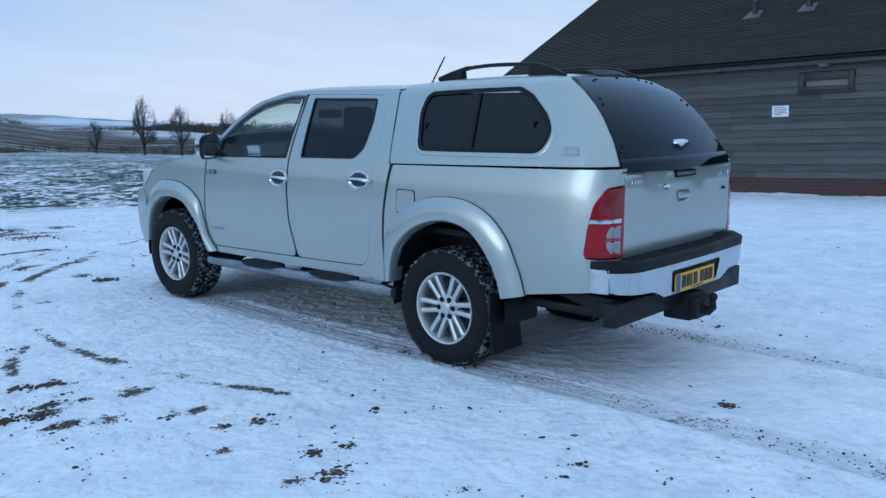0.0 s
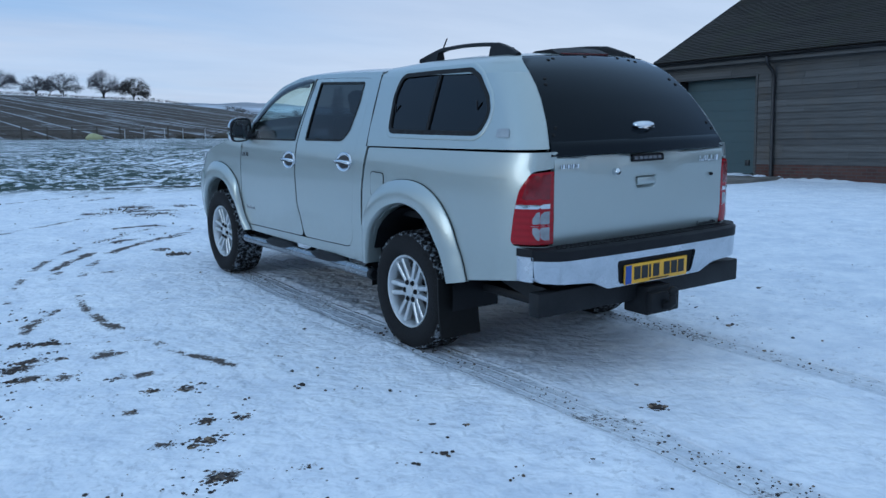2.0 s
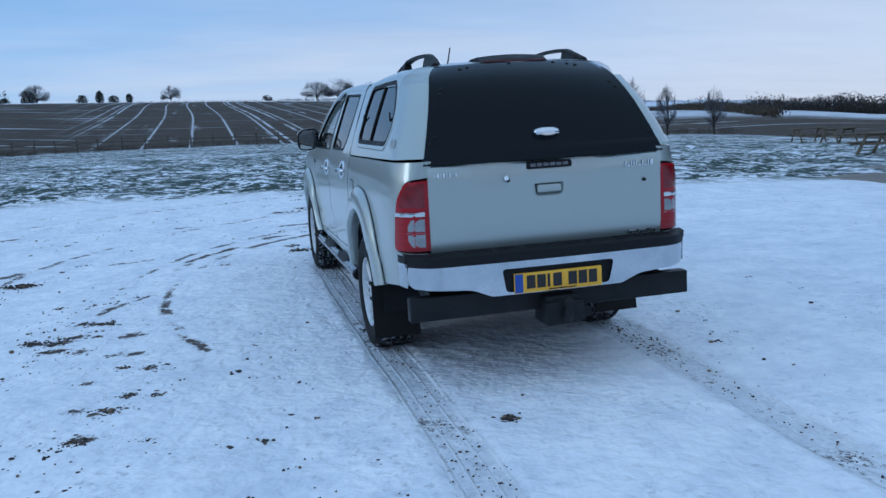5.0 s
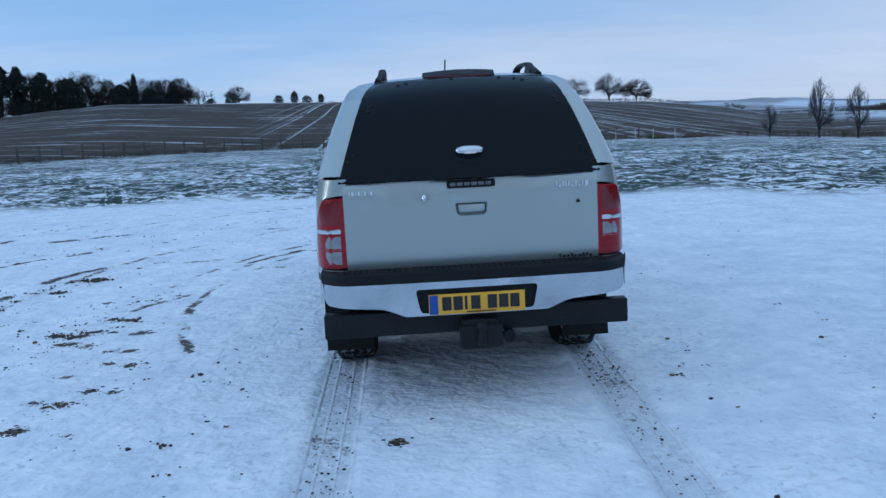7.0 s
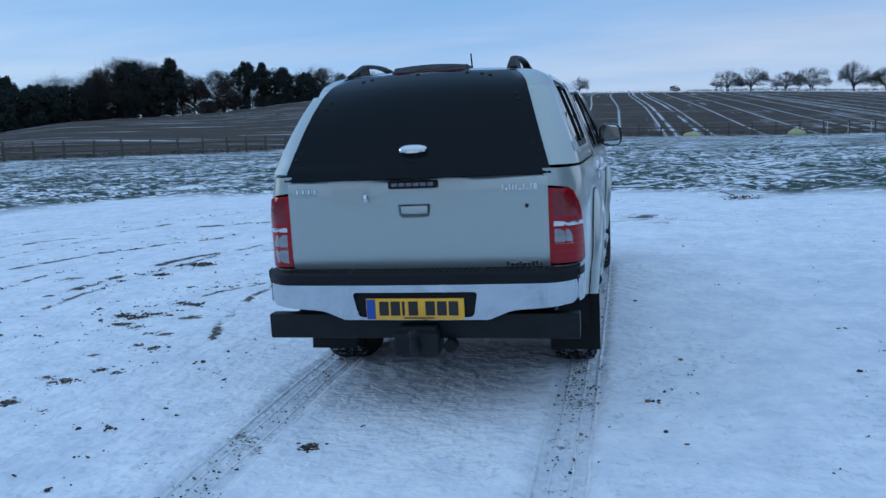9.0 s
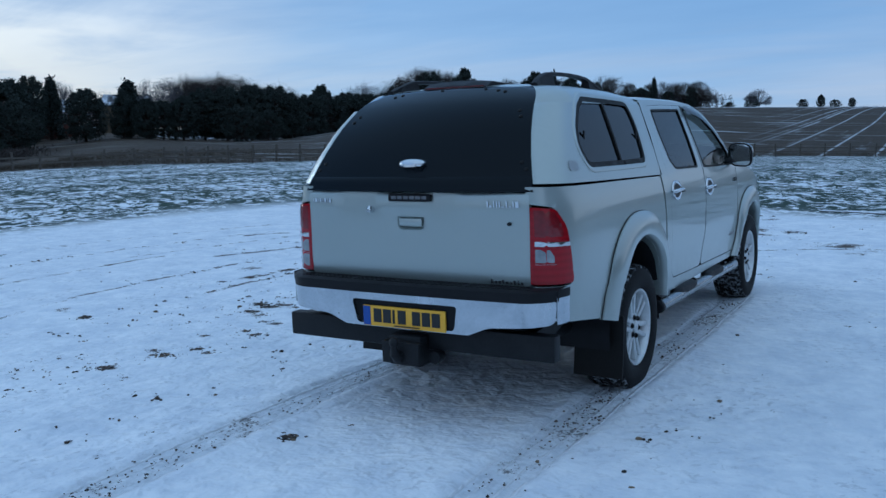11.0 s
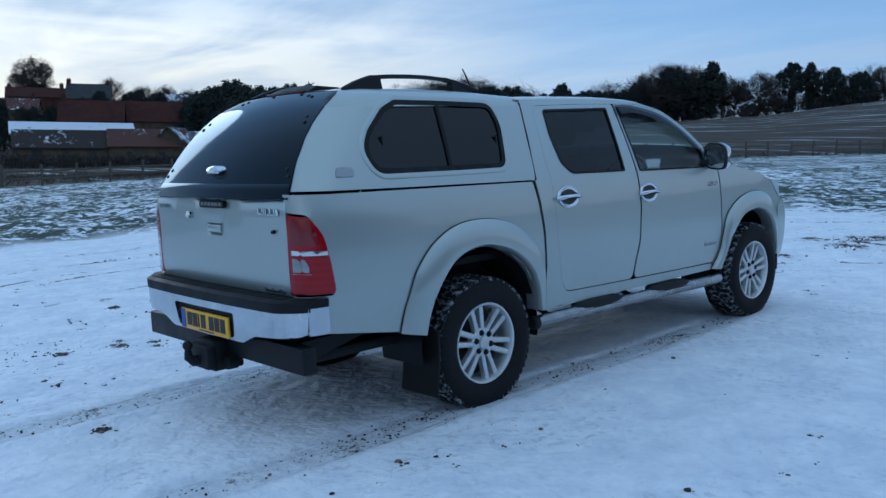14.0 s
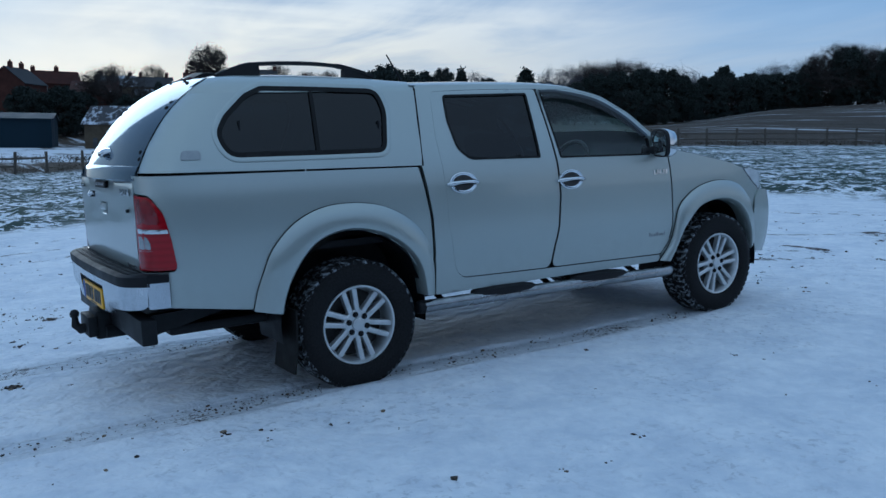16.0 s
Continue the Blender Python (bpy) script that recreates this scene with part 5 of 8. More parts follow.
def rest_of_truck(truck):
    # canopy roof
    bm = bmesh.new()
    ts = [-1, -0.98, -0.95, -0.9, -0.85, -0.8, -0.7, -0.6, -0.45, -0.3, -0.15, 0, 0.15, 0.3, 0.45, 0.6, 0.7, 0.8, 0.85, 0.9, 0.95, 0.98, 1]
    ys = steps(0.545, -0.60, 20)

    def roof_pt(y, t):
        p = canopy_roof(t, y)
        # towards the hatch the roof's end is cut along the glass edge
        return p

    rows = [[bm.verts.new(roof_pt(y, t)) for t in ts] for y in ys]
    last = []
    for t in ts:
        p = canopy_roof(t, -0.60)
        if p.z < 1.786:
            ye, xe = hatch_edge(p.z)
            last.append(bm.verts.new((math.copysign(xe + 0.002, t), ye + 0.002, p.z)))
        else:
            q = max(-1.0, min(1.0, p.x / 0.56))
            last.append(bm.verts.new((0.490 * q, -0.668 - 0.030 * (1 - q * q), 1.794 + 0.012 * (1 - q * q))))
    rows.append(last)
    for a, b in zip(rows, rows[1:]):
        for k in range(len(ts) - 1):
            bm.faces.new((a[k], a[k + 1], b[k + 1], b[k]))
    part("canopy_roof", bm, PAINT, truck)
    # canopy front bulkhead and bed floor, seen as dark mass through the glass
    part("bed_floor", boxed(-0.72, 0.72, -1.10, 0.48, 0.80, 0.84), TRIM, truck)
    bm = bmesh.new()
    edge = [(half_width(z) - 0.035, z) for z in (0.60, 0.9, 1.2, 1.35, 1.5, 1.65, 1.74)]
    for yy in (0.470, 0.490):
        bm.faces.new([bm.verts.new((x, yy, z)) for x, z in edge] + [bm.verts.new((-x, yy, z)) for x, z in reversed(edge)])
    part("canopy_front", bm, TRIM, truck)
    # plain underbody pans, added to keep light off the snow beneath the truck
    part("underbody", boxed(-0.62, 0.62, -1.02, 3.75, 0.40, 0.46, 0.02), STEEL, truck)
    part("sill_pan", boxed(-0.82, 0.82, 0.56, 2.50, 0.47, 0.52, 0.01), STEEL, truck)
    # the spare wheel slung under the bed
    bm = bmesh.new()
    lathe(bm, [(0.36, 0.20), (0.352, 0.26), (0.358, 0.33), (0.40, 0.375), (0.46, 0.384), (0.52, 0.375), (0.56, 0.33)], 40, "Z")
    for v in bm.verts:
        v.co.y -= 0.62
    part("spare_wheel", bm, SIDEWALL, truck, "spare tyre slung under the bed")
    part("chassis", boxed(-0.50, 0.50, -1.05, 3.5, 0.44, 0.58), STEEL, truck)
    bm = bmesh.new()
    tube(bm, [(-0.70, 0, HUB_Z), (0.70, 0, HUB_Z)], 0.05, 10)
    lathe(bm, [(-0.14, 0.05), (-0.08, 0.13), (0.08, 0.13), (0.14, 0.05)], 16, "X")
    for v in bm.verts[-64:]:
        v.co.z += HUB_Z
    part("rear_axle", bm, STEEL, truck)
    # frameless rear glass, bellied, with its black lower edge
    zs = [1.262, 1.275, 1.30, 1.33, 1.40, 1.47, 1.54, 1.60, 1.65, 1.70, 1.735, 1.765, 1.785, 1.79]
    ss = steps(-1, 1, 21)

    def hatch_pt(z, q, out=0.0):
        ye, xe = hatch_edge(z)
        belly = 0.050 * (1 - q * q)
        return Vector((xe * q, ye - belly * (1.0 - 0.35 * (z - 1.26) / 0.53) - 0.004 - out, z + 0.012 * (1 - q * q) * (z - 1.25) / 0.54))

    bm = grid_surface(bmesh.new(), zs, ss, hatch_pt)
    e = [e for e in bm.edges if len(e.link_faces) == 1]
    r = bmesh.ops.extrude_edge_only(bm, edges=e)
    for v in (g for g in r["geom"] if isinstance(g, bmesh.types.BMVert)):
        v.co.y += 0.018
    hatch = part("rear_hatch_glass", bm, BLACK_GLASS, truck, "frameless smoked rear glass")
    bm = bmesh.new()
    grid_surface(bm, [1.253, 1.258, 1.300, 1.326, 1.332], ss, lambda z, q: hatch_pt(z, q, 0.004 if 1.255 < z < 1.33 else -0.004))
    part("hatch_sill", bm, BLACK_GLASS, hatch, "folded lower edge of the smoked glass")
    for q, z in ((-0.93, 1.40), (-0.96, 1.365), (0.93, 1.40), (0.96, 1.365), (-0.88, 1.66), (-0.90, 1.63), (0.88, 1.66), (0.90, 1.63), (-0.60, 1.772), (-0.68, 1.765), (0.60, 1.772), (0.68, 1.765), (-0.10, 1.782), (0.45, 1.78)):
        bm = bmesh.new()
        lathe(bm, [(-0.010, 0.012), (0.0, 0.012), (0.004, 0.009), (0.006, 0.001)], 12, "Y")
        p = hatch_pt(z, q)
        n = (hatch_pt(z, q + 0.02) - p).cross(hatch_pt(z + 0.02, q) - p).normalized()
        n = n if n.y < 0 else -n
        m = Matrix.Translation(p) @ Vector((0, 1, 0)).rotation_difference(n).to_matrix().to_4x4()
        bmesh.ops.transform(bm, matrix=m, verts=bm.verts[:])
        part("hatch_bolt", bm, RUBBER, hatch)
    bm = bmesh.new()
    c = hatch_pt(1.398, 0.0)
    rows = []
    for o, f in ((0.004, 1.0), (-0.014, 1.0), (-0.030, 0.92), (-0.040, 0.70), (-0.043, 0.2)):
        rows.append([bm.verts.new((c.x + 0.005 + 0.078 * f * math.copysign(abs(math.cos(a)) ** 0.8, math.cos(a)), c.y + o + 0.5 * (0.024 * f * math.sin(a)) * 0.6, c.z + 0.026 * f * math.sin(a))) for a in (math.tau * k / 24 for k in range(24))])
    for a, b in zip(rows, rows[1:]):
        for k in range(24):
            bm.faces.new((a[k], a[(k + 1) % 24], b[(k + 1) % 24], b[k]))
    bm.faces.new(rows[-1])
    part("hatch_handle", bm, CHROME, hatch, "chrome turning handle")
    # high brake light
    bm = bmesh.new()
    rows = [[bm.verts.new((x, y, z + 0.012 * (1 - (x / 0.21) ** 2))) for x in steps(-0.21, 0.21, 9)] for y, z in ((-0.672, 1.795), (-0.668, 1.812), (-0.60, 1.842), (-0.46, 1.836), (-0.40, 1.815))]
    for a, b in zip(rows, rows[1:]):
        for k in range(8):
            bm.faces.new((a[k], a[k + 1], b[k + 1], b[k]))
    for k in (0, 8):
        bm.faces.new([r_[k] for r_ in rows])
    hb = part("high_brake_light", bm, TRIM, truck, "dark red high brake light in black housing")
    part("brake_lens", boxed(-0.19, 0.19, -0.682, -0.664, 1.808, 1.819, 0.003), DARK_RED, hb)
    # tailgate: a slightly bellied plate with a ledge along its top
    gate = rounded([(-0.690, 1.252, 0.01), (0.690, 1.252, 0.01), (0.690, 0.772, 0.015), (-0.690, 0.772, 0.015)], 0.01, 0.06)

    def gate_pt(x, z, out=0.0):
        y = lerp_table(z, [(0.77, -1.152), (0.80, -1.163), (0.90, -1.168), (1.00, -1.166), (1.16, -1.166), (1.20, -1.172), (1.235, -1.170), (1.252, -1.155)])
        return Vector((x, y - 0.012 * (1 - (x / 0.70) ** 2) - out, z))

    cup = rounded([(-0.088, 1.122, 0.012), (0.088, 1.122, 0.012), (0.082, 1.050, 0.03), (-0.082, 1.050, 0.03)], 0.012, 0.012)
    bm = bmesh.new()
    sheet(bm, gate, [cup], gate_pt, 0.07, lambda co: Vector((0, 0.03, 0)))
    tailgate = part("tailgate", bm, PAINT, truck)
    bm = bmesh.new()
    rows = [[bm.verts.new(gate_pt(p[0], p[1], o)) for p in lp] for lp, o in ((inset(cup, -0.004), 0.002), (cup, 0.003), (inset(cup, 0.006), -0.004), (inset(cup, 0.016), -0.016))]
    for a, b in zip(rows, rows[1:]):
        for k in range(len(a)):
            bm.faces.new((a[k], a[(k + 1) % len(a)], b[(k + 1) % len(a)], b[k]))
    bm.faces.new(rows[-1])
    handle = part("tailgate_handle", bm, PAINT, tailgate)
    part("handle_lever", boxed(-0.072, 0.072, -1.186, -1.165, 1.072, 1.112, 0.007), PAINT, handle)
    bm = bmesh.new()
    sheet(bm, rounded([(-0.130, 1.243, 0.012), (0.132, 1.243, 0.012), (0.132, 1.203, 0.012), (-0.130, 1.203, 0.012)], 0.012, 0.02), [], lambda x, z: gate_pt(x, z, 0.010), 0.03, lambda co: Vector((0, 0.02, 0)))
    third = part("tailgate_lamp", bm, TRIM, tailgate, "slim grey lamp strip in black surround")
    for k in range(6):
        part("lamp_cell", boxed(-0.112 + k * 0.038, -0.080 + k * 0.038, -1.194, -1.186, 1.214, 1.233, 0.003), SMOKED_LENS, third)
    bm = bmesh.new()
    tube(bm, [(-0.252, -1.17, 1.155), (-0.252, -1.20, 1.158), (-0.250, -1.212, 1.150)], [0.020, 0.020, 0.012], 12)
    part("camera_nub", bm, CHROME, tailgate, "small chrome camera housing")
    bm = bmesh.new()
    lathe(bm, [(-1.186, 0.001), (-1.186, 0.008), (-1.178, 0.010), (-1.17, 0.010)], 12, "Y")
    for v in bm.verts:
        v.co += Vector((0.583, 0, 1.096))
    part("lock_barrel", bm, STEEL, tailgate)
    bars("maker_badge", [(0.005, 0.022), (0.013, 0.022), (0.005, 0.022), (0.012, 0.022), (0.005, 0.022), (0.013, 0.022), (0.005, 0.022), (0.012, 0.022)], tailgate, lambda u, h: gate_pt(-0.655 + u, 1.190 + h, 0.003), CHROME)
    bars("model_badge", [(0.007, 0.032), (0.013, 0.012), (0.007, 0.032), (0.008, 0.032), (0.007, 0.032), (0.016, 0.008), (0.007, 0.032), (0.014, 0.008), (0.007, 0.032), (0.018, 0.032)], tailgate, lambda u, h: gate_pt(0.462 + u, 1.178 + h, 0.003), CHROME)
    bars("trim_badge", [(0.010, 0.024), (0.016, 0.015), (0.014, 0.015), (0.010, 0.022), (0.016, 0.015), (0.012, 0.015), (0.014, 0.022), (0.010, 0.022), (0.014, 0.015)], tailgate, lambda u, h: gate_pt(0.472 + u, 0.790 + h, 0.003), CHROME)
    # rear bumper: plan curve, chrome face, black step on top
    def bump_pt(x, z, out=0.0):
        a = abs(x) / 0.83
        y = -1.292 + 0.030 * a * a + 0.10 * max(0, (a - 0.80) / 0.20) ** 2.2
        low = 0.012 * max(0, (0.66 - z) / 0.12)
        return Vector((x, y + low - out, z))

    face = rounded([(-0.832, 0.738, 0.01), (-0.30, 0.745), (0.30, 0.745), (0.832, 0.738, 0.01), (0.822, 0.600, 0.04), (0.50, 0.578, 0.2), (0.385, 0.530, 0.06), (-0.385, 0.530, 0.06), (-0.50, 0.578, 0.2), (-0.822, 0.600, 0.04)], 0.02, 0.04)
    notch = rounded([(-0.330, 0.678, 0.02), (0.330, 0.678, 0.02), (0.305, 0.545, 0.03), (-0.305, 0.545, 0.03)], 0.02, 0.03)
    bm = bmesh.new()
    sheet(bm, face, [notch], bump_pt, 0.045, lambda co: Vector((0, 0.035, 0)))
    bumper = part("rear_bumper", bm, DULL_CHROME, truck, "chrome rear bumper with salt film")
    for s in (1, -1):
        bm = bmesh.new()
        grid_surface(bm, [0.602, 0.66, 0.715, 0.738], steps(0, 1, 8), lambda z, f: Vector((s * (0.832 + 0.022 * math.sin(f * 1.6)), -1.165 + 0.105 * f, z)))
        part("bumper_end", bm, DULL_CHROME, bumper)
        bm = bmesh.new()
        grid_surface(bm, [0.736, 0.768, 0.779], steps(0, 1, 8), lambda z, f: Vector((s * (0.838 + 0.020 * math.sin(f * 1.6)), -1.166 + 0.105 * f, z)))
        part("step_end", bm, TRIM, bumper)
    bm = bmesh.new()
    xs = steps(-0.838, 0.838, 34)
    prof = [(0.005, 0.717), (0.008, 0.768), (-0.012, 0.778), (-0.060, 0.780), (-0.150, 0.779)]
    rows = [[bm.verts.new(bump_pt(x, 0.74) + Vector((0, -o, z - 0.74))) for x in xs] for o, z in prof]
    for a, b in zip(rows, rows[1:]):
        for k in range(len(xs) - 1):
            bm.faces.new((a[k], a[k + 1], b[k + 1], b[k]))
    pad = part("bumper_step", bm, TRIM, bumper, "ribbed black step pad")
    for x0, x1 in ((-0.72, -0.36), (-0.34, 0.34), (0.36, 0.72)):
        for r_ in range(3):
            bm = bmesh.new()
            n = int((x1 - x0) / 0.03)
            for k in range(n):
                xx = x0 + (k + 0.5) * (x1 - x0) / n
                yy = bump_pt(xx, 0.74).y + 0.03 + r_ * 0.035
                box(bm, xx - 0.010, xx + 0.010, yy, yy + 0.022, 0.776, 0.7825)
            part("rib", bm, TRIM, pad, smooth=False)
    part("plate_recess", boxed(-0.34, 0.34, -1.262, -1.235, 0.53, 0.69, 0.01), TRIM, bumper)
    # number plate: characters are plain bars
    plate = part("number_plate", boxed(-0.262, 0.258, -1.284, -1.270, 0.533, 0.645, 0.004), YELLOW, bumper, "yellow rear number plate")
    part("blue_strip", boxed(-0.258, -0.212, -1.2862, -1.282, 0.537, 0.641), EU_BLUE, plate, smooth=False)
    x = -0.190
    for w, gap in ((0.050, 0.011), (0.050, 0.011), (0.014, 0.020), (0.050, 0.040), (0.050, 0.011), (0.050, 0.011), (0.050, 0)):
        part("plate_bar", boxed(x, x + w, -1.2868, -1.282, 0.556, 0.630), INK, plate, smooth=False)
        x += w + gap
    part("maker_bar", boxed(-0.06, 0.10, -1.2862, -1.282, 0.540, 0.546), INK, plate, smooth=False)
    # black steel beam under the bumper, tow bar
    beam = part("tow_beam", boxed(-0.835, 0.835, -1.215, -1.135, 0.415, 0.548, 0.008), STEEL, truck, "black steel under-run beam")
    for s in (1, -1):
        bm = bmesh.new()
        v = [bm.verts.new((s * 0.70, y, z)) for y, z in ((-1.14, 0.545), (-0.72, 0.56), (-0.76, 0.52), (-1.14, 0.43))] + [bm.verts.new((s * 0.64, y, z)) for y, z in ((-1.14, 0.545), (-0.72, 0.56), (-0.76, 0.52), (-1.14, 0.43))]
        bm.faces.new(v[:4])
        bm.faces.new(v[4:])
        for k in range(4):
            bm.faces.new((v[k], v[(k + 1) % 4], v[4 + (k + 1) % 4], v[4 + k]))
        part("beam_bracket", bm, STEEL, beam)
    hitch = part("tow_hitch", boxed(-0.09, 0.11, -1.30, -1.12, 0.335, 0.50, 0.012), STEEL, truck, "black tow hitch with ball")
    bm = bmesh.new()
    tube(bm, [(0.01, -1.29, 0.40), (0.01, -1.37, 0.395), (0.01, -1.395, 0.42), (0.01, -1.395, 0.47)], [0.030, 0.030, 0.024, 0.016], 12)
    bmesh.ops.create_uvsphere(bm, u_segments=14, v_segments=10, radius=0.027, matrix=Matrix.Translation((0.01, -1.395, 0.485)))
    part("tow_ball", bm, STEEL, hitch)
    part("hitch_plate", boxed(-0.105, 0.125, -1.345, -1.29, 0.355, 0.475, 0.008), STEEL, hitch)
    bm = bmesh.new()
    tube(bm, [(0.17, -1.20, 0.385), (0.17, -1.26, 0.385)], 0.035, 12)
    part("tow_socket", bm, STEEL, hitch)
    # fuel flap on the left bed side
    bm = bmesh.new()
    sheet(bm, rounded([(0.240, 1.085, 0.03), (0.395, 1.088, 0.03), (0.395, 0.935, 0.03), (0.240, 0.945, 0.03)], 0.03, 0.02), [], lambda u, z: side_point(u, z, -1, 0.004), 0.06, lambda co: Vector((0.012, 0, 0)))
    part("fuel_flap", bm, PAINT, truck)
    # a flat dark ring on the paint stands for the shaded gap round the flap
    bm = bmesh.new()
    lp = rounded([(0.234, 1.091, 0.03), (0.401, 1.094, 0.03), (0.401, 0.929, 0.03), (0.234, 0.939, 0.03)], 0.03, 0.02)
    sheet(bm, lp, [inset(lp, 0.007)], lambda u, z: side_point(u, z, -1, 0.0015), 0.06)
    part("flap_gap", bm, RUBBER, truck)
    # cab roof with windscreen, bonnet, cab back
    def cab_pt(y, t):
        a = abs(t)
        edge = lerp_table(y, [(0.5, 1.735), (1.0, 1.742), (1.5, 1.738), (1.762, 1.723), (2.05, 1.655), (2.27, 1.530), (2.44, 1.382)])
        xe = half_width(edge)
        x = lerp_table(a, [(0, 0), (0.5, 0.45), (0.75, 0.74), (0.9, 0.93), (1, 1)]) * xe
        k = lerp_table(a, [(0, 1), (0.5, 0.9), (0.75, 0.68), (0.9, 0.36), (1, 0)])
        return Vector((math.copysign(x, t), y, edge + 0.042 * k))

    bm = grid_surface(bmesh.new(), steps(0.525, 1.80, 12), steps(-1, 1, 25), cab_pt)
    part("cab_roof", bm, PAINT, truck)
    bm = grid_surface(bmesh.new(), steps(0.60, 1.80, 8), steps(-0.93, 0.93, 13), lambda y, t: cab_pt(y, t) - Vector((0, 0, 0.030)))
    part("headlining", bm, HEADLINING, truck, "pale cloth headlining")
    bm = bmesh.new()
    rows = []
    for f in steps(0, 1, 8):
        y0 = 1.80 + (2.46 - 1.80) * f
        row = []
        for t in steps(-0.97, 0.97, 15):
            p = cab_pt(y0, t)
            row.append(bm.verts.new((p.x, y0 + 0.26 * f * (1 - t * t), p.z - 0.12 * f * (1 - t * t) * f)))
        rows.append(row)
    for a, b in zip(rows, rows[1:]):
        for k in range(14):
            bm.faces.new((a[k], a[k + 1], b[k + 1], b[k]))
    part("windscreen", bm, CLEAR_GLASS, truck)

    def bonnet_pt(u, t):
        side = side_point(u, lerp_table(u, [(2.45, 1.372), (2.612, 1.262), (2.90, 1.205), (3.20, 1.140), (3.365, 1.085), (3.75, 1.03)]), 1)
        k = 1 - abs(t) ** 3
        return Vector((side.x * t, side.y + 0.10 * (1 - t * t) * max(0, u - 2.9), side.z + 0.055 * k))

    bm = grid_surface(bmesh.new(), steps(2.47, 3.75, 14), steps(-1, 1, 21), bonnet_pt)
    part("bonnet", bm, PAINT, truck)
    part("grille", boxed(-0.50, 0.50, 3.80, 3.89, 0.84, 1.05, 0.02), DULL_CHROME, truck)
    # aerial on the cab roof
    bm = bmesh.new()
    tube(bm, [(-0.008, 0.872, 1.770), (-0.008, 0.862, 1.80)], [0.016, 0.010], 10)
    tube(bm, [(-0.008, 0.862, 1.80), (0.0, 0.744, 1.985)], [0.0065, 0.005], 8)
    part("aerial", bm, TRIM, truck)
    # interior
    part("cab_floor", boxed(-0.78, 0.78, 0.56, 2.5, 0.58, 0.64), CABIN, truck)
    part("cab_back", boxed(-0.80, 0.80, 0.555, 0.575, 0.60, 1.30), CABIN, truck)
    dash = bmesh.new()
    box(dash, -0.76, 0.76, 2.18, 2.62, 0.86, 1.205, 0.05, 3)
    part("dashboard", dash, CABIN, truck)
    for x in (-0.40, 0.40):
        bm = bmesh.new()
        box(bm, x - 0.25, x + 0.25, 1.42, 1.93, 0.70, 0.90, 0.06, 3)
        seat = part("front_seat", bm, SEAT, truck)
        bm = bmesh.new()
        box(bm, x - 0.24, x + 0.24, -0.06, 0.07, 0.0, 0.60, 0.05, 3)
        bmesh.ops.transform(bm, matrix=pose(0, 1.42, 0.84, 14, 0, 0), verts=bm.verts[:])
        part("seat_back", bm, SEAT, seat)
        bm = bmesh.new()
        box(bm, x - 0.13, x + 0.13, 1.20, 1.30, 1.44, 1.62, 0.04, 3)
        part("headrest", bm, SEAT, seat)
    bm = bmesh.new()
    box(bm, -0.70, 0.70, 0.70, 1.20, 0.70, 0.92, 0.05, 2)
    bench = part("rear_bench", bm, SEAT, truck)
    part("bench_back", boxed(-0.70, 0.70, 0.60, 0.72, 0.88, 1.42, 0.04), SEAT, bench)
    for x in (-0.42, 0.42):
        part("rear_headrest", boxed(x - 0.13, x + 0.13, 0.60, 0.69, 1.42, 1.58, 0.03), SEAT, bench)
    bm = bmesh.new()
    ring = [Vector((0.40 + 0.185 * math.cos(a), 2.02 + 0.07 * math.sin(a), 1.17 + 0.170 * math.sin(a))) for a in (math.tau * k / 28 for k in range(29))]
    tube(bm, ring, 0.016, 8, False)
    wheel = part("steering_wheel", bm, CABIN, truck)
    bm = bmesh.new()
    tube(bm, [(0.40, 2.03, 1.165), (0.40, 2.20, 1.10)], [0.07, 0.04], 12)
    box(bm, 0.235, 0.565, 2.015, 2.035, 1.145, 1.185, 0.005)
    part("wheel_boss", bm, CABIN, wheel)
    part("rear_view_mirror", boxed(-0.12, 0.12, 2.00, 2.04, 1.53, 1.60, 0.015), TRIM, truck)


PEWTER = mottled("pewter", (0.30, 0.32, 0.33), (0.38, 0.40, 0.41), 20, 0.45, 0.6)
SMOKED_LENS = mottled("smoked_lens", (0.10, 0.10, 0.11), (0.18, 0.18, 0.19), 30, 0.2)
SMOKE = glass_material("smoked_deflector", (0.16, 0.17, 0.18))
DECAL = mottled("grey_decal", (0.20, 0.21, 0.22), (0.28, 0.29, 0.30), 30, 0.4)
the_truck = build_truck()

# ---- the boarded building ----
WX, WN, WS = 14.3, 10.92, -14.0
EAVE_X, EAVE_Z, PITCH = 14.00, 3.06, 0.515


def wood_material():
    m = Nodes("weathered_boards")
    at = m.coords("Object", (1, 1, 1))
    streak = m.noise(m.world((2, 0.6, 14)), 2.0, 6, 0.65)
    blot = m.noise(m.world(), 1.1, 4)
    r = m.rand()
    tone = m.math("ADD", m.math("MULTIPLY", r, 0.28), m.math("MULTIPLY", streak, 0.72))
    col = m.mix(m.ramp(tone, 0.25, 0.75), (0.046, 0.046, 0.046), (0.124, 0.123, 0.120))
    col = m.mix(m.ramp(blot, 0.55, 0.75, 0.0, 0.4), col, (0.11, 0.085, 0.06))
    return m.set(color=col, rough=0.85, normal=m.bump(streak, 0.4, 0.006))


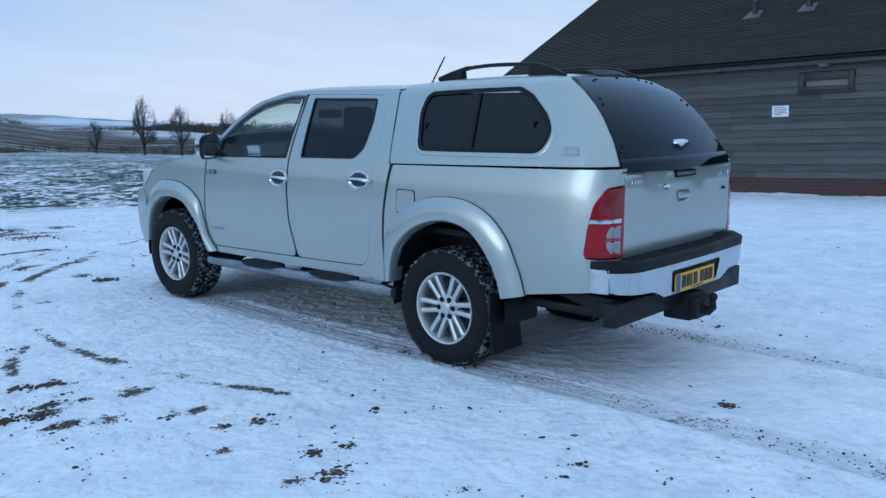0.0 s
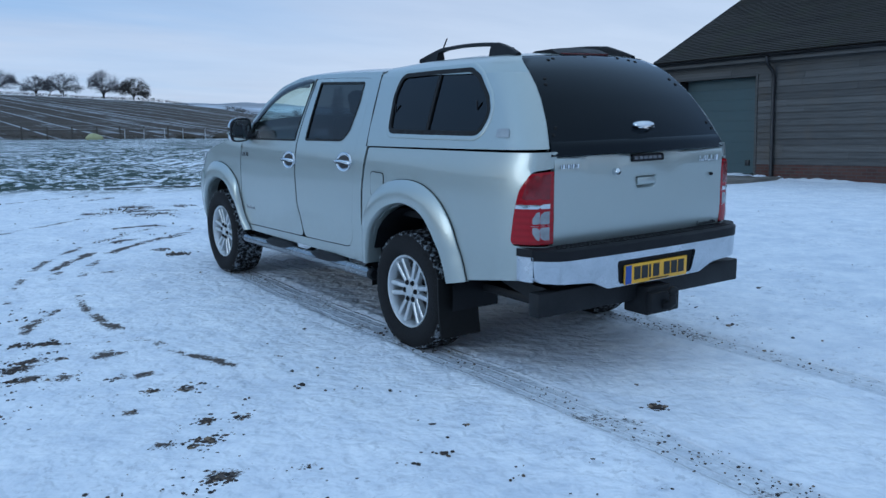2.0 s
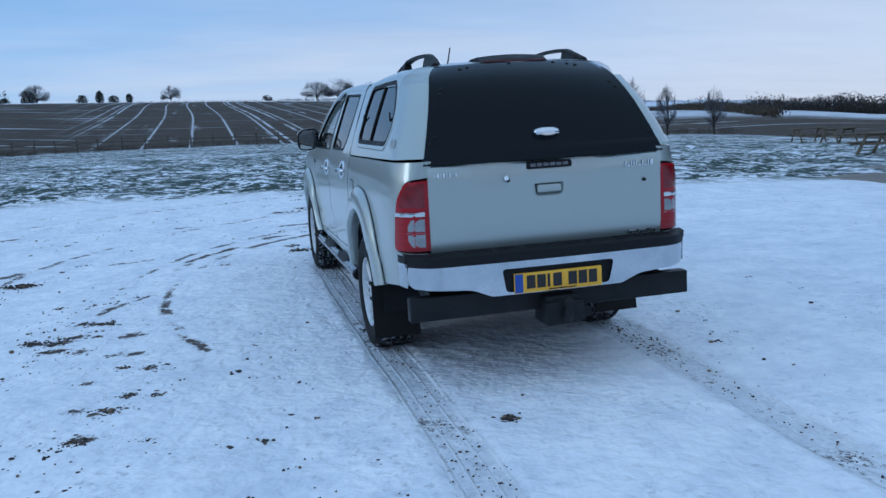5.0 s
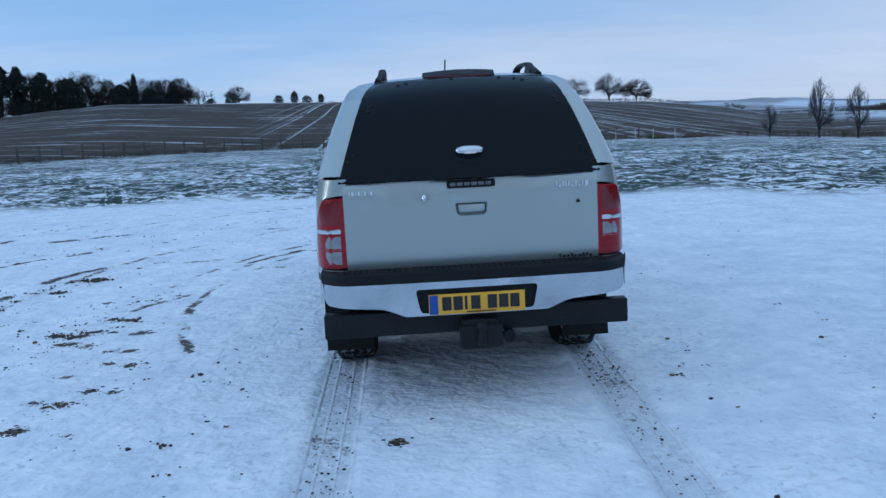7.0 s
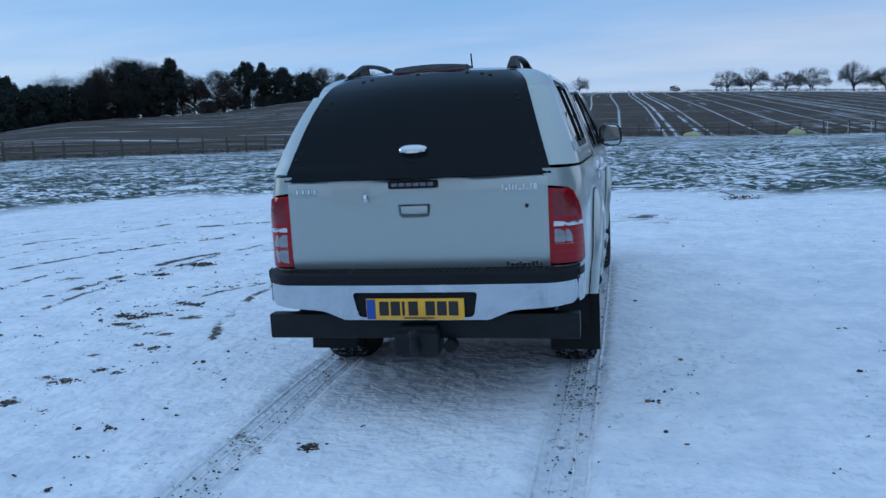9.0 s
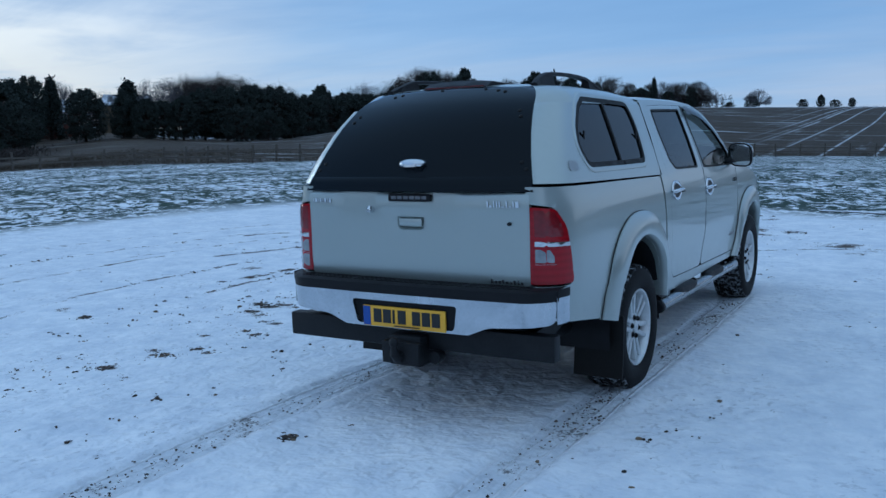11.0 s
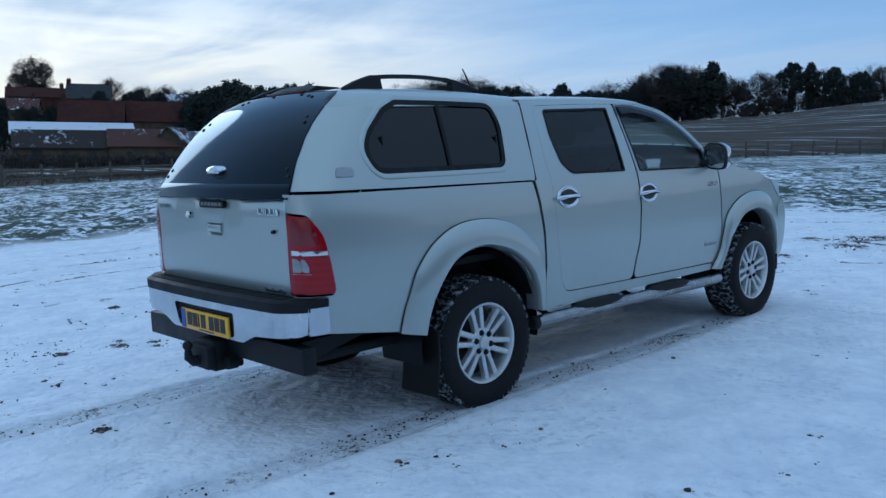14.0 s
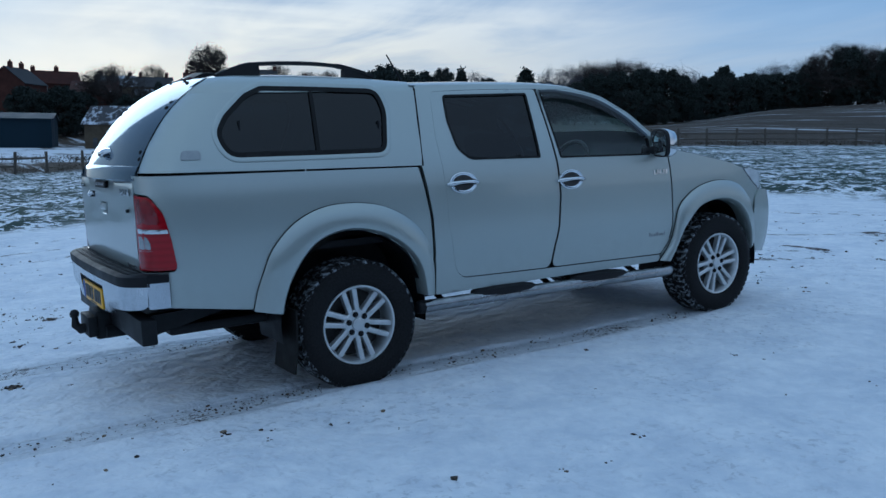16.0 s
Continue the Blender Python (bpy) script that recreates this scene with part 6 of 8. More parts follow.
def brick_material():
    m = Nodes("red_brick")
    b = m.n.new("ShaderNodeTexBrick")
    for key, v in (("Scale", 1.0), ("Mortar Size", 0.010), ("Brick Width", 0.225), ("Row Height", 0.075)):
        b.inputs[key].default_value = v
    b.inputs["Color1"].default_value, b.inputs["Color2"].default_value, b.inputs["Mortar"].default_value = (0.085, 0.032, 0.024, 1), (0.055, 0.024, 0.019, 1), (0.065, 0.055, 0.05, 1)
    sw = m.n.new("ShaderNodeSeparateXYZ")
    m.l.new(m.world(), sw.inputs[0])
    cb = m.n.new("ShaderNodeCombineXYZ")
    m.l.new(m.math("ADD", sw.outputs[1], sw.outputs[0]), cb.inputs[0])
    m.l.new(sw.outputs[2], cb.inputs[1])
    m.l.new(cb.outputs[0], b.inputs["Vector"])
    grime = m.noise(m.world(), 3.0, 5)
    return m.set(color=m.mix(m.ramp(grime, 0.4, 0.7, 0.0, 0.4), b.outputs["Color"], (0.08, 0.06, 0.05)), rough=0.9, normal=m.bump(b.outputs["Fac"], -0.4, 0.01))


WOOD, BRICK = wood_material(), brick_material()
SLATE = mottled("roof_tile", (0.040, 0.037, 0.034), (0.082, 0.075, 0.067), 3, 0.85, 0, 0.4, 30)
GUTTER = mottled("black_gutter", (0.010, 0.010, 0.012), (0.02, 0.02, 0.022), 8, 0.45)
DOOR_PAINT = mottled("slate_green_paint", (0.045, 0.075, 0.085), (0.055, 0.090, 0.10), 2, 0.5)
FRAME_DARK = mottled("dark_frame", (0.012, 0.013, 0.015), (0.022, 0.023, 0.026), 8, 0.5)
BLIND = mottled("cream_blind", (0.20, 0.19, 0.17), (0.27, 0.26, 0.235), 4, 0.7)
PAPER = mottled("notice_paper", (0.72, 0.74, 0.78), (0.80, 0.82, 0.85), 9, 0.6)
CONCRETE = mottled("wet_concrete", (0.14, 0.125, 0.105), (0.26, 0.24, 0.21), 1.6, 0.8, 0, 0.4, 30)
SNOW = mottled("settled_snow", (0.76, 0.80, 0.86), (0.85, 0.87, 0.90), 3, 0.85, 0, 0.4, 25, 0.05, 0, 0.02)
LEAD = mottled("lead_sheet", (0.05, 0.05, 0.05), (0.10, 0.10, 0.10), 6, 0.6)
LAMP_GREY = mottled("grey_plastic", (0.10, 0.10, 0.11), (0.16, 0.16, 0.17), 9, 0.5)


def build_building():
    top = thing("boarded_building", pose(0, 0, 0), "long building with weathered grey boards, brick plinth and dark tiled roof", "building")
    # inner walls with the openings left out
    def wall_piece(y0, y1, z0, z1):
        return part("wall_core", boxed(WX + 0.02, WX + 0.26, y0, y1, z0, z1), FRAME_DARK, top, smooth=False)

    DY0, DY1, DZ0, DZ1 = 8.09, 10.34, 0.26, 2.57
    VY0, VY1, VZ0, VZ1 = 2.00, 3.03, 2.375, 2.665
    wall_piece(DY1, WN, 0.05, 3.1)
    wall_piece(DY0, DY1, DZ1, 3.1)
    wall_piece(VY1, DY0, 0.05, 3.1)
    wall_piece(VY0, VY1, 0.05, VZ0)
    wall_piece(VY0, VY1, VZ1, 3.1)
    wall_piece(WS, VY0, 0.05, 3.1)
    depth = 12.0
    part("north_wall", boxed(WX + 0.26, WX + depth, WN - 0.24, WN, 0.05, 3.1), WOOD, top, smooth=False)
    part("south_wall", boxed(WX + 0.02, WX + depth, WS - 0.2, WS, 0.05, 3.1), WOOD, top, smooth=False)
    part("east_wall", boxed(WX + depth - 0.2, WX + depth, WS, WN - 0.24, 0.05, 3.1), WOOD, top, smooth=False)
    # plinth
    for y0, y1 in ((WS, DY0), (DY1 + 0.10, WN + 0.03)):
        part("brick_plinth", boxed(WX - 0.035, WX + 0.02, y0, y1, 0.0, 0.50), BRICK, top, smooth=False)
    # lapped boards, each one its own piece
    rng = random.Random(11)
    pitch = 0.150
    rows = int((3.04 - 0.50) / pitch) + 1

    def board(y0, y1, z):
        bm = bmesh.new()
        a = [bm.verts.new((WX + dx, y, z + dz)) for y in (y0, y1) for dx, dz in ((0.018, 0.0), (-0.030, 0.0), (-0.028, 0.012), (-0.004, pitch + 0.012), (0.018, pitch + 0.012))]
        for k in range(5):
            bm.faces.new((a[k], a[(k + 1) % 5], a[5 + (k + 1) % 5], a[5 + k]))
        bm.faces.new(a[:5][::-1])
        bm.faces.new(a[5:])
        part("board", bm, WOOD, top, smooth=False)

    for r in range(rows):
        z = 0.505 + r * pitch
        holes = []
        if z < DZ1 + 0.02:
            holes.append((DY0 - 0.06, DY1 + 0.06))
        if VZ0 - pitch < z < VZ1 + 0.03:
            holes.append((VY0 - 0.03, VY1 + 0.03))
        y = WS
        cuts = [WS]
        while y < WN:
            y += rng.uniform(2.2, 4.6)
            cuts.append(min(y, WN))
        for a, b in zip(cuts, cuts[1:]):
            segs = [(a, b)]
            for h0, h1 in holes:
                segs = [s for q0, q1 in segs for s in ((q0, min(q1, h0)), (max(q0, h1), q1)) if s[1] - s[0] > 0.05]
            for q0, q1 in segs:
                board(q0 + 0.002, q1 - 0.002, z)
    part("corner_board", boxed(WX - 0.045, WX + 0.10, WN - 0.10, WN + 0.02, 0.50, 3.05, 0.004), WOOD, top, smooth=False)
    # door in its recess
    for y0, y1, nm in ((DY0 - 0.06, DY0, "jamb"), (DY1, DY1 + 0.10, "jamb")):
        part(nm, boxed(WX - 0.045, WX + 0.30, y0, y1, DZ0 - 0.05, DZ1 + 0.06, 0.004), WOOD, top, smooth=False)
    part("lintel", boxed(WX - 0.045, WX + 0.30, DY0, DY1, DZ1, DZ1 + 0.06, 0.004), WOOD, top, smooth=False)
    door = part("roller_door", boxed(WX + 0.30, WX + 0.36, DY0 - 0.02, DY1 + 0.02, DZ0, DZ1 + 0.05), DOOR_PAINT, top, "closed slate-green door", smooth=False)
    for k in range(1, 9):
        z = DZ0 + k * (DZ1 - DZ0) / 9
        part("door_panel_rib", boxed(WX + 0.293, WX + 0.302, DY0, DY1, z - 0.012, z + 0.012, 0.004), DOOR_PAINT, door, smooth=False)
    part("reveal", boxed(WX + 0.10, WX + 0.30, DY1 - 0.012, DY1 - 0.002, DZ0, DZ1), FRAME_DARK, top, smooth=False)
    part("switch_box", boxed(WX - 0.09, WX - 0.03, 8.19, 8.30, 0.46, 0.60, 0.01), FRAME_DARK, top)
    # high window
    win = part("window", boxed(WX + 0.05, WX + 0.07, VY0, VY1, VZ0, VZ1), BLIND, top, "small high window with drawn blind", smooth=False)
    for q in ((VY0 - 0.05, VY0 + 0.07, VZ0 - 0.05, VZ1 + 0.05), (VY1 - 0.07, VY1 + 0.05, VZ0 - 0.05, VZ1 + 0.05)):
        part("window_frame", boxed(WX - 0.06, WX + 0.06, *q, 0.006), FRAME_DARK, win)
    for q in ((VY0 + 0.07, VY1 - 0.07, VZ0 - 0.05, VZ0 + 0.07), (VY0 + 0.07, VY1 - 0.07, VZ1 - 0.09, VZ1 + 0.05)):
        part("window_frame", boxed(WX - 0.06, WX + 0.06, *q, 0.006), FRAME_DARK, win)
    part("window_sill", boxed(WX - 0.10, WX, VY0 - 0.07, VY1 + 0.07, VZ0 - 0.08, VZ0 - 0.05, 0.004), FRAME_DARK, win)
    # roof: two slopes, laid in courses
    ridge_x = WX + depth / 2
    ridge_z = EAVE_Z + (ridge_x - EAVE_X) * PITCH
    y0, y1 = WS - 0.3, WN + 0.03
    length = math.hypot(ridge_x - EAVE_X, ridge_z - EAVE_Z)
    ux, uz = (ridge_x - EAVE_X) / length, (ridge_z - EAVE_Z) / length
    for way in (1, -1):
        bm = bmesh.new()
        n = int(length / 0.105)
        rngt = random.Random(5)
        for k in range(n):
            a0, a1 = k * length / n, (k + 1) * length / n + 0.01
            y = y0
            while y < y1:
                w = min(rngt.uniform(0.9, 1.5), y1 - y)
                lift = rngt.uniform(0.0, 0.006)
                vs = []
                for a, h in ((a0, 0.026 + lift), (a1, 0.004), (a0, 0.0)):
                    px, pz = EAVE_X + ux * a - uz * h, EAVE_Z + uz * a + ux * h
                    if way < 0:
                        px = 2 * ridge_x - px
                    vs.append([bm.verts.new((px, yy, pz)) for yy in (y, y + w)])
                bm.faces.new((vs[0][0], vs[0][1], vs[1][1], vs[1][0]))
                bm.faces.new((vs[2][0], vs[2][1], vs[0][1], vs[0][0]))
                y += w
        tagged(part("roof_slope", bm, SLATE_ISLAND, top, "dark plain tiles in courses", smooth=False), kind="stuff")
    bm = bmesh.new()
    v = [bm.verts.new(p) for p in ((EAVE_X, y0, EAVE_Z - 0.03), (ridge_x, y0, ridge_z - 0.03), (2 * ridge_x - EAVE_X, y0, EAVE_Z - 0.03), (EAVE_X, y1, EAVE_Z - 0.03), (ridge_x, y1, ridge_z - 0.03), (2 * ridge_x - EAVE_X, y1, EAVE_Z - 0.03))]
    for q in ((0, 1, 4, 3), (1, 2, 5, 4), (0, 1, 2), (3, 4, 5), (0, 2, 5, 3)):
        bm.faces.new([v[i] for i in q])
    part("roof_deck", bm, FRAME_DARK, top, smooth=False)
    bm = bmesh.new()
    for s in (0, 1):
        sgn = 1 if s == 0 else -1
        ex = EAVE_X if s == 0 else 2 * ridge_x - EAVE_X
        pts = [(ex, y1 + 0.01, EAVE_Z - 0.10), (ridge_x, y1 + 0.01, ridge_z - 0.10), (ridge_x, y1 + 0.01, ridge_z + 0.03), (ex, y1 + 0.01, EAVE_Z + 0.03)]
        lo, hi = [bm.verts.new(p) for p in pts], [bm.verts.new((p[0], p[1] + 0.03, p[2])) for p in pts]
        bm.faces.new(lo)
        bm.faces.new(hi)
        for k in range(4):
            bm.faces.new((lo[k], lo[(k + 1) % 4], hi[(k + 1) % 4], hi[k]))
    part("verge_board", bm, FRAME_DARK, top, smooth=False)
    part("ridge_tiles", boxed(ridge_x - 0.12, ridge_x + 0.12, y0, y1, ridge_z - 0.02, ridge_z + 0.07, 0.03), SLATE, top)
    part("soffit", boxed(EAVE_X + 0.03, WX - 0.04, y0, y1, 2.94, 2.96), WOOD, top, smooth=False)
    part("fascia", boxed(EAVE_X + 0.01, EAVE_X + 0.03, y0, y1, 2.88, 3.03), WOOD, top, smooth=False)
    bm = bmesh.new()
    prof = [(EAVE_X - 0.06 + 0.06 * math.cos(a), 3.02 + 0.06 * math.sin(a)) for a in (math.pi + math.pi * k / 8 for k in range(9))]
    rws = [[bm.verts.new((px, yy, pz)) for px, pz in prof] for yy in (y0, y1)]
    for k in range(8):
        bm.faces.new((rws[0][k], rws[0][k + 1], rws[1][k + 1], rws[1][k]))
    bmesh.ops.solidify(bm, geom=bm.faces[:], thickness=0.006)
    part("gutter", bm, GUTTER, top, "black half-round gutter")
    for yy, foot in ((7.58, 0.12), (10.80, 0.45)):
        bm = bmesh.new()
        tube(bm, spline([(EAVE_X - 0.06, yy, 2.98), (EAVE_X - 0.05, yy, 2.84), (EAVE_X + 0.15, yy, 2.66), (WX - 0.085, yy, 2.52), (WX - 0.085, yy, 2.30)], 5) + [Vector((WX - 0.085, yy, foot + 0.12)), Vector((WX - 0.14, yy, foot))], 0.042, 12)
        pipe = part("downpipe", bm, GUTTER, top, "black plastic downpipe")
        for z in (0.9, 1.7, 2.35):
            bm = bmesh.new()
            lathe(bm, [(-0.03, 0.046), (-0.03, 0.052), (0.03, 0.052), (0.03, 0.046)], 14, "Z")
            for v in bm.verts:
                v.co += Vector((WX - 0.085, yy, z))
            part("pipe_clip", bm, GUTTER, pipe)
    # roof vents
    for x, y in ((16.6, 4.98), (16.65, 3.70)):
        z = EAVE_Z + (x - EAVE_X) * PITCH
        bm = bmesh.new()
        lathe(bm, [(z - 0.05, 0.07), (z + 0.26, 0.07), (z + 0.27, 0.10), (z + 0.33, 0.10), (z + 0.36, 0.02)], 14, "Z")
        for v in bm.verts:
            v.co += Vector((x, y, 0))
        vent = part("roof_vent", bm, GUTTER, top, "short vent pipe with flashing")
        bm = bmesh.new()
        c = [(-0.30, -0.20), (-0.30, 0.20), (0.14, 0.16), (0.14, -0.16)]
        vs = [bm.verts.new((x + a, y + b, z + a * PITCH + 0.045)) for a, b in c]
        bm.faces.new(vs)
        r = bmesh.ops.extrude_face_region(bm, geom=bm.faces[:])
        for v in (g for g in r["geom"] if isinstance(g, bmesh.types.BMVert)):
            v.co.z -= 0.03
        part("flashing", bm, LEAD, vent, "dull lead flashing", smooth=False)
    # lamp under the eaves
    bm = bmesh.new()
    lathe(bm, [(-0.05, 0.001), (-0.05, 0.08), (-0.02, 0.125), (0.04, 0.13), (0.05, 0.10)], 18, "Z")
    for v in bm.verts:
        v.co += Vector((WX - 0.15, 2.53, 2.87))
    part("wall_lamp", bm, LAMP_GREY, top, "round grey wall lamp under the eaves")
    part("alarm_bell", boxed(WX - 0.10, WX - 0.02, 4.76, 4.88, 2.84, 2.95, 0.02), FRAME_DARK, top)
    return top


def slate_material():
    m = Nodes("plain_tiles")
    r = m.rand(True)
    at = m.world()
    moss, fine = m.noise(at, 1.4, 5), m.noise(m.world((1, 6, 1)), 3.0, 4)
    col = m.mix(m.math("ADD", m.math("MULTIPLY", r, 0.6), m.math("MULTIPLY", fine, 0.4)), (0.015, 0.014, 0.013), (0.042, 0.039, 0.034))
    return m.set(color=m.mix(m.ramp(moss, 0.5, 0.72, 0, 0.5), col, (0.035, 0.042, 0.020)), rough=0.85, normal=m.bump(fine, 0.3, 0.01))


SLATE_ISLAND = slate_material()
the_building = build_building()
notice = bm_object("paper_notice", boxed(WX - 0.036, WX - 0.031, 3.27, 3.63, 1.83, 2.07), PAPER, False)
tagged(notice, "white laminated notice pinned to the boards", "notice")
bm = bmesh.new()
for k, (w, z) in enumerate(((0.24, 2.03), (0.28, 1.99), (0.26, 1.955), (0.28, 1.92), (0.18, 1.885))):
    box(bm, WX - 0.038, WX - 0.0355, 3.59 - w, 3.59, z - 0.008, z + 0.006)
part("print_bars", bm, LAMP_GREY, notice, smooth=False)
# concrete before the door, drifted snow along the wall
slab = bm_object("concrete_apron", boxed(10.0, WX - 0.04, 7.3, 12.6, -0.2, 0.222, 0.02), CONCRETE)
tagged(slab, "damp brown concrete apron before the door", "pavement", kind="structure")


def drift(y0, y1, x0, high, seed):
    rng = random.Random(seed)
    bm = bmesh.new()
    n = max(8, int((y1 - y0) / 0.12))
    rows = []
    for k in range(n + 1):
        y = y0 + (y1 - y0) * k / n
        e = math.sin(math.pi * k / n) ** 0.4
        h = high * e * rng.uniform(0.6, 1.2)
        w = 0.28 * e * rng.uniform(0.6, 1.3)
        zb = max(ground_z(x0, y), 0.222 if 7.3 < y < 12.6 and x0 > 12.4 else -1) - 0.01
        rows.append([bm.verts.new((x0 - w, y, zb)), bm.verts.new((x0 - w * 0.6, y, zb + h * 0.55)), bm.verts.new((x0 - 0.01, y, zb + h)), bm.verts.new((x0, y, zb))])
    for a, b in zip(rows, rows[1:]):
        for j in range(4):
            bm.faces.new((a[j], a[(j + 1) % 4], b[(j + 1) % 4], b[j]))
    return tagged(bm_object("snow_drift", bm, SNOW), "thin ridge of drifted snow along the wall", "snow drift", "snow along the wall")


for k, (a, b, x, h) in enumerate(((5.4, 7.5, WX - 0.04, 0.07), (7.7, 8.1, WX - 0.05, 0.05), (2.4, 4.9, WX - 0.04, 0.06), (-0.6, 2.1, WX - 0.04, 0.05), (8.3, 10.2, WX + 0.28, 0.06))):
    drift(a, b, x, h, k)

# ---- fields, trees and village ----
BARK = mottled("winter_bark", (0.030, 0.026, 0.024), (0.060, 0.052, 0.048), 3, 0.9, 0, 0.3, 20)
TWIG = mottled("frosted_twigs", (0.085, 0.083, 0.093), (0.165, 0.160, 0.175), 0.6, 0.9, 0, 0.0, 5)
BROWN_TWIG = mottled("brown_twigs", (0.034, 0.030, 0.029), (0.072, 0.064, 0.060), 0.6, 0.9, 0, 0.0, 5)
NEEDLE = mottled("dark_evergreen", (0.028, 0.037, 0.036), (0.044, 0.055, 0.048), 0.8, 0.85, 0, 0.0, 5)
SCRUB = mottled("dead_scrub", (0.045, 0.038, 0.030), (0.10, 0.085, 0.065), 0.7, 0.9, 0, 0.0, 6)
POST_WOOD = mottled("old_fence_wood", (0.055, 0.048, 0.040), (0.11, 0.098, 0.082), 2.0, 0.9, 0, 0.3, 30)
TABLE_WOOD = mottled("pale_table_wood", (0.10, 0.082, 0.058), (0.17, 0.145, 0.105), 2.5, 0.85, 0, 0.3, 30)


def raw_object(name, verts, faces, material, smooth=False):
    me = bpy.data.meshes.new(name)
    me.from_pydata(verts, [], faces)
    me.materials.append(material)
    if smooth:
        me.polygons.foreach_set("use_smooth", [True] * len(me.polygons))
    return new(name, me)


class Twigs:
    """Gathers thin tapering sticks into plain vertex lists."""

    def __init__(self):
        self.v, self.f = [], []

    def stick(self, a, b, ra, rb, n=3):
        way = (b - a).normalized()
        s = way.orthogonal().normalized()
        u = way.cross(s)
        k = len(self.v)
        for p, r in ((a, ra), (b, rb)):
            for i in range(n):
                q = math.tau * i / n
                self.v.append(tuple(p + (s * math.cos(q) + u * math.sin(q)) * r))
        for i in range(n):
            j = (i + 1) % n
            self.f.append((k + i, k + j, k + n + j, k + n + i))

    def blade(self, a, b, w):
        way = b - a
        s = way.cross(Vector((random.random() - 0.5, random.random() - 0.5, random.random() - 0.5))).normalized() * w
        k = len(self.v)
        self.v += [tuple(a - s), tuple(a + s), tuple(b)]
        self.f.append((k, k + 1, k + 2))


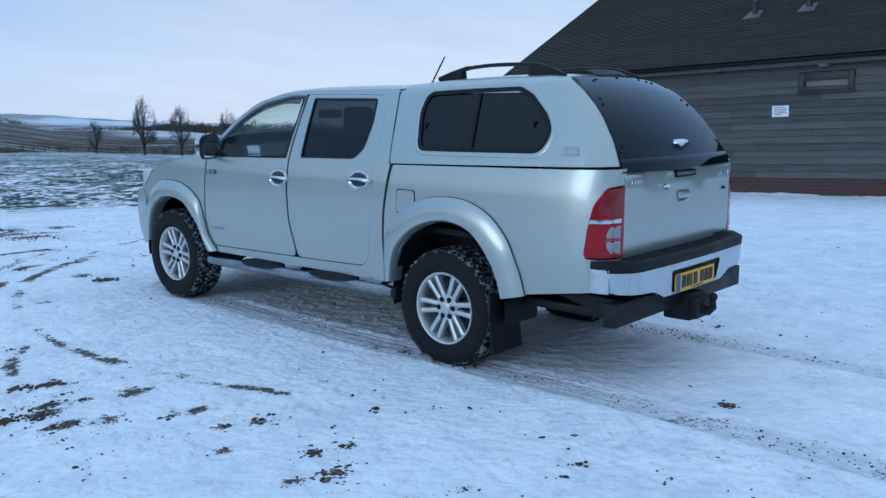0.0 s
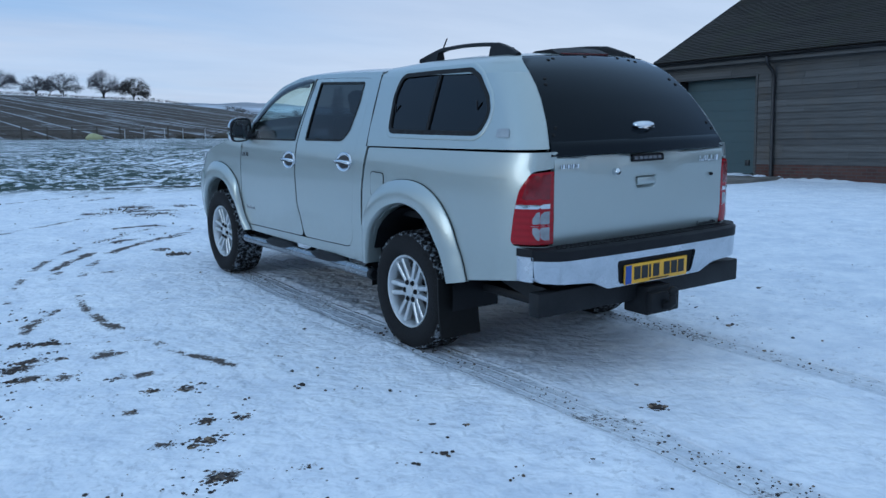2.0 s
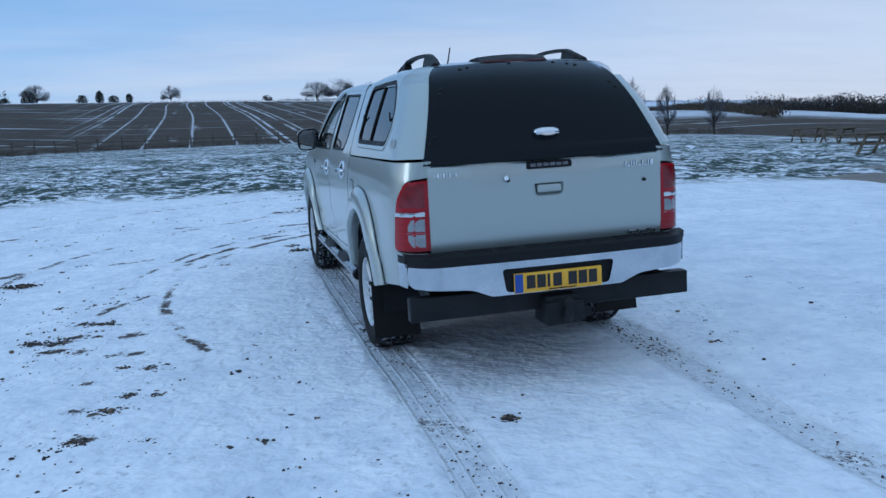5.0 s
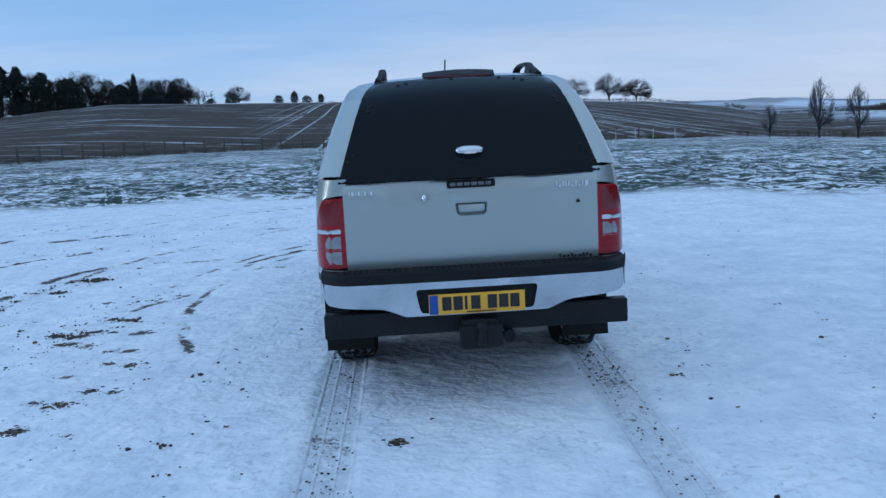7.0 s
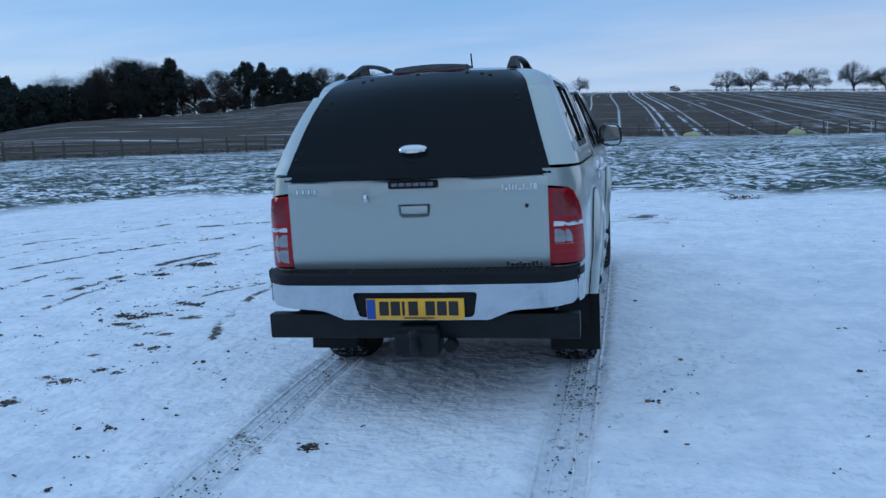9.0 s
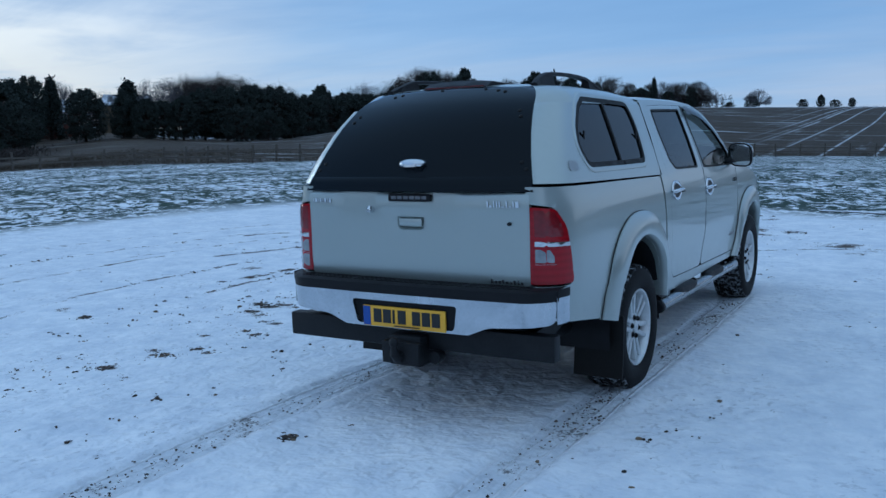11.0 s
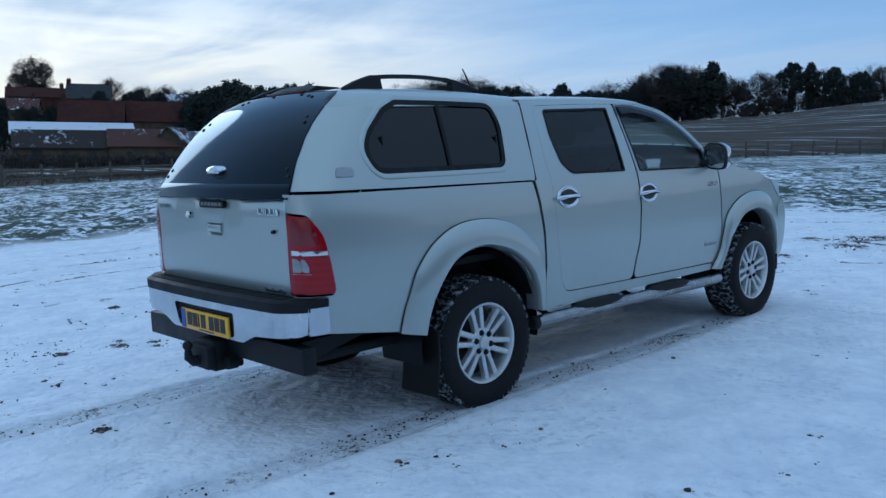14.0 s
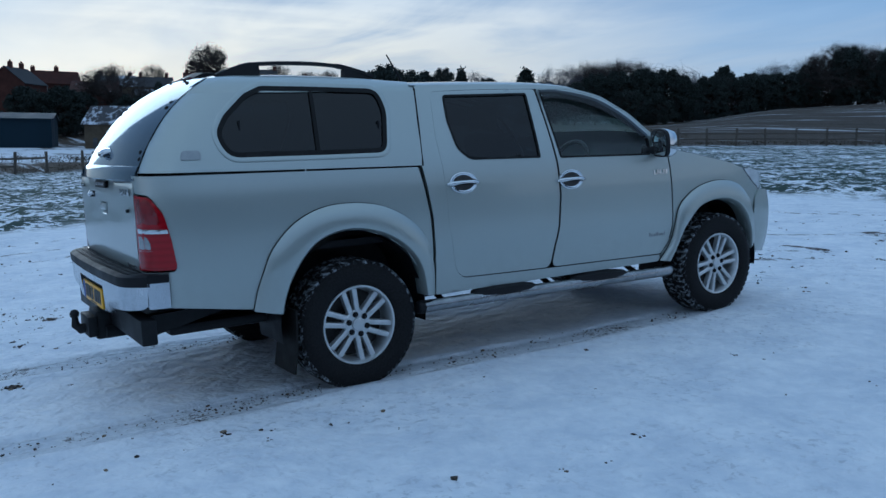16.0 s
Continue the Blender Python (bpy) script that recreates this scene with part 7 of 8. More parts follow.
def bare_tree(seed, height, spread, label, twig=TWIG, bole=0.16, lobes=5, limbs=15, dense=1.0, stems=1, rim=-0.45):
    """A leafless tree: limbs fan out of the bole, fork twice and end in long fine sprays that fill a lumpy dome."""
    rng = random.Random(seed)
    random.seed(seed)
    tree = thing("bare_tree", pose(0, 0, 0), label, "tree")
    wood, fine = Twigs(), Twigs()
    rx, low = height * 0.5 * spread, height * bole
    heart = Vector((0, 0, low + (height - low) * 0.40))
    up, down = height - heart.z, (heart.z - low) * 0.95
    p1, p2, p3 = (rng.uniform(0, math.tau) for _ in range(3))

    def skin(c, a, f):
        """A point of the crown: c, the cosine from upright; a, the bearing; f, how far out."""
        r = math.sqrt(max(0.0, 1 - c * c))
        lump = 1 + 0.08 * math.sin(3 * a + p1) * r + 0.07 * math.sin(lobes * a + p2 + 4 * c) + 0.06 * math.sin(7 * c + 2 * a + p3)
        return heart + Vector((rx * r * math.cos(a), rx * r * math.sin(a), (up if c > 0 else down) * c)) * (f * lump)

    def over(c, a):
        if c > 1:
            c, a = 2 - c, a + math.pi
        return (rim + abs(c - rim), a)

    def bend(p, way, goal, n):
        """A shoot that leaves along its parent and turns to its goal."""
        k = p + way * (goal - p).length * 0.45
        return [(1 - t) ** 2 * p + 2 * t * (1 - t) * k + t * t * goal for t in (i / n for i in range(n + 1))]

    def shoot(line, r0, r1, n):
        into = wood if r0 > height * 0.004 else fine
        for i, (q, w) in enumerate(zip(line, line[1:])):
            t0, t1 = i / (len(line) - 1), (i + 1) / (len(line) - 1)
            into.stick(q, w, r0 + (r1 - r0) * t0, r0 + (r1 - r0) * t1, n)

    def along(line, f):
        k = f * (len(line) - 1)
        i = min(int(k), len(line) - 2)
        return line[i].lerp(line[i + 1], k - i), (line[i + 1] - line[i]).normalized()

    feet = []
    for q in range(stems):
        lean = Vector((rng.gauss(0, 0.07), rng.gauss(0, 0.07), 1))
        foot = Vector((0.05 * height * (q - (stems - 1) / 2), 0.02 * height * rng.gauss(0, 1), -0.3))
        top = foot + lean * (max(low, 0.06 * height) + 0.04 * height * rng.random() + 0.3)
        r = height * 0.020 / math.sqrt(stems)
        shoot([foot, foot.lerp(top, 0.5) + Vector((rng.gauss(0, 0.004), rng.gauss(0, 0.004), 0)) * height, top], r * 1.25, r * 0.85, 7)
        feet.append((top, lean.normalized(), r))
    for i in range(limbs):
        top, lean, r = feet[i % stems]
        c, az = (rim * 0.55 + (0.92 - rim * 0.55) * ((i * 0.618) % 1.0), i * 2.4 + rng.uniform(-0.4, 0.4))
        limb = bend(top, (lean + Vector((rng.gauss(0, 0.1), rng.gauss(0, 0.1), 0))).normalized(), skin(c, az, 0.84), 6)
        shoot(limb, r * 0.62, height * 0.0035, 5)
        for j in range(6):
            g, way = along(limb, 0.10 + 0.80 * (j + rng.random()) / 6)
            c2, az2 = over(c + rng.gauss(-0.06, 0.32), az + rng.gauss(0, 0.60))
            bough = bend(g, way, skin(c2, az2, rng.uniform(0.66, 0.92)), 4)
            shoot(bough, height * 0.0039, height * 0.0018, 4)
            for k in range(5):
                g3, way3 = along(bough, 0.18 + 0.78 * (k + rng.random()) / 5)
                c3, az3 = over(c2 + rng.gauss(0, 0.16), az2 + rng.gauss(0, 0.26))
                branch = bend(g3, way3, skin(c3, az3, rng.uniform(0.76, 1.0)), 3)
                shoot(branch, height * 0.0017, height * 0.0009, 3)
                for _ in range(int(8 * dense)):
                    g4, way4 = along(branch, rng.uniform(0.1, 1.0))
                    goal = skin(*over(c3 + rng.gauss(0, 0.11), az3 + rng.gauss(0, 0.17)), rng.uniform(0.80, 1.06))
                    mid = g4.lerp(goal, 0.5) + way4 * (goal - g4).length * 0.12
                    fine.stick(g4, mid, height * 0.0009, height * 0.0008, 3)
                    fine.blade(mid, goal, height * 0.0013)
    k = height / max(p[2] for p in fine.v)
    for t in (wood, fine):
        t.v = [(x * k, y * k, z * k) for x, y, z in t.v]
    a = raw_object("trunk", wood.v, wood.f, BARK)
    b = raw_object("crown", fine.v, fine.f, twig)
    a.parent = b.parent = tree
    return tree


def evergreen(seed, height, wide, label, shape="dome"):
    """A dense evergreen: a short bole hidden in clumps of small leaves."""
    rng = random.Random(seed)
    random.seed(seed)
    tree = thing("evergreen_tree", pose(0, 0, 0), label, "tree")
    wood, leaf = Twigs(), Twigs()
    wood.stick(Vector((0, 0, -0.3)), Vector((0, 0, height * 0.8)), height * 0.03, height * 0.008, 6)
    n = 330
    ph = [rng.uniform(0, math.tau) for _ in range(4)]
    for i in range(n):
        t = rng.random() ** 0.8
        z = height * (0.05 + 0.90 * t)
        if shape == "cone":
            r = wide * (1.02 - t) ** 0.8
        elif shape == "pine":
            r = wide * (0.25 + 0.75 * math.sin(math.pi * min(1, t * 1.05)) ** 0.7) if t > 0.42 else wide * 0.06
        else:
            r = wide * math.sin(math.pi * (0.12 + 0.83 * t)) ** 0.55
        a = rng.uniform(0, math.tau)
        # boughs stand out unevenly, in tiers and lobes
        r *= 1 + 0.16 * math.sin(3 * a + ph[0]) * math.sin(9 * t + ph[1]) + 0.12 * math.sin(5 * a + ph[2] + 14 * t)
        z += height * 0.05 * math.sin(2 * a + ph[3])
        rr = r * math.sqrt(rng.uniform(0.25, 1.0))
        c = Vector((rr * math.cos(a), rr * math.sin(a), z))
        wood.stick(Vector((0, 0, z - 0.05 * height)), c, height * 0.006, height * 0.002, 3)
        size = height * rng.uniform(0.035, 0.075)
        for k in range(40):
            d = Vector((rng.gauss(0, 1), rng.gauss(0, 1), rng.gauss(0, 0.8))).normalized() * size * rng.uniform(0.3, 1.0)
            p = c + d
            w = Vector((rng.gauss(0, 1), rng.gauss(0, 1), rng.gauss(0.2, 1))).normalized()
            leaf.blade(p, p + w * size * 0.48, size * 0.20)
    a = raw_object("trunk", wood.v, wood.f, BARK)
    b = raw_object("crown", leaf.v, leaf.f, NEEDLE)
    a.parent = b.parent = tree
    return tree


BARE = [bare_tree(1, 10.0, 1.25, "bare broad-crowned winter tree with frosted twigs", bole=0.02, dense=1.0, rim=-0.7), bare_tree(2, 10.0, 1.0, "bare tall winter tree with frosted twigs", bole=0.05, dense=0.9, rim=-0.7),
        bare_tree(3, 9.0, 1.3, "bare rounded winter tree with dense frosted twigs", bole=0.02, dense=1.1, stems=2, rim=-0.7), bare_tree(4, 10.0, 1.2, "bare spreading winter tree with frosted twigs", bole=0.03, lobes=7, dense=1.0, stems=2, rim=-0.7)]
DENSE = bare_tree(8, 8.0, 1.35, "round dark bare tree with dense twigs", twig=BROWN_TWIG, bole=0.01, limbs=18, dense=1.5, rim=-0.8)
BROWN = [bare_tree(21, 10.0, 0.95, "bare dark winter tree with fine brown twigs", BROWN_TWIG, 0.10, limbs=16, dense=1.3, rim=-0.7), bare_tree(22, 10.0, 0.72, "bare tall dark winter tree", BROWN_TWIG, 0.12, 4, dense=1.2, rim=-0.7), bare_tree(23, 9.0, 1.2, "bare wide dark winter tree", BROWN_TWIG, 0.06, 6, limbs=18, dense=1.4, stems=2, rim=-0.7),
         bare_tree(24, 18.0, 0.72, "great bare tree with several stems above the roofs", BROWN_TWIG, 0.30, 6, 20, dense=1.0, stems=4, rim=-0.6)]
EVER = [evergreen(11, 10.0, 3.6, "dark dense evergreen tree in winter"), evergreen(12, 10.0, 2.0, "dark narrow conifer in winter", "cone"), evergreen(13, 12.0, 3.4, "dark pine with a high crown", "pine"), evergreen(14, 8.0, 4.2, "broad dark evergreen in winter")]
used = set()


def plant(kind, x, y, high, turn, group="", squash=1.0):
    """Stands a tree of a kind on the land, at a height."""
    base = {id(t): h for t, h in zip(BARE + [DENSE] + BROWN + EVER, (10, 10, 9, 10, 8, 10, 10, 9, 18, 10, 10, 12, 8))}[id(kind)]
    k = high / base
    m = Matrix.Translation((x, y, ground_z(x, y) - 0.1)) @ pose(0, 0, 0, 0, 0, turn)
    if id(kind) in used:
        ob = copy_thing(kind, m)
    else:
        used.add(id(kind))
        ob = kind
        ob.matrix_basis = m
    ob.scale = (k * squash, k * squash, k)
    if group:
        tagged(ob, group=group)
    return ob


def at_bearing(ex, ey, az, d):
    return ex + d * math.sin(radians(az)), ey + d * math.cos(radians(az))


# skyline trees over the ploughed field: seen from behind the truck
for az, d, h, kind, sq in ((6.2, 236, 5.9, 2, 1.2), (7.6, 238, 6.6, 0, 1.25), (9.6, 236, 5.5, 3, 1.3), (11.0, 238, 6.8, 2, 1.2), (13.3, 236, 8.0, 1, 1.15)):
    plant(BARE[kind], *at_bearing(0.4, -5.6, az, d), h, az * 31, "trees on the skyline", sq)
plant(DENSE, *at_bearing(0.4, -5.6, 15.0, 234), 6.2, 10, "trees on the skyline", 1.1)
plant(BARE[0], *at_bearing(1.4, -5.4, -3.1, 238), 5.0, 200, "trees on the skyline", 0.95)
plant(DENSE, *at_bearing(1.4, -5.4, 2.8, 238), 2.0, 100, "trees on the skyline", 1.1)
plant(BARE[3], *at_bearing(0, -5.8, -10.4, 236), 5.4, 77, "trees on the skyline", 1.2)
for az, h, k, sq in ((-11.9, 3.2, 3, 1.2), (-13.2, 1.9, 3, 1.4), (-9.0, 2.2, 3, 1.2), (-8.0, 3.2, 0, 0.9), (-7.2, 2.0, 3, 1.3), (-6.3, 2.4, 0, 1.0)):
    plant(EVER[k], *at_bearing(1.2, -5.5, az + 0.8, 236), h, az * 50, "evergreens on the skyline", sq)
# the wood along the field's upper edge
rng = random.Random(23)


def top_height(ex, ey, x, y, el):
    """How high a tree at a place must be to reach an elevation seen from the path."""
    return 1.4 + math.hypot(x - ex, y - ey) * math.tan(radians(el)) - ground_z(x, y) + 0.1


# kind, bearing, distance, elevation of the top, breadth: the wood above the field, from its near end up the slope
B0, B1, B2, B3 = BARE
W0, W1, W2, W3 = BROWN
V0, V1, V2, V3 = EVER
WOOD = [(V2, -38.6, 200, 4.6, 0.9), (V0, -39.4, 186, 4.0, 1.2), (V3, -38.0, 190, 3.95, 1.1), (V0, -37.0, 194, 4.15, 1.2), (V0, -36.0, 198, 4.1, 1.2), (V3, -35.0, 200, 4.2, 1.1), (B2, -35.6, 232, 5.15, 1.15), (B0, -36.9, 236, 4.5, 1.0),
        (V3, -40.6, 148, 2.7, 1.3), (W2, -33.6, 204, 5.55, 0.95), (W2, -32.1, 206, 6.2, 1.0), (W0, -31.0, 208, 6.0, 1.05), (V0, -31.6, 204, 5.5, 1.0), (W0, -30.1, 210, 5.75, 0.95), (V2, -29.3, 206, 5.75, 0.95), (W1, -28.7, 212, 5.4, 1.1), (W0, -28.0, 214, 5.0, 0.9), (V0, -33.8, 202, 4.6, 1.0), (V3, -30.3, 206, 4.7, 0.9),
        (W2, -26.5, 212, 5.42, 0.95), (B1, -25.4, 226, 5.35, 1.05), (V2, -24.7, 212, 5.55, 1.0), (V2, -23.7, 214, 5.5, 0.95), (W0, -23.0, 218, 5.4, 0.95), (V0, -22.4, 214, 5.2, 0.9), (W1, -21.6, 218, 5.05, 1.0), (B0, -20.5, 224, 5.55, 0.85), (W0, -19.7, 218, 5.4, 1.0), (V0, -20.9, 214, 4.9, 1.0),
        (W1, -18.7, 220, 5.05, 1.1), (V3, -18.0, 216, 4.55, 1.0), (V1, -17.2, 218, 5.15, 0.9), (W1, -17.5, 222, 5.0, 1.1), (B1, -16.7, 224, 5.1, 1.1), (B3, -15.9, 224, 5.0, 0.85), (W0, -15.3, 222, 5.0, 1.0), (W2, -14.5, 222, 5.1, 0.85), (B2, -14.0, 226, 4.7, 0.9), (V0, -14.9, 220, 4.5, 0.8), (V3, -16.3, 220, 4.3, 0.8)]
for kind, az, d, el, sq in WOOD:
    x, y = at_bearing(2.0, -5.1, az, d)
    plant(kind, x, y, top_height(2.0, -5.1, x, y, el), az * 67, "wood above the field", sq)
# holly and thorn below the tall trees
for i in range(30):
    az = -45 + 31 * (i + rng.uniform(-0.4, 0.4)) / 29
    d = float(np.interp(az, [-45, -35, -26, -14], [166, 202, 222, 230])) + rng.uniform(0, 14)
    if -28.2 < az < -26.9 or -40.6 < az < -38.6:
        continue
    plant(rng.choice((V0, V3, V3, W2)), *at_bearing(0.6, -5.7, az, d), rng.uniform(3.2, 5.6), rng.uniform(0, 360), "wood above the field", rng.uniform(1.0, 1.4))
# evergreens in the gardens at the village's edge, bare trees behind them
EDGE = [(V0, -61.3, 140, 4.25, 1.1), (V0, -60.1, 134, 4.7, 1.0), (V0, -58.7, 130, 4.4, 1.15), (V3, -59.6, 126, 3.4, 1.1), (V0, -57.5, 134, 4.3, 1.0), (V3, -58.0, 124, 3.2, 1.1), (V0, -56.5, 152, 4.55, 0.75), (V1, -55.3, 156, 4.6, 1.15), (V0, -53.5, 138, 3.95, 1.1), (V1, -51.0, 142, 4.6, 1.5), (V0, -51.3, 140, 3.9, 0.8),
        (V0, -50.0, 138, 3.5, 0.9), (V3, -49.0, 140, 3.4, 1.0), (V0, -47.8, 138, 3.7, 1.1), (V0, -46.5, 142, 4.2, 1.1), (V0, -45.1, 140, 4.35, 1.1), (V0, -43.6, 142, 4.5, 1.1), (V0, -42.2, 144, 4.45, 1.1), (V0, -41.1, 146, 4.05, 0.9), (V3, -44.3, 132, 3.2, 1.1), (V3, -42.6, 134, 3.0, 1.0),
        (B0, -49.7, 190, 5.0, 1.0), (B3, -48.5, 194, 5.2, 0.9), (W0, -47.4, 192, 5.35, 0.9), (W1, -46.6, 196, 5.4, 1.1), (W2, -45.5, 190, 5.6, 1.0), (W2, -44.5, 192, 5.5, 0.95), (B2, -42.5, 224, 5.15, 1.0), (B0, -41.6, 226, 4.9, 0.9), (B2, -53.0, 250, 4.1, 0.9), (B3, -51.9, 250, 4.15, 0.9), (B1, -54.9, 240, 4.75, 0.9), (B0, -57.9, 240, 4.3, 0.8)]
for kind, az, d, el, sq in EDGE:
    x, y = at_bearing(3.4, -4.3, az, d)
    plant(kind, x, y, top_height(3.4, -4.3, x, y, el), az * 53, "trees at the village edge", sq)
# bare trees above the roofs
for kind, az, d, el, turn, sq in ((BROWN[3], -72.2, 268, 6.1, 40, 1.0), (BROWN[2], -77.8, 186, 4.75, 140, 1.25), (BROWN[0], -67.9, 275, 5.0, 60, 0.75), (BROWN[2], -66.0, 280, 4.55, 200, 0.8), (BROWN[0], -64.8, 285, 4.6, 250, 0.8), (BROWN[1], -63.4, 280, 4.4, 10, 1.0), (BROWN[0], -62.4, 275, 4.3, 80, 0.9), (BROWN[0], -75.6, 272, 4.7, 300, 0.8)):
    x, y = at_bearing(4.8, -3.0, az, d)
    plant(kind, x, y, top_height(4.8, -3.0, x, y, el), turn, "bare trees by the village", sq)
for az, d, el, k, sq in ((-75.1, 150, 3.4, 1, 1.0), (-74.0, 150, 3.3, 1, 1.0), (-82.6, 140, 2.9, 0, 1.3), (-81.6, 150, 2.8, 3, 1.2), (-80.6, 142, 3.0, 0, 1.2), (-79.5, 146, 2.7, 3, 1.1), (-76.6, 148, 2.6, 3, 1.1), (-72.6, 170, 2.9, 3, 0.9), (-71.3, 172, 3.0, 0, 0.8),
                         (-68.6, 205, 3.9, 0, 0.8), (-67.2, 205, 3.8, 1, 1.0), (-66.4, 215, 4.0, 0, 0.9), (-65.2, 210, 3.9, 3, 0.9), (-64.2, 170, 3.4, 0, 0.8), (-63.2, 160, 3.7, 0, 1.0), (-62.2, 158, 4.1, 3, 1.0), (-69.6, 190, 3.5, 1, 0.9), (-73.4, 215, 3.5, 0, 0.8)):
    x, y = at_bearing(4.8, -3.0, az, d)
    plant(EVER[k], x, y, top_height(4.8, -3.0, x, y, el), az * 37, "evergreens by the village", sq)


# saplings by the hedge
def sapling(seed, h):
    return bare_tree(seed, h, 0.44, "slender bare birch sapling", bole=0.08, lobes=4, limbs=10, dense=0.6, rim=-0.8)


for k, (x, y, h) in enumerate(((32.0, 60.5, 5.0), (33.4, 57.6, 4.4), (36.4, 55.5, 4.0), (28.6, 62.0, 3.0))):
    s = sapling(40 + k, h)
    s.matrix_basis = Matrix.Translation((x, y, ground_z(x, y) - 0.05)) @ pose(0, 0, 0, 0, 0, 60 * k)
    tagged(s, group="saplings by the hedge")


# far wood and hedges: masses of brush
def brush(name, line, high, deep, step, label, material, seed, size=0.5, per=10):
    rng = random.Random(seed)
    random.seed(seed)
    t = Twigs()
    for (x0, y0), (x1, y1) in zip(line, line[1:]):
        n = max(1, int(math.hypot(x1 - x0, y1 - y0) / step))
        for k in range(n):
            f = (k + rng.random()) / n
            x, y = x0 + (x1 - x0) * f + rng.uniform(-deep, deep), y0 + (y1 - y0) * f + rng.uniform(-deep, deep)
            z = ground_z(x, y)
            h = high * (0.86 + 0.16 * math.sin(x * 0.21) * math.sin(y * 0.17 + 1)) * rng.uniform(0.75, 1.04)
            t.stick(Vector((x, y, z - 0.1)), Vector((x + rng.gauss(0, 0.1) * h, y, z + h * 0.8)), size * 0.08, size * 0.03, 3)
            for j in range(per):
                c = Vector((x + rng.gauss(0, size * 0.8), y + rng.gauss(0, size * 0.8), z + h * rng.uniform(0.05, 1.0) ** 0.8))
                w = Vector((rng.gauss(0, 0.6), rng.gauss(0, 0.6), rng.gauss(0.6, 0.6))).normalized()
                t.blade(c, c + w * size * rng.uniform(0.4, 1.0), size * 0.16)
    return tagged(raw_object(name, t.v, t.f, material), label, name.replace("_", " "), kind="stuff")


def ring(az0, az1, d0, d1, n=8):
    return [at_bearing(-2.4, -5.4, az0 + (az1 - az0) * k / n, d0 + (d1 - d0) * k / n) for k in range(n + 1)]


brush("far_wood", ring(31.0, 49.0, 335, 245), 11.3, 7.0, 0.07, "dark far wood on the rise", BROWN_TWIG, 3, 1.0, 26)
brush("far_hedge", ring(17, 34, 420, 330), 2.2, 2.0, 0.8, "dark hedge lines on the far snowy hill", SCRUB, 5, 0.9, 14)
brush("far_hedge", ring(21, 36, 215, 190), 1.3, 1.0, 0.5, "dark hedge lines on the far snowy hill", SCRUB, 6, 0.6, 14)
brush("slant_hedge", ring(20, 36, 320, 118), 1.5, 0.8, 0.25, "dark hedge running down the snowy hill", SCRUB, 13, 0.55, 14)
brush("skyline_hedge", ring(4.5, 19, 240, 238), 0.9, 0.6, 0.30, "low dark hedge along the skyline", SCRUB, 8, 0.40, 14)
brush("skyline_hedge", ring(-14, 4.5, 238, 240), 0.55, 0.5, 0.35, "low dark hedge along the skyline", SCRUB, 12, 0.30, 10)
brush("rough_hedge", ring(20, 34, 84, 74), 0.7, 1.2, 0.12, "low dead scrub along the paddock edge", SCRUB, 7, 0.18, 12)
wood_edge = [at_bearing(0.6, -5.7, az, float(np.interp(az, [-45, -35, -26, -14], [168, 200, 219, 229])) + 6) for az in np.linspace(-44, -13, 40)]
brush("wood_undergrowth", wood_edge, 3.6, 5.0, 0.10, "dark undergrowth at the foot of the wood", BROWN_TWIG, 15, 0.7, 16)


# paddock fence: posts and three rails, on its course round the paddock
FENCE_D = [(-92, 38), (-84, 40.5), (-78, 44.5), (-70, 46), (-62, 50), (-55, 55), (-48, 56.5), (-43, 51.5), (-39, 54.5), (-35, 56.5), (-26, 61.5), (-22, 65.5), (-18, 69.5), (-8, 78.5), (0, 79.5), (8, 79.5), (16, 77.5)]


def build_fence():
    pts = []
    for az in np.linspace(-92, 16, 700):
        pts.append(Vector((*at_bearing(0, -4, az, float(np.interp(az, *zip(*FENCE_D)))), 0)))
    posts, run = [pts[0]], 0.0
    for a, b in zip(pts, pts[1:]):
        run += (b - a).length
        if run >= 1.83:
            posts.append(b)
            run = 0.0
    rng = random.Random(31)
    fence = thing("paddock_fence", pose(0, 0, 0), "old wooden post and rail fence round the paddock", "fence")
    me = {}
    for k, p in enumerate(posts):
        p.z = ground_z(p.x, p.y)
        way = (posts[min(k + 1, len(posts) - 1)] - posts[max(0, k - 1)])
        a = math.atan2(way.y, way.x)
        if "post" not in me:
            ob = part("post", boxed(-0.06, 0.06, -0.045, 0.045, -0.3, 1.12, 0.008), POST_WOOD, fence, smooth=False)
            me["post"] = ob.data
            ob.matrix_basis = Matrix.Translation(p) @ Matrix.Rotation(a, 4, "Z")
        else:
            ob = new("post", me["post"])
            ob.parent = fence
            ob.matrix_basis = Matrix.Translation(p) @ Matrix.Rotation(a, 4, "Z") @ pose(0, 0, 0, rng.gauss(0, 1.6), rng.gauss(0, 1.6), 0)
    rail_me = None
    for k, (p, q) in enumerate(zip(posts, posts[1:])):
        if rng.random() < 0.03:
            continue
        for h in (0.42, 0.78):
            if rng.random() < 0.04:
                continue
            a, b = p + Vector((0, 0, h + rng.gauss(0, 0.015))), q + Vector((0, 0, h + rng.gauss(0, 0.015)))
            if rail_me is None:
                ob = part("rail", boxed(0, 1, -0.065, -0.030, -0.05, 0.05), POST_WOOD, fence, smooth=False)
                rail_me = ob.data
            else:
                ob = new("rail", rail_me)
                ob.parent = fence
            d = b - a
            ob.matrix_basis = Matrix.Translation(a) @ d.to_track_quat("X", "Z").to_matrix().to_4x4() @ Matrix.Diagonal((d.length, 1, 1, 1))
    return fence


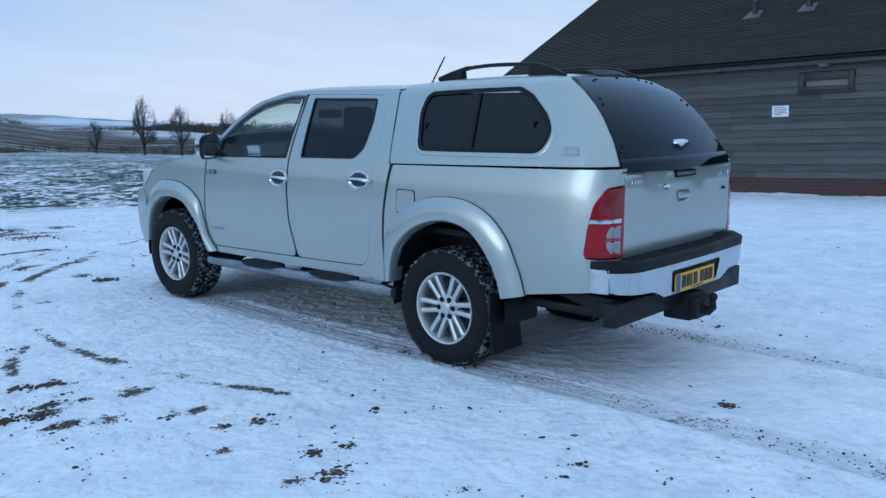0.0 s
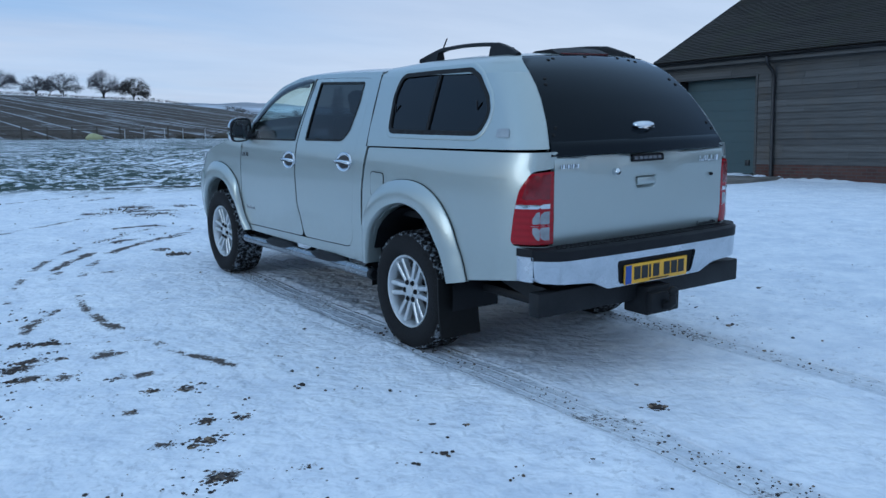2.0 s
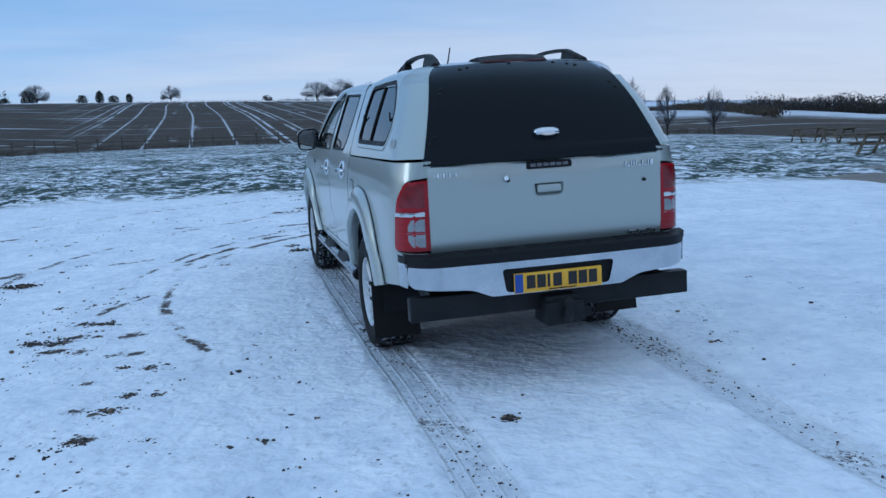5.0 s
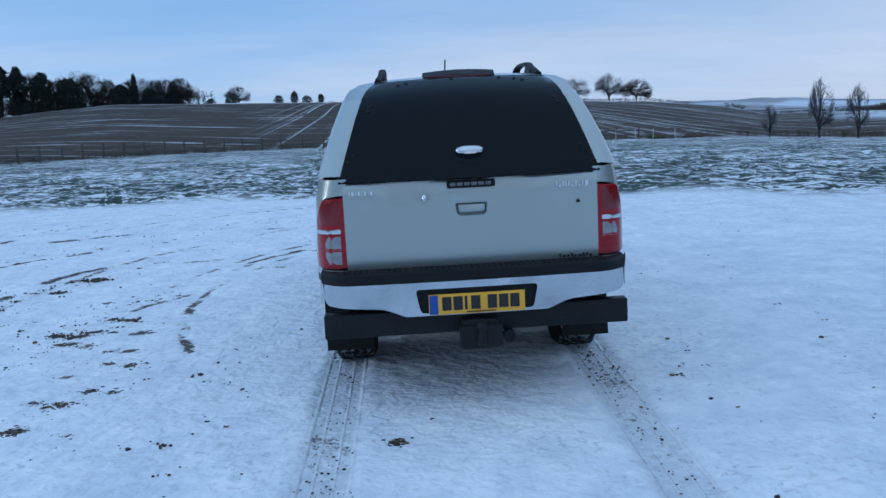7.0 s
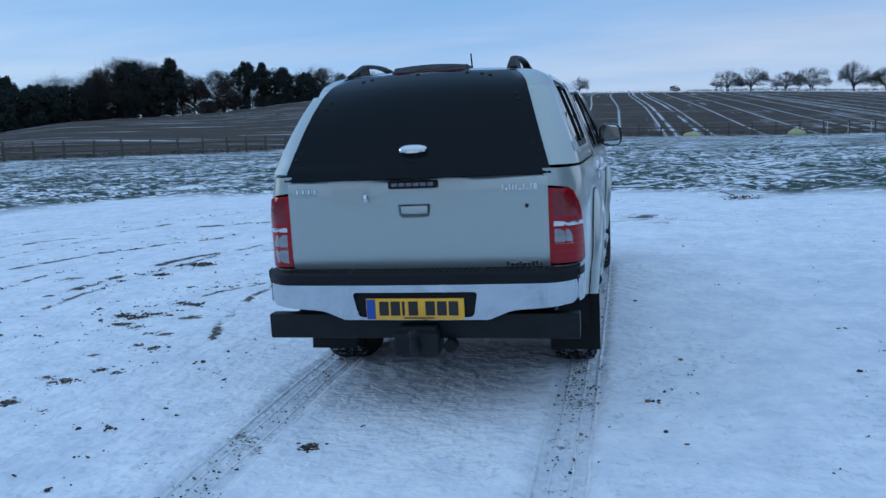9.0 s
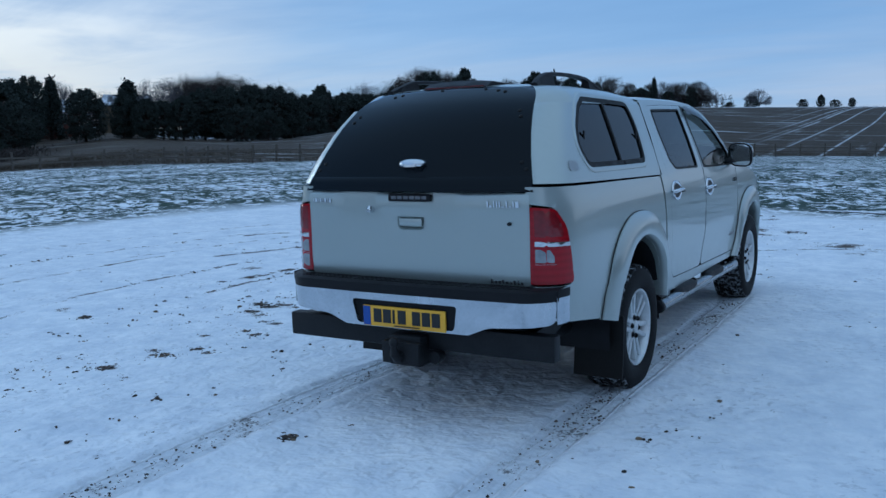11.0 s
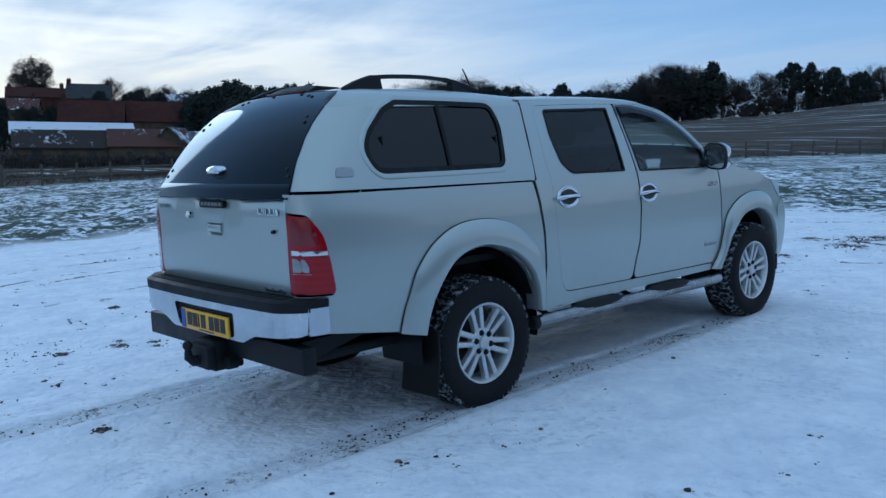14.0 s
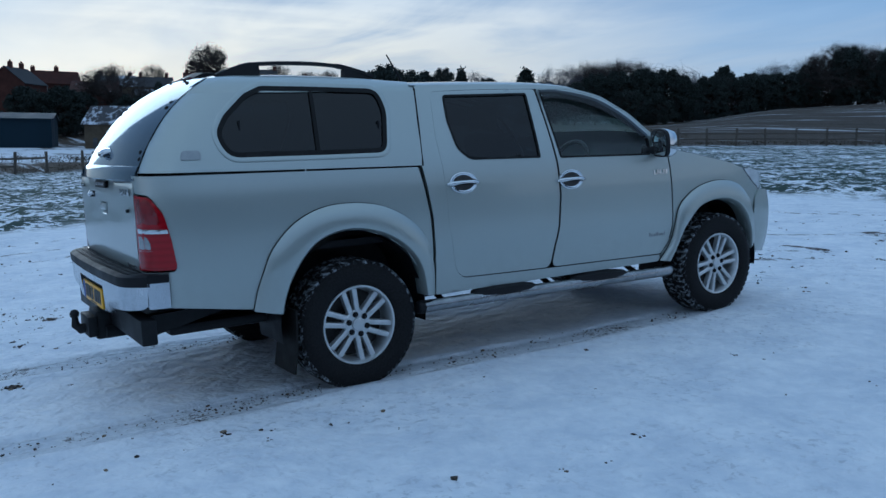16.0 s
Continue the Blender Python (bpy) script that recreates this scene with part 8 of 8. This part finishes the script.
build_fence()
side_line = [at_bearing(0, -4, az, float(np.interp(az, *zip(*FENCE_D))) + 1.0) for az in np.linspace(-92, 18, 60)]
brush("fence_grass", side_line, 0.34, 0.8, 0.085, "dead brown grass along the paddock fence", SCRUB, 9, 0.16, 6)
rough = [at_bearing(0, -4, az, float(np.interp(az, *zip(*FENCE_D))) + 12) for az in np.linspace(-73.5, -46, 40)]
brush("rough_pasture", rough, 0.42, 10.0, 0.012, "dead brown weeds on the rough pasture", SCRUB, 10, 0.16, 7)
valley = [at_bearing(4.8, -3, az, d) for az, d in ((-74.5, 100), (-72, 103), (-70, 104), (-66, 106), (-62, 106), (-58, 108))]
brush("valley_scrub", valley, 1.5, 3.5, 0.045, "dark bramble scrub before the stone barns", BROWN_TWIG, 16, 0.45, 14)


# bales and stakes at the far side of the paddock
LIME = mottled("yellow_sheet", (0.36, 0.36, 0.17), (0.46, 0.46, 0.25), 3, 0.6)


def bale(x, y, w, h):
    ob = thing("covered_bale", pose(x, y, ground_z(x, y)), "low heap under a yellow sheet on the grass", "bale", "yellow heaps by the fence")
    rng = random.Random(int(x * 10))
    bm = bmesh.new()
    bmesh.ops.create_icosphere(bm, subdivisions=3, radius=1.0)
    for v in bm.verts:
        k = 1 + 0.10 * math.sin(5 * v.co.x + x) * math.cos(4 * v.co.y) + rng.uniform(-0.04, 0.04)
        v.co = Vector((v.co.x * w * k, v.co.y * 0.6 * w * k, max(-0.02, v.co.z * h * k + h * 0.25)))
    part("sheet", bm, LIME, ob)
    return ob


bale(15.0, 73.0, 0.72, 0.42)
bale(6.6, 74.0, 0.72, 0.36)
PLASTIC = mottled("white_stake", (0.45, 0.46, 0.47), (0.6, 0.6, 0.6), 4, 0.6)
for k, (x, y) in enumerate(((17.0, 71), (18.6, 71), (20.2, 70.5), (21.8, 70.5), (23.6, 70))):
    st = bm_object("electric_fence_stake", tube(bmesh.new(), [(0, 0, -0.1), (0.02, 0, 0.9)], 0.025, 6), PLASTIC)
    st.matrix_basis = pose(x, y, ground_z(x, y))
    tagged(st, "pale thin stake standing in the snow", "stake", "stakes by the paddock edge")
for k, (x, y) in enumerate(((22.5, 71.5), (25.6, 71))):
    hp = thing("earth_heap", pose(x, y, ground_z(x, y)), "small dark heap of earth with snow", "heap", "heaps by the paddock edge")
    bm = bmesh.new()
    bmesh.ops.create_icosphere(bm, subdivisions=3, radius=1.0)
    for v in bm.verts:
        q = 1 + 0.25 * noise.noise(v.co * 2.2 + Vector((k, 0, 0)))
        v.co = Vector((v.co.x * 0.9 * q, v.co.y * 0.7 * q, max(-0.03, v.co.z * 0.45 * q)))
    part("earth", bm, SCRUB, hp)


# picnic tables beyond the building's corner
def picnic_table():
    t = thing("picnic_table", pose(0, 0, 0), "pale wooden picnic table with benches on frosty grass", "picnic table", "picnic tables")
    for k in range(5):
        part("top_board", boxed(-0.9, 0.9, -0.36 + k * 0.146, -0.36 + k * 0.146 + 0.138, 0.70, 0.74, 0.006), TABLE_WOOD, t, smooth=False)
    for s in (-1, 1):
        for k in range(2):
            y = s * (0.62 + k * 0.145)
            part("bench_board", boxed(-0.9, 0.9, y - 0.069, y + 0.069, 0.41, 0.45, 0.006), TABLE_WOOD, t, smooth=False)
    for x in (-0.66, 0.66):
        for s in (-1, 1):
            bm = bmesh.new()
            box(bm, x - 0.045, x + 0.0, -0.045, 0.045, -0.02, 0.82)
            bmesh.ops.transform(bm, matrix=pose(0, s * 0.56, 0, s * 26, 0, 0), verts=bm.verts[:])
            part("leg", bm, TABLE_WOOD, t, smooth=False)
        part("cross_beam", boxed(x, x + 0.045, -0.80, 0.80, 0.345, 0.41), TABLE_WOOD, t, smooth=False)
        part("top_bearer", boxed(x, x + 0.045, -0.36, 0.36, 0.63, 0.70), TABLE_WOOD, t, smooth=False)
    return t


tables = [(*at_bearing(-2.4, -5.4, a, d), r) for a, d, r in ((42.6, 32.5, 28), (44.9, 34, 40), (39.9, 48, 10), (38.2, 50, -8))]
first = picnic_table()
for k, (x, y, a) in enumerate(tables):
    m = pose(x, y, ground_z(x, y), 0, 0, a)
    if k == 0:
        first.matrix_basis = m
    else:
        copy_thing(first, m)


# ---- the village ----
STONE = mottled("barn_stone", (0.060, 0.049, 0.034), (0.115, 0.096, 0.068), 1.2, 0.9, 0, 0.5, 12)
HOUSE_BRICK = mottled("house_brick", (0.050, 0.024, 0.020), (0.085, 0.040, 0.032), 0.8, 0.9, 0, 0.3, 10)
PANTILE = mottled("red_pantiles", (0.032, 0.013, 0.011), (0.066, 0.027, 0.021), 0.9, 0.85, 0, 0.5, 8)
GREY_ROOF = mottled("grey_slate", (0.035, 0.036, 0.04), (0.065, 0.066, 0.07), 0.8, 0.8, 0, 0.4, 8)
BLUE_SHEET = mottled("blue_sheeting", (0.007, 0.019, 0.032), (0.012, 0.027, 0.042), 0.5, 0.6, 0, 0.2, 8)
PANE = mottled("dull_pane", (0.03, 0.035, 0.04), (0.06, 0.065, 0.07), 2, 0.15)
WHITE_FRAME = mottled("white_frame", (0.20, 0.20, 0.20), (0.30, 0.30, 0.30), 3, 0.6)


for dull in (STONE, HOUSE_BRICK, PANTILE, GREY_ROOF, BLUE_SHEET, BARK, TWIG, BROWN_TWIG, NEEDLE, SCRUB):
    dull.node_tree.nodes["Principled BSDF"].inputs["Specular IOR Level"].default_value = 0.15


def snowy_roof(name, base, amount):
    m = Nodes(name)
    at = m.world()
    f = m.math("ADD", m.math("MULTIPLY", m.noise(at, 0.35, 5, 0.65), 0.6), m.math("MULTIPLY", m.noise(m.world((1, 1, 0.3)), 1.8, 4), 0.4))
    return m.set(color=m.mix(m.ramp(f, 0.62 - amount, 0.70 - amount), base, (0.62, 0.66, 0.73)), rough=0.85, normal=m.bump(f, 0.3, 0.05))


SNOW_RED, SNOW_GREY, SNOW_FULL = snowy_roof("pantiles_with_snow", (0.07, 0.030, 0.022), 0.05), snowy_roof("slates_with_snow", (0.05, 0.05, 0.055), 0.12), snowy_roof("snow_laden_roof", (0.10, 0.10, 0.10), 0.30)


def house(name, x, y, turn, long, deep, wall_h, roof_h, wall, roof, label, chimneys=(), openings=(), ridge=None):
    """A gabled building; turn: the way its long side faces. openings: (along, low, wide, high, kind) on that side."""
    g = ground_z(x, y)
    z = g if ridge is None else ridge - wall_h - roof_h
    sink = max(0.5, z - g + 0.6)
    t = thing(name, pose(x, y, z, 0, 0, turn), label, name.replace("_", " "))
    bm = bmesh.new()
    l, d = long / 2, deep / 2
    v = [bm.verts.new(p) for p in ((-l, -d, -sink), (l, -d, -sink), (l, d, -sink), (-l, d, -sink), (-l, -d, wall_h), (l, -d, wall_h), (l, d, wall_h), (-l, d, wall_h), (-l, 0, wall_h + roof_h), (l, 0, wall_h + roof_h))]
    for q in ((0, 1, 5, 4), (1, 2, 6, 9, 5), (2, 3, 7, 6), (3, 0, 4, 8, 7), (3, 2, 1, 0)):
        bm.faces.new([v[i] for i in q])
    part("wall", bm, wall, t, smooth=False)
    over, thick = 0.25, 0.14
    s = roof_h / d
    for sgn in (-1, 1):
        bm = bmesh.new()
        e = d + over
        pts = [(-l - over, sgn * e, wall_h - over * s), (l + over, sgn * e, wall_h - over * s), (l + over, 0, wall_h + roof_h), (-l - over, 0, wall_h + roof_h)]
        lo, hi = [bm.verts.new((a, b, c + 0.02)) for a, b, c in pts], [bm.verts.new((a, b, c + 0.02 + thick)) for a, b, c in pts]
        bm.faces.new(lo)
        bm.faces.new(hi)
        for k in range(4):
            bm.faces.new((lo[k], lo[(k + 1) % 4], hi[(k + 1) % 4], hi[k]))
        rf = part("roof", bm, roof, t, smooth=False)
    for a, b, w, h in chimneys:
        zt = wall_h + roof_h * (1 - abs(b) / d)
        st = part("chimney", boxed(a - w / 2, a + w / 2, b - 0.3, b + 0.3, zt - 0.5, zt + h), HOUSE_BRICK, t, smooth=False)
        for px in (-0.18, 0.18):
            bm = bmesh.new()
            lathe(bm, [(zt + h - 0.02, 0.12), (zt + h + 0.35, 0.10), (zt + h + 0.35, 0.001)], 8, "Z")
            for vv in bm.verts:
                vv.co += Vector((a + px * w, b, 0))
            part("chimney_pot", bm, PANTILE, st)
    for a, z0, w, h, kind in openings:
        face = -d
        ob = part("door" if kind == "door" else "window", boxed(a - w / 2, a + w / 2, face - 0.05, face + 0.06, z0, z0 + h), PANE if kind != "door" else FRAME_DARK, t, smooth=False)
        if kind == "window":
            for q in ((a - w / 2 - 0.08, a - w / 2, z0, z0 + h), (a + w / 2, a + w / 2 + 0.08, z0, z0 + h), (a - w / 2, a + w / 2, z0 + h, z0 + h + 0.08), (a - w / 2 - 0.1, a + w / 2 + 0.1, z0 - 0.1, z0), (a - 0.04, a + 0.04, z0, z0 + h)):
                part("window_frame", boxed(q[0], q[1], face - 0.08, face + 0.02, q[2], q[3]), WHITE_FRAME, ob, smooth=False)
    return t


def village_house(ex, ey, az, d, el, *rest, facing=0, **more):
    """A building at a bearing and distance from a point of the path; el: the elevation of its ridge."""
    x, y = at_bearing(ex, ey, az, d)
    name, args = rest[0], rest[1:]
    return house(name, x, y, -az + facing, *args, ridge=1.43 + d * math.tan(radians(el)), **more)


E16, E15, E13 = (5.3, -2.3), (4.6, -3.2), (4.0, -3.7)
BROKEN = snowy_roof("broken_tiles_with_snow", (0.024, 0.017, 0.015), 0.06)
village_house(*E16, -85.2, 112, 1.35, "farm_barn", 15.0, 9.0, 3.4, 0.7, BLUE_SHEET, BLUE_SHEET, "low farm barn with dark blue sheeting", facing=-8)
village_house(*E16, -77.4, 104, 1.86, "stone_barn", 7.2, 4.6, 2.8, 1.8, STONE, SNOW_GREY, "old stone barn with snow on its slate roof", facing=-24, openings=((-2.4, 0.2, 0.5, 1.0, "gap"), (-1.0, 0.3, 0.5, 1.2, "gap"), (2.6, 0.0, 1.1, 1.7, "door")))
village_house(*E15, -70.0, 117, 1.52, "stone_barn", 14.0, 5.0, 1.8, 2.0, STONE, BROKEN, "long stone barn with a broken tiled roof", facing=3, openings=((-4.6, 0.0, 1.2, 1.5, "door"), (-1.5, 0.5, 0.8, 0.8, "gap"), (1.6, 0.4, 0.8, 0.9, "gap"), (4.4, 0.9, 0.7, 0.4, "gap")))
village_house(*E15, -70.2, 124, 1.98, "stone_barn", 14.5, 5.5, 3.2, 1.4, STONE, SNOW_FULL, "long barn with a snow-laden roof", facing=3)
village_house(*E15, -66.0, 117, 1.62, "stone_barn", 9.0, 5.0, 1.8, 2.0, STONE, SNOW_RED, "stone barn with striped pantiles and snow", facing=2, openings=((-2.2, 0.6, 0.7, 0.5, "gap"), (1.6, 0.6, 0.8, 0.5, "gap")))
village_house(*E13, -63.9, 117, 1.75, "stone_barn", 4.4, 5.2, 2.1, 2.1, STONE, SNOW_GREY, "small stone barn with a snowy gable", facing=64)
village_house(*E13, -62.3, 120, 1.5, "stone_barn", 4.8, 4.0, 2.4, 1.1, STONE, SNOW_GREY, "small stone shed with a frosted roof", facing=-6)
village_house(*E15, -69.0, 160, 3.32, "farmhouse", 10.0, 7.0, 3.6, 3.4, STONE, PANTILE, "farmhouse with a large red pantile roof", facing=-5, chimneys=((-4.4, 0, 0.8, 0.7),))
village_house(*E15, -65.2, 162, 3.34, "farmhouse", 10.5, 7.0, 3.6, 3.4, STONE, PANTILE, "farmhouse with a large red pantile roof", facing=4, chimneys=((4.6, 0, 0.9, 0.8),))
village_house(*E16, -83.3, 200, 3.98, "brick_house", 9.0, 8.0, 4.6, 3.2, HOUSE_BRICK, GREY_ROOF, "red brick house with a gable and chimneys", facing=62, chimneys=((2.2, 0, 1.0, 1.2), (-2.2, 0, 1.0, 1.2)))
village_house(*E16, -81.2, 215, 3.86, "brick_house", 9.0, 8.0, 5.2, 2.8, HOUSE_BRICK, PANTILE, "red brick house with a pantile roof and chimneys", facing=10, chimneys=((-4.6, 0, 0.9, 0.9), (0.2, 0, 0.9, 1.1)), openings=((-3, 3.2, 1.0, 1.1, "window"), (0.4, 3.2, 1.0, 1.1, "window"), (3.4, 3.2, 1.0, 1.1, "window")))
village_house(*E16, -79.0, 200, 3.35, "brick_house", 9.0, 7.0, 3.8, 2.4, HOUSE_BRICK, SNOW_RED, "brick house with frosted pantiles", facing=-12)
village_house(*E15, -77.6, 235, 3.75, "brick_house", 9.0, 7.0, 4.4, 2.6, STONE, SNOW_GREY, "stone house with a frosted grey roof", facing=8, chimneys=((-3.5, 0, 0.9, 1.0), (3.4, 0, 0.9, 0.9)))
village_house(*E15, -75.4, 238, 3.70, "brick_house", 9.0, 7.0, 4.4, 2.6, STONE, GREY_ROOF, "stone house with a grey roof and chimneys", facing=-6, chimneys=((-3.2, 0, 0.8, 1.1), (3.2, 0, 0.8, 1.1)))
village_house(*E15, -73.2, 196, 3.36, "brick_house", 9.0, 6.5, 3.6, 2.2, STONE, SNOW_RED, "stone house with frosted pantiles", facing=-10, chimneys=((3.5, 0, 0.8, 0.9),), openings=((-2, 1.4, 1.0, 1.1, "window"), (2, 1.4, 1.0, 1.1, "window")))
village_house(*E15, -75.8, 190, 2.95, "brick_house", 5.0, 5.0, 3.0, 1.9, STONE, SNOW_GREY, "small cottage with a frosted roof", facing=20)
village_house(*E15, -72.0, 240, 4.02, "brick_house", 13.4, 7.5, 4.8, 2.4, HOUSE_BRICK, PANTILE, "long brick house with a red roof", facing=4, chimneys=((-6.0, 0, 0.9, 0.8), (5.8, 0, 0.9, 1.2)))
village_house(*E15, -69.1, 236, 4.32, "brick_house", 10.0, 7.5, 4.8, 3.6, STONE, GREY_ROOF, "tall stone house with a grey roof and chimneys", facing=-6, chimneys=((-4.6, 0, 1.0, 1.2), (4.4, 0, 0.9, 1.0)))
village_house(*E15, -66.4, 240, 3.90, "brick_house", 6.5, 7.5, 3.8, 3.0, STONE, SNOW_GREY, "stone house with a frosted gable", facing=60, chimneys=((2.6, 0, 0.9, 1.0),), openings=((0.0, 2.2, 1.0, 1.0, "window"),))
village_house(*E13, -63.6, 236, 3.85, "brick_house", 9.0, 7.0, 3.8, 2.8, STONE, SNOW_GREY, "brick house with snow on its roof", facing=-8, chimneys=((-3.2, 0, 0.9, 0.9),))
village_house(3.05, -4.6, -55.4, 165, 3.3, "bungalow", 8.0, 6.0, 2.4, 2.0, HOUSE_BRICK, SNOW_GREY, "bungalow with a frosted roof among evergreens", facing=12, openings=((2.0, 0.9, 1.2, 1.1, "window"), (-1.5, 0.9, 1.2, 1.1, "window")))
village_house(3.05, -4.6, -50.8, 190, 3.7, "bungalow", 9.0, 6.0, 2.6, 2.2, STONE, SNOW_GREY, "pale house with snow on its roof among trees", facing=-14)

# ---- small things on the snow ----
def gravel_material():
    m = Nodes("wet_gravel")
    r = m.rand(True)
    dark = m.mix(m.ramp(r, 0.0, 0.6), (0.009, 0.008, 0.008), (0.045, 0.032, 0.024))
    return m.set(color=m.mix(m.ramp(r, 0.76, 1.0), dark, (0.18, 0.135, 0.085)), rough=0.8, normal=m.bump(m.noise(m.world(), 160, 3), 0.4, 0.003))


GRAVEL = gravel_material()


def gravel():
    """Stones and crumbs of earth that show through the snow, thick in patches and along the wheel marks."""
    rng = random.Random(77)
    t = Twigs()
    ball = bmesh.new()
    bmesh.ops.create_icosphere(ball, subdivisions=1, radius=1.0)
    unit, tris = [v.co.copy() for v in ball.verts], [[v.index for v in f.verts] for f in ball.faces]
    ball.free()

    def stone(x, y, s, sunk=0.25):
        z = ground_z(x, y) - s * sunk
        k = len(t.v)
        a, flat = rng.uniform(0, math.tau), rng.uniform(0.45, 0.8)
        c, n, long = math.cos(a), math.sin(a), rng.uniform(0.7, 1.5)
        for u in unit:
            q = rng.uniform(0.75, 1.15)
            ux, uy = u.x * s * long * q, u.y * s * q
            t.v.append((x + ux * c - uy * n, y + ux * n + uy * c, z + u.z * s * flat * q))
        t.f.extend(tuple(k + i for i in f) for f in tris)

    def patch(x, y, w, count, big):
        for _ in range(count):
            stone(x + rng.gauss(0, w * 0.62), y + rng.gauss(0, w * 0.45), min(0.022, abs(rng.gauss(0, big)) + 0.004))

    for x, y, w in PATCHES:
        patch(x, y, w, min(80, int(620 * w) + 12), 0.010)
        patch(x, y, w * 2.6, 7, 0.004)
    for arcs, often, many in ((ARCS, 0.75, 14), (FAINT, 0.35, 8)):
        for arc in arcs:
            length = (Vector(arc[2]) - Vector(arc[0])).length
            f = 0.0
            while f < 1:
                p = arc_point(arc, f)
                if rng.random() < often:
                    patch(p.x + rng.gauss(0, 0.03), p.y + rng.gauss(0, 0.03), rng.uniform(0.03, 0.07), rng.randrange(3, many), 0.006)
                f += rng.uniform(0.08, 0.22) / length
    # single stones and small groups, more to the left of the wheels
    for _ in range(900):
        x, y = rng.uniform(-7.5, 1.5), rng.uniform(-3.5, 9.5)
        if -1.1 < x < 1.1 and y < 4.2:
            continue
        patch(x, y, 0.035, rng.choice((1, 1, 1, 2, 4)), 0.006)
    for _ in range(420):
        patch(rng.gauss(-2.6, 0.5), rng.uniform(-2.2, 2.6), 0.03, rng.choice((1, 1, 2, 3)), 0.005)
    for _ in range(150):
        patch(rng.uniform(1.2, 8), rng.uniform(-4, 9), 0.03, rng.choice((1, 1, 2)), 0.005)
    for cx in (-0.785, 0.785):
        for _ in range(42):
            y, n = rng.uniform(-6.0, 3.0), rng.randrange(4, 22)
            for _ in range(n):
                stone(cx + rng.gauss(0, 0.065), y + rng.gauss(0, 0.13), abs(rng.gauss(0, 0.0035)) + 0.0025)
    for x, y in ((-0.28, -1.42), (0.0, -1.88), (-0.85, 0.37), (1.28, -0.75), (1.35, 0.49), (2.38, -0.34), (2.57, 0.07), (2.48, 0.62), (1.81, 2.11), (1.09, 4.35), (0.88, 4.2), (0.0, 4.76), (-1.39, -1.33)):
        patch(x, y, 0.03, 4, 0.006)
    ob = raw_object("gravel", t.v, t.f, GRAVEL)
    return tagged(ob, "wet brown and grey gravel showing through snow", "gravel", kind="stuff")


gravel()
# a dark cable lying on the snow ahead of the truck
GREY_CABLE = mottled("grey_cable", (0.02, 0.022, 0.02), (0.05, 0.05, 0.045), 9, 0.7)
pts = [Vector((x, y, ground_z(x, y) + 0.012)) for x, y in ((0.3, 11.95), (1.2, 11.7), (2.0, 10.95), (2.55, 10.4), (2.75, 9.2))]
cable = bm_object("cable", tube(bmesh.new(), spline(pts, 6), 0.010, 6), GREY_CABLE)
tagged(cable, "dark cable lying on the snow", "cable")
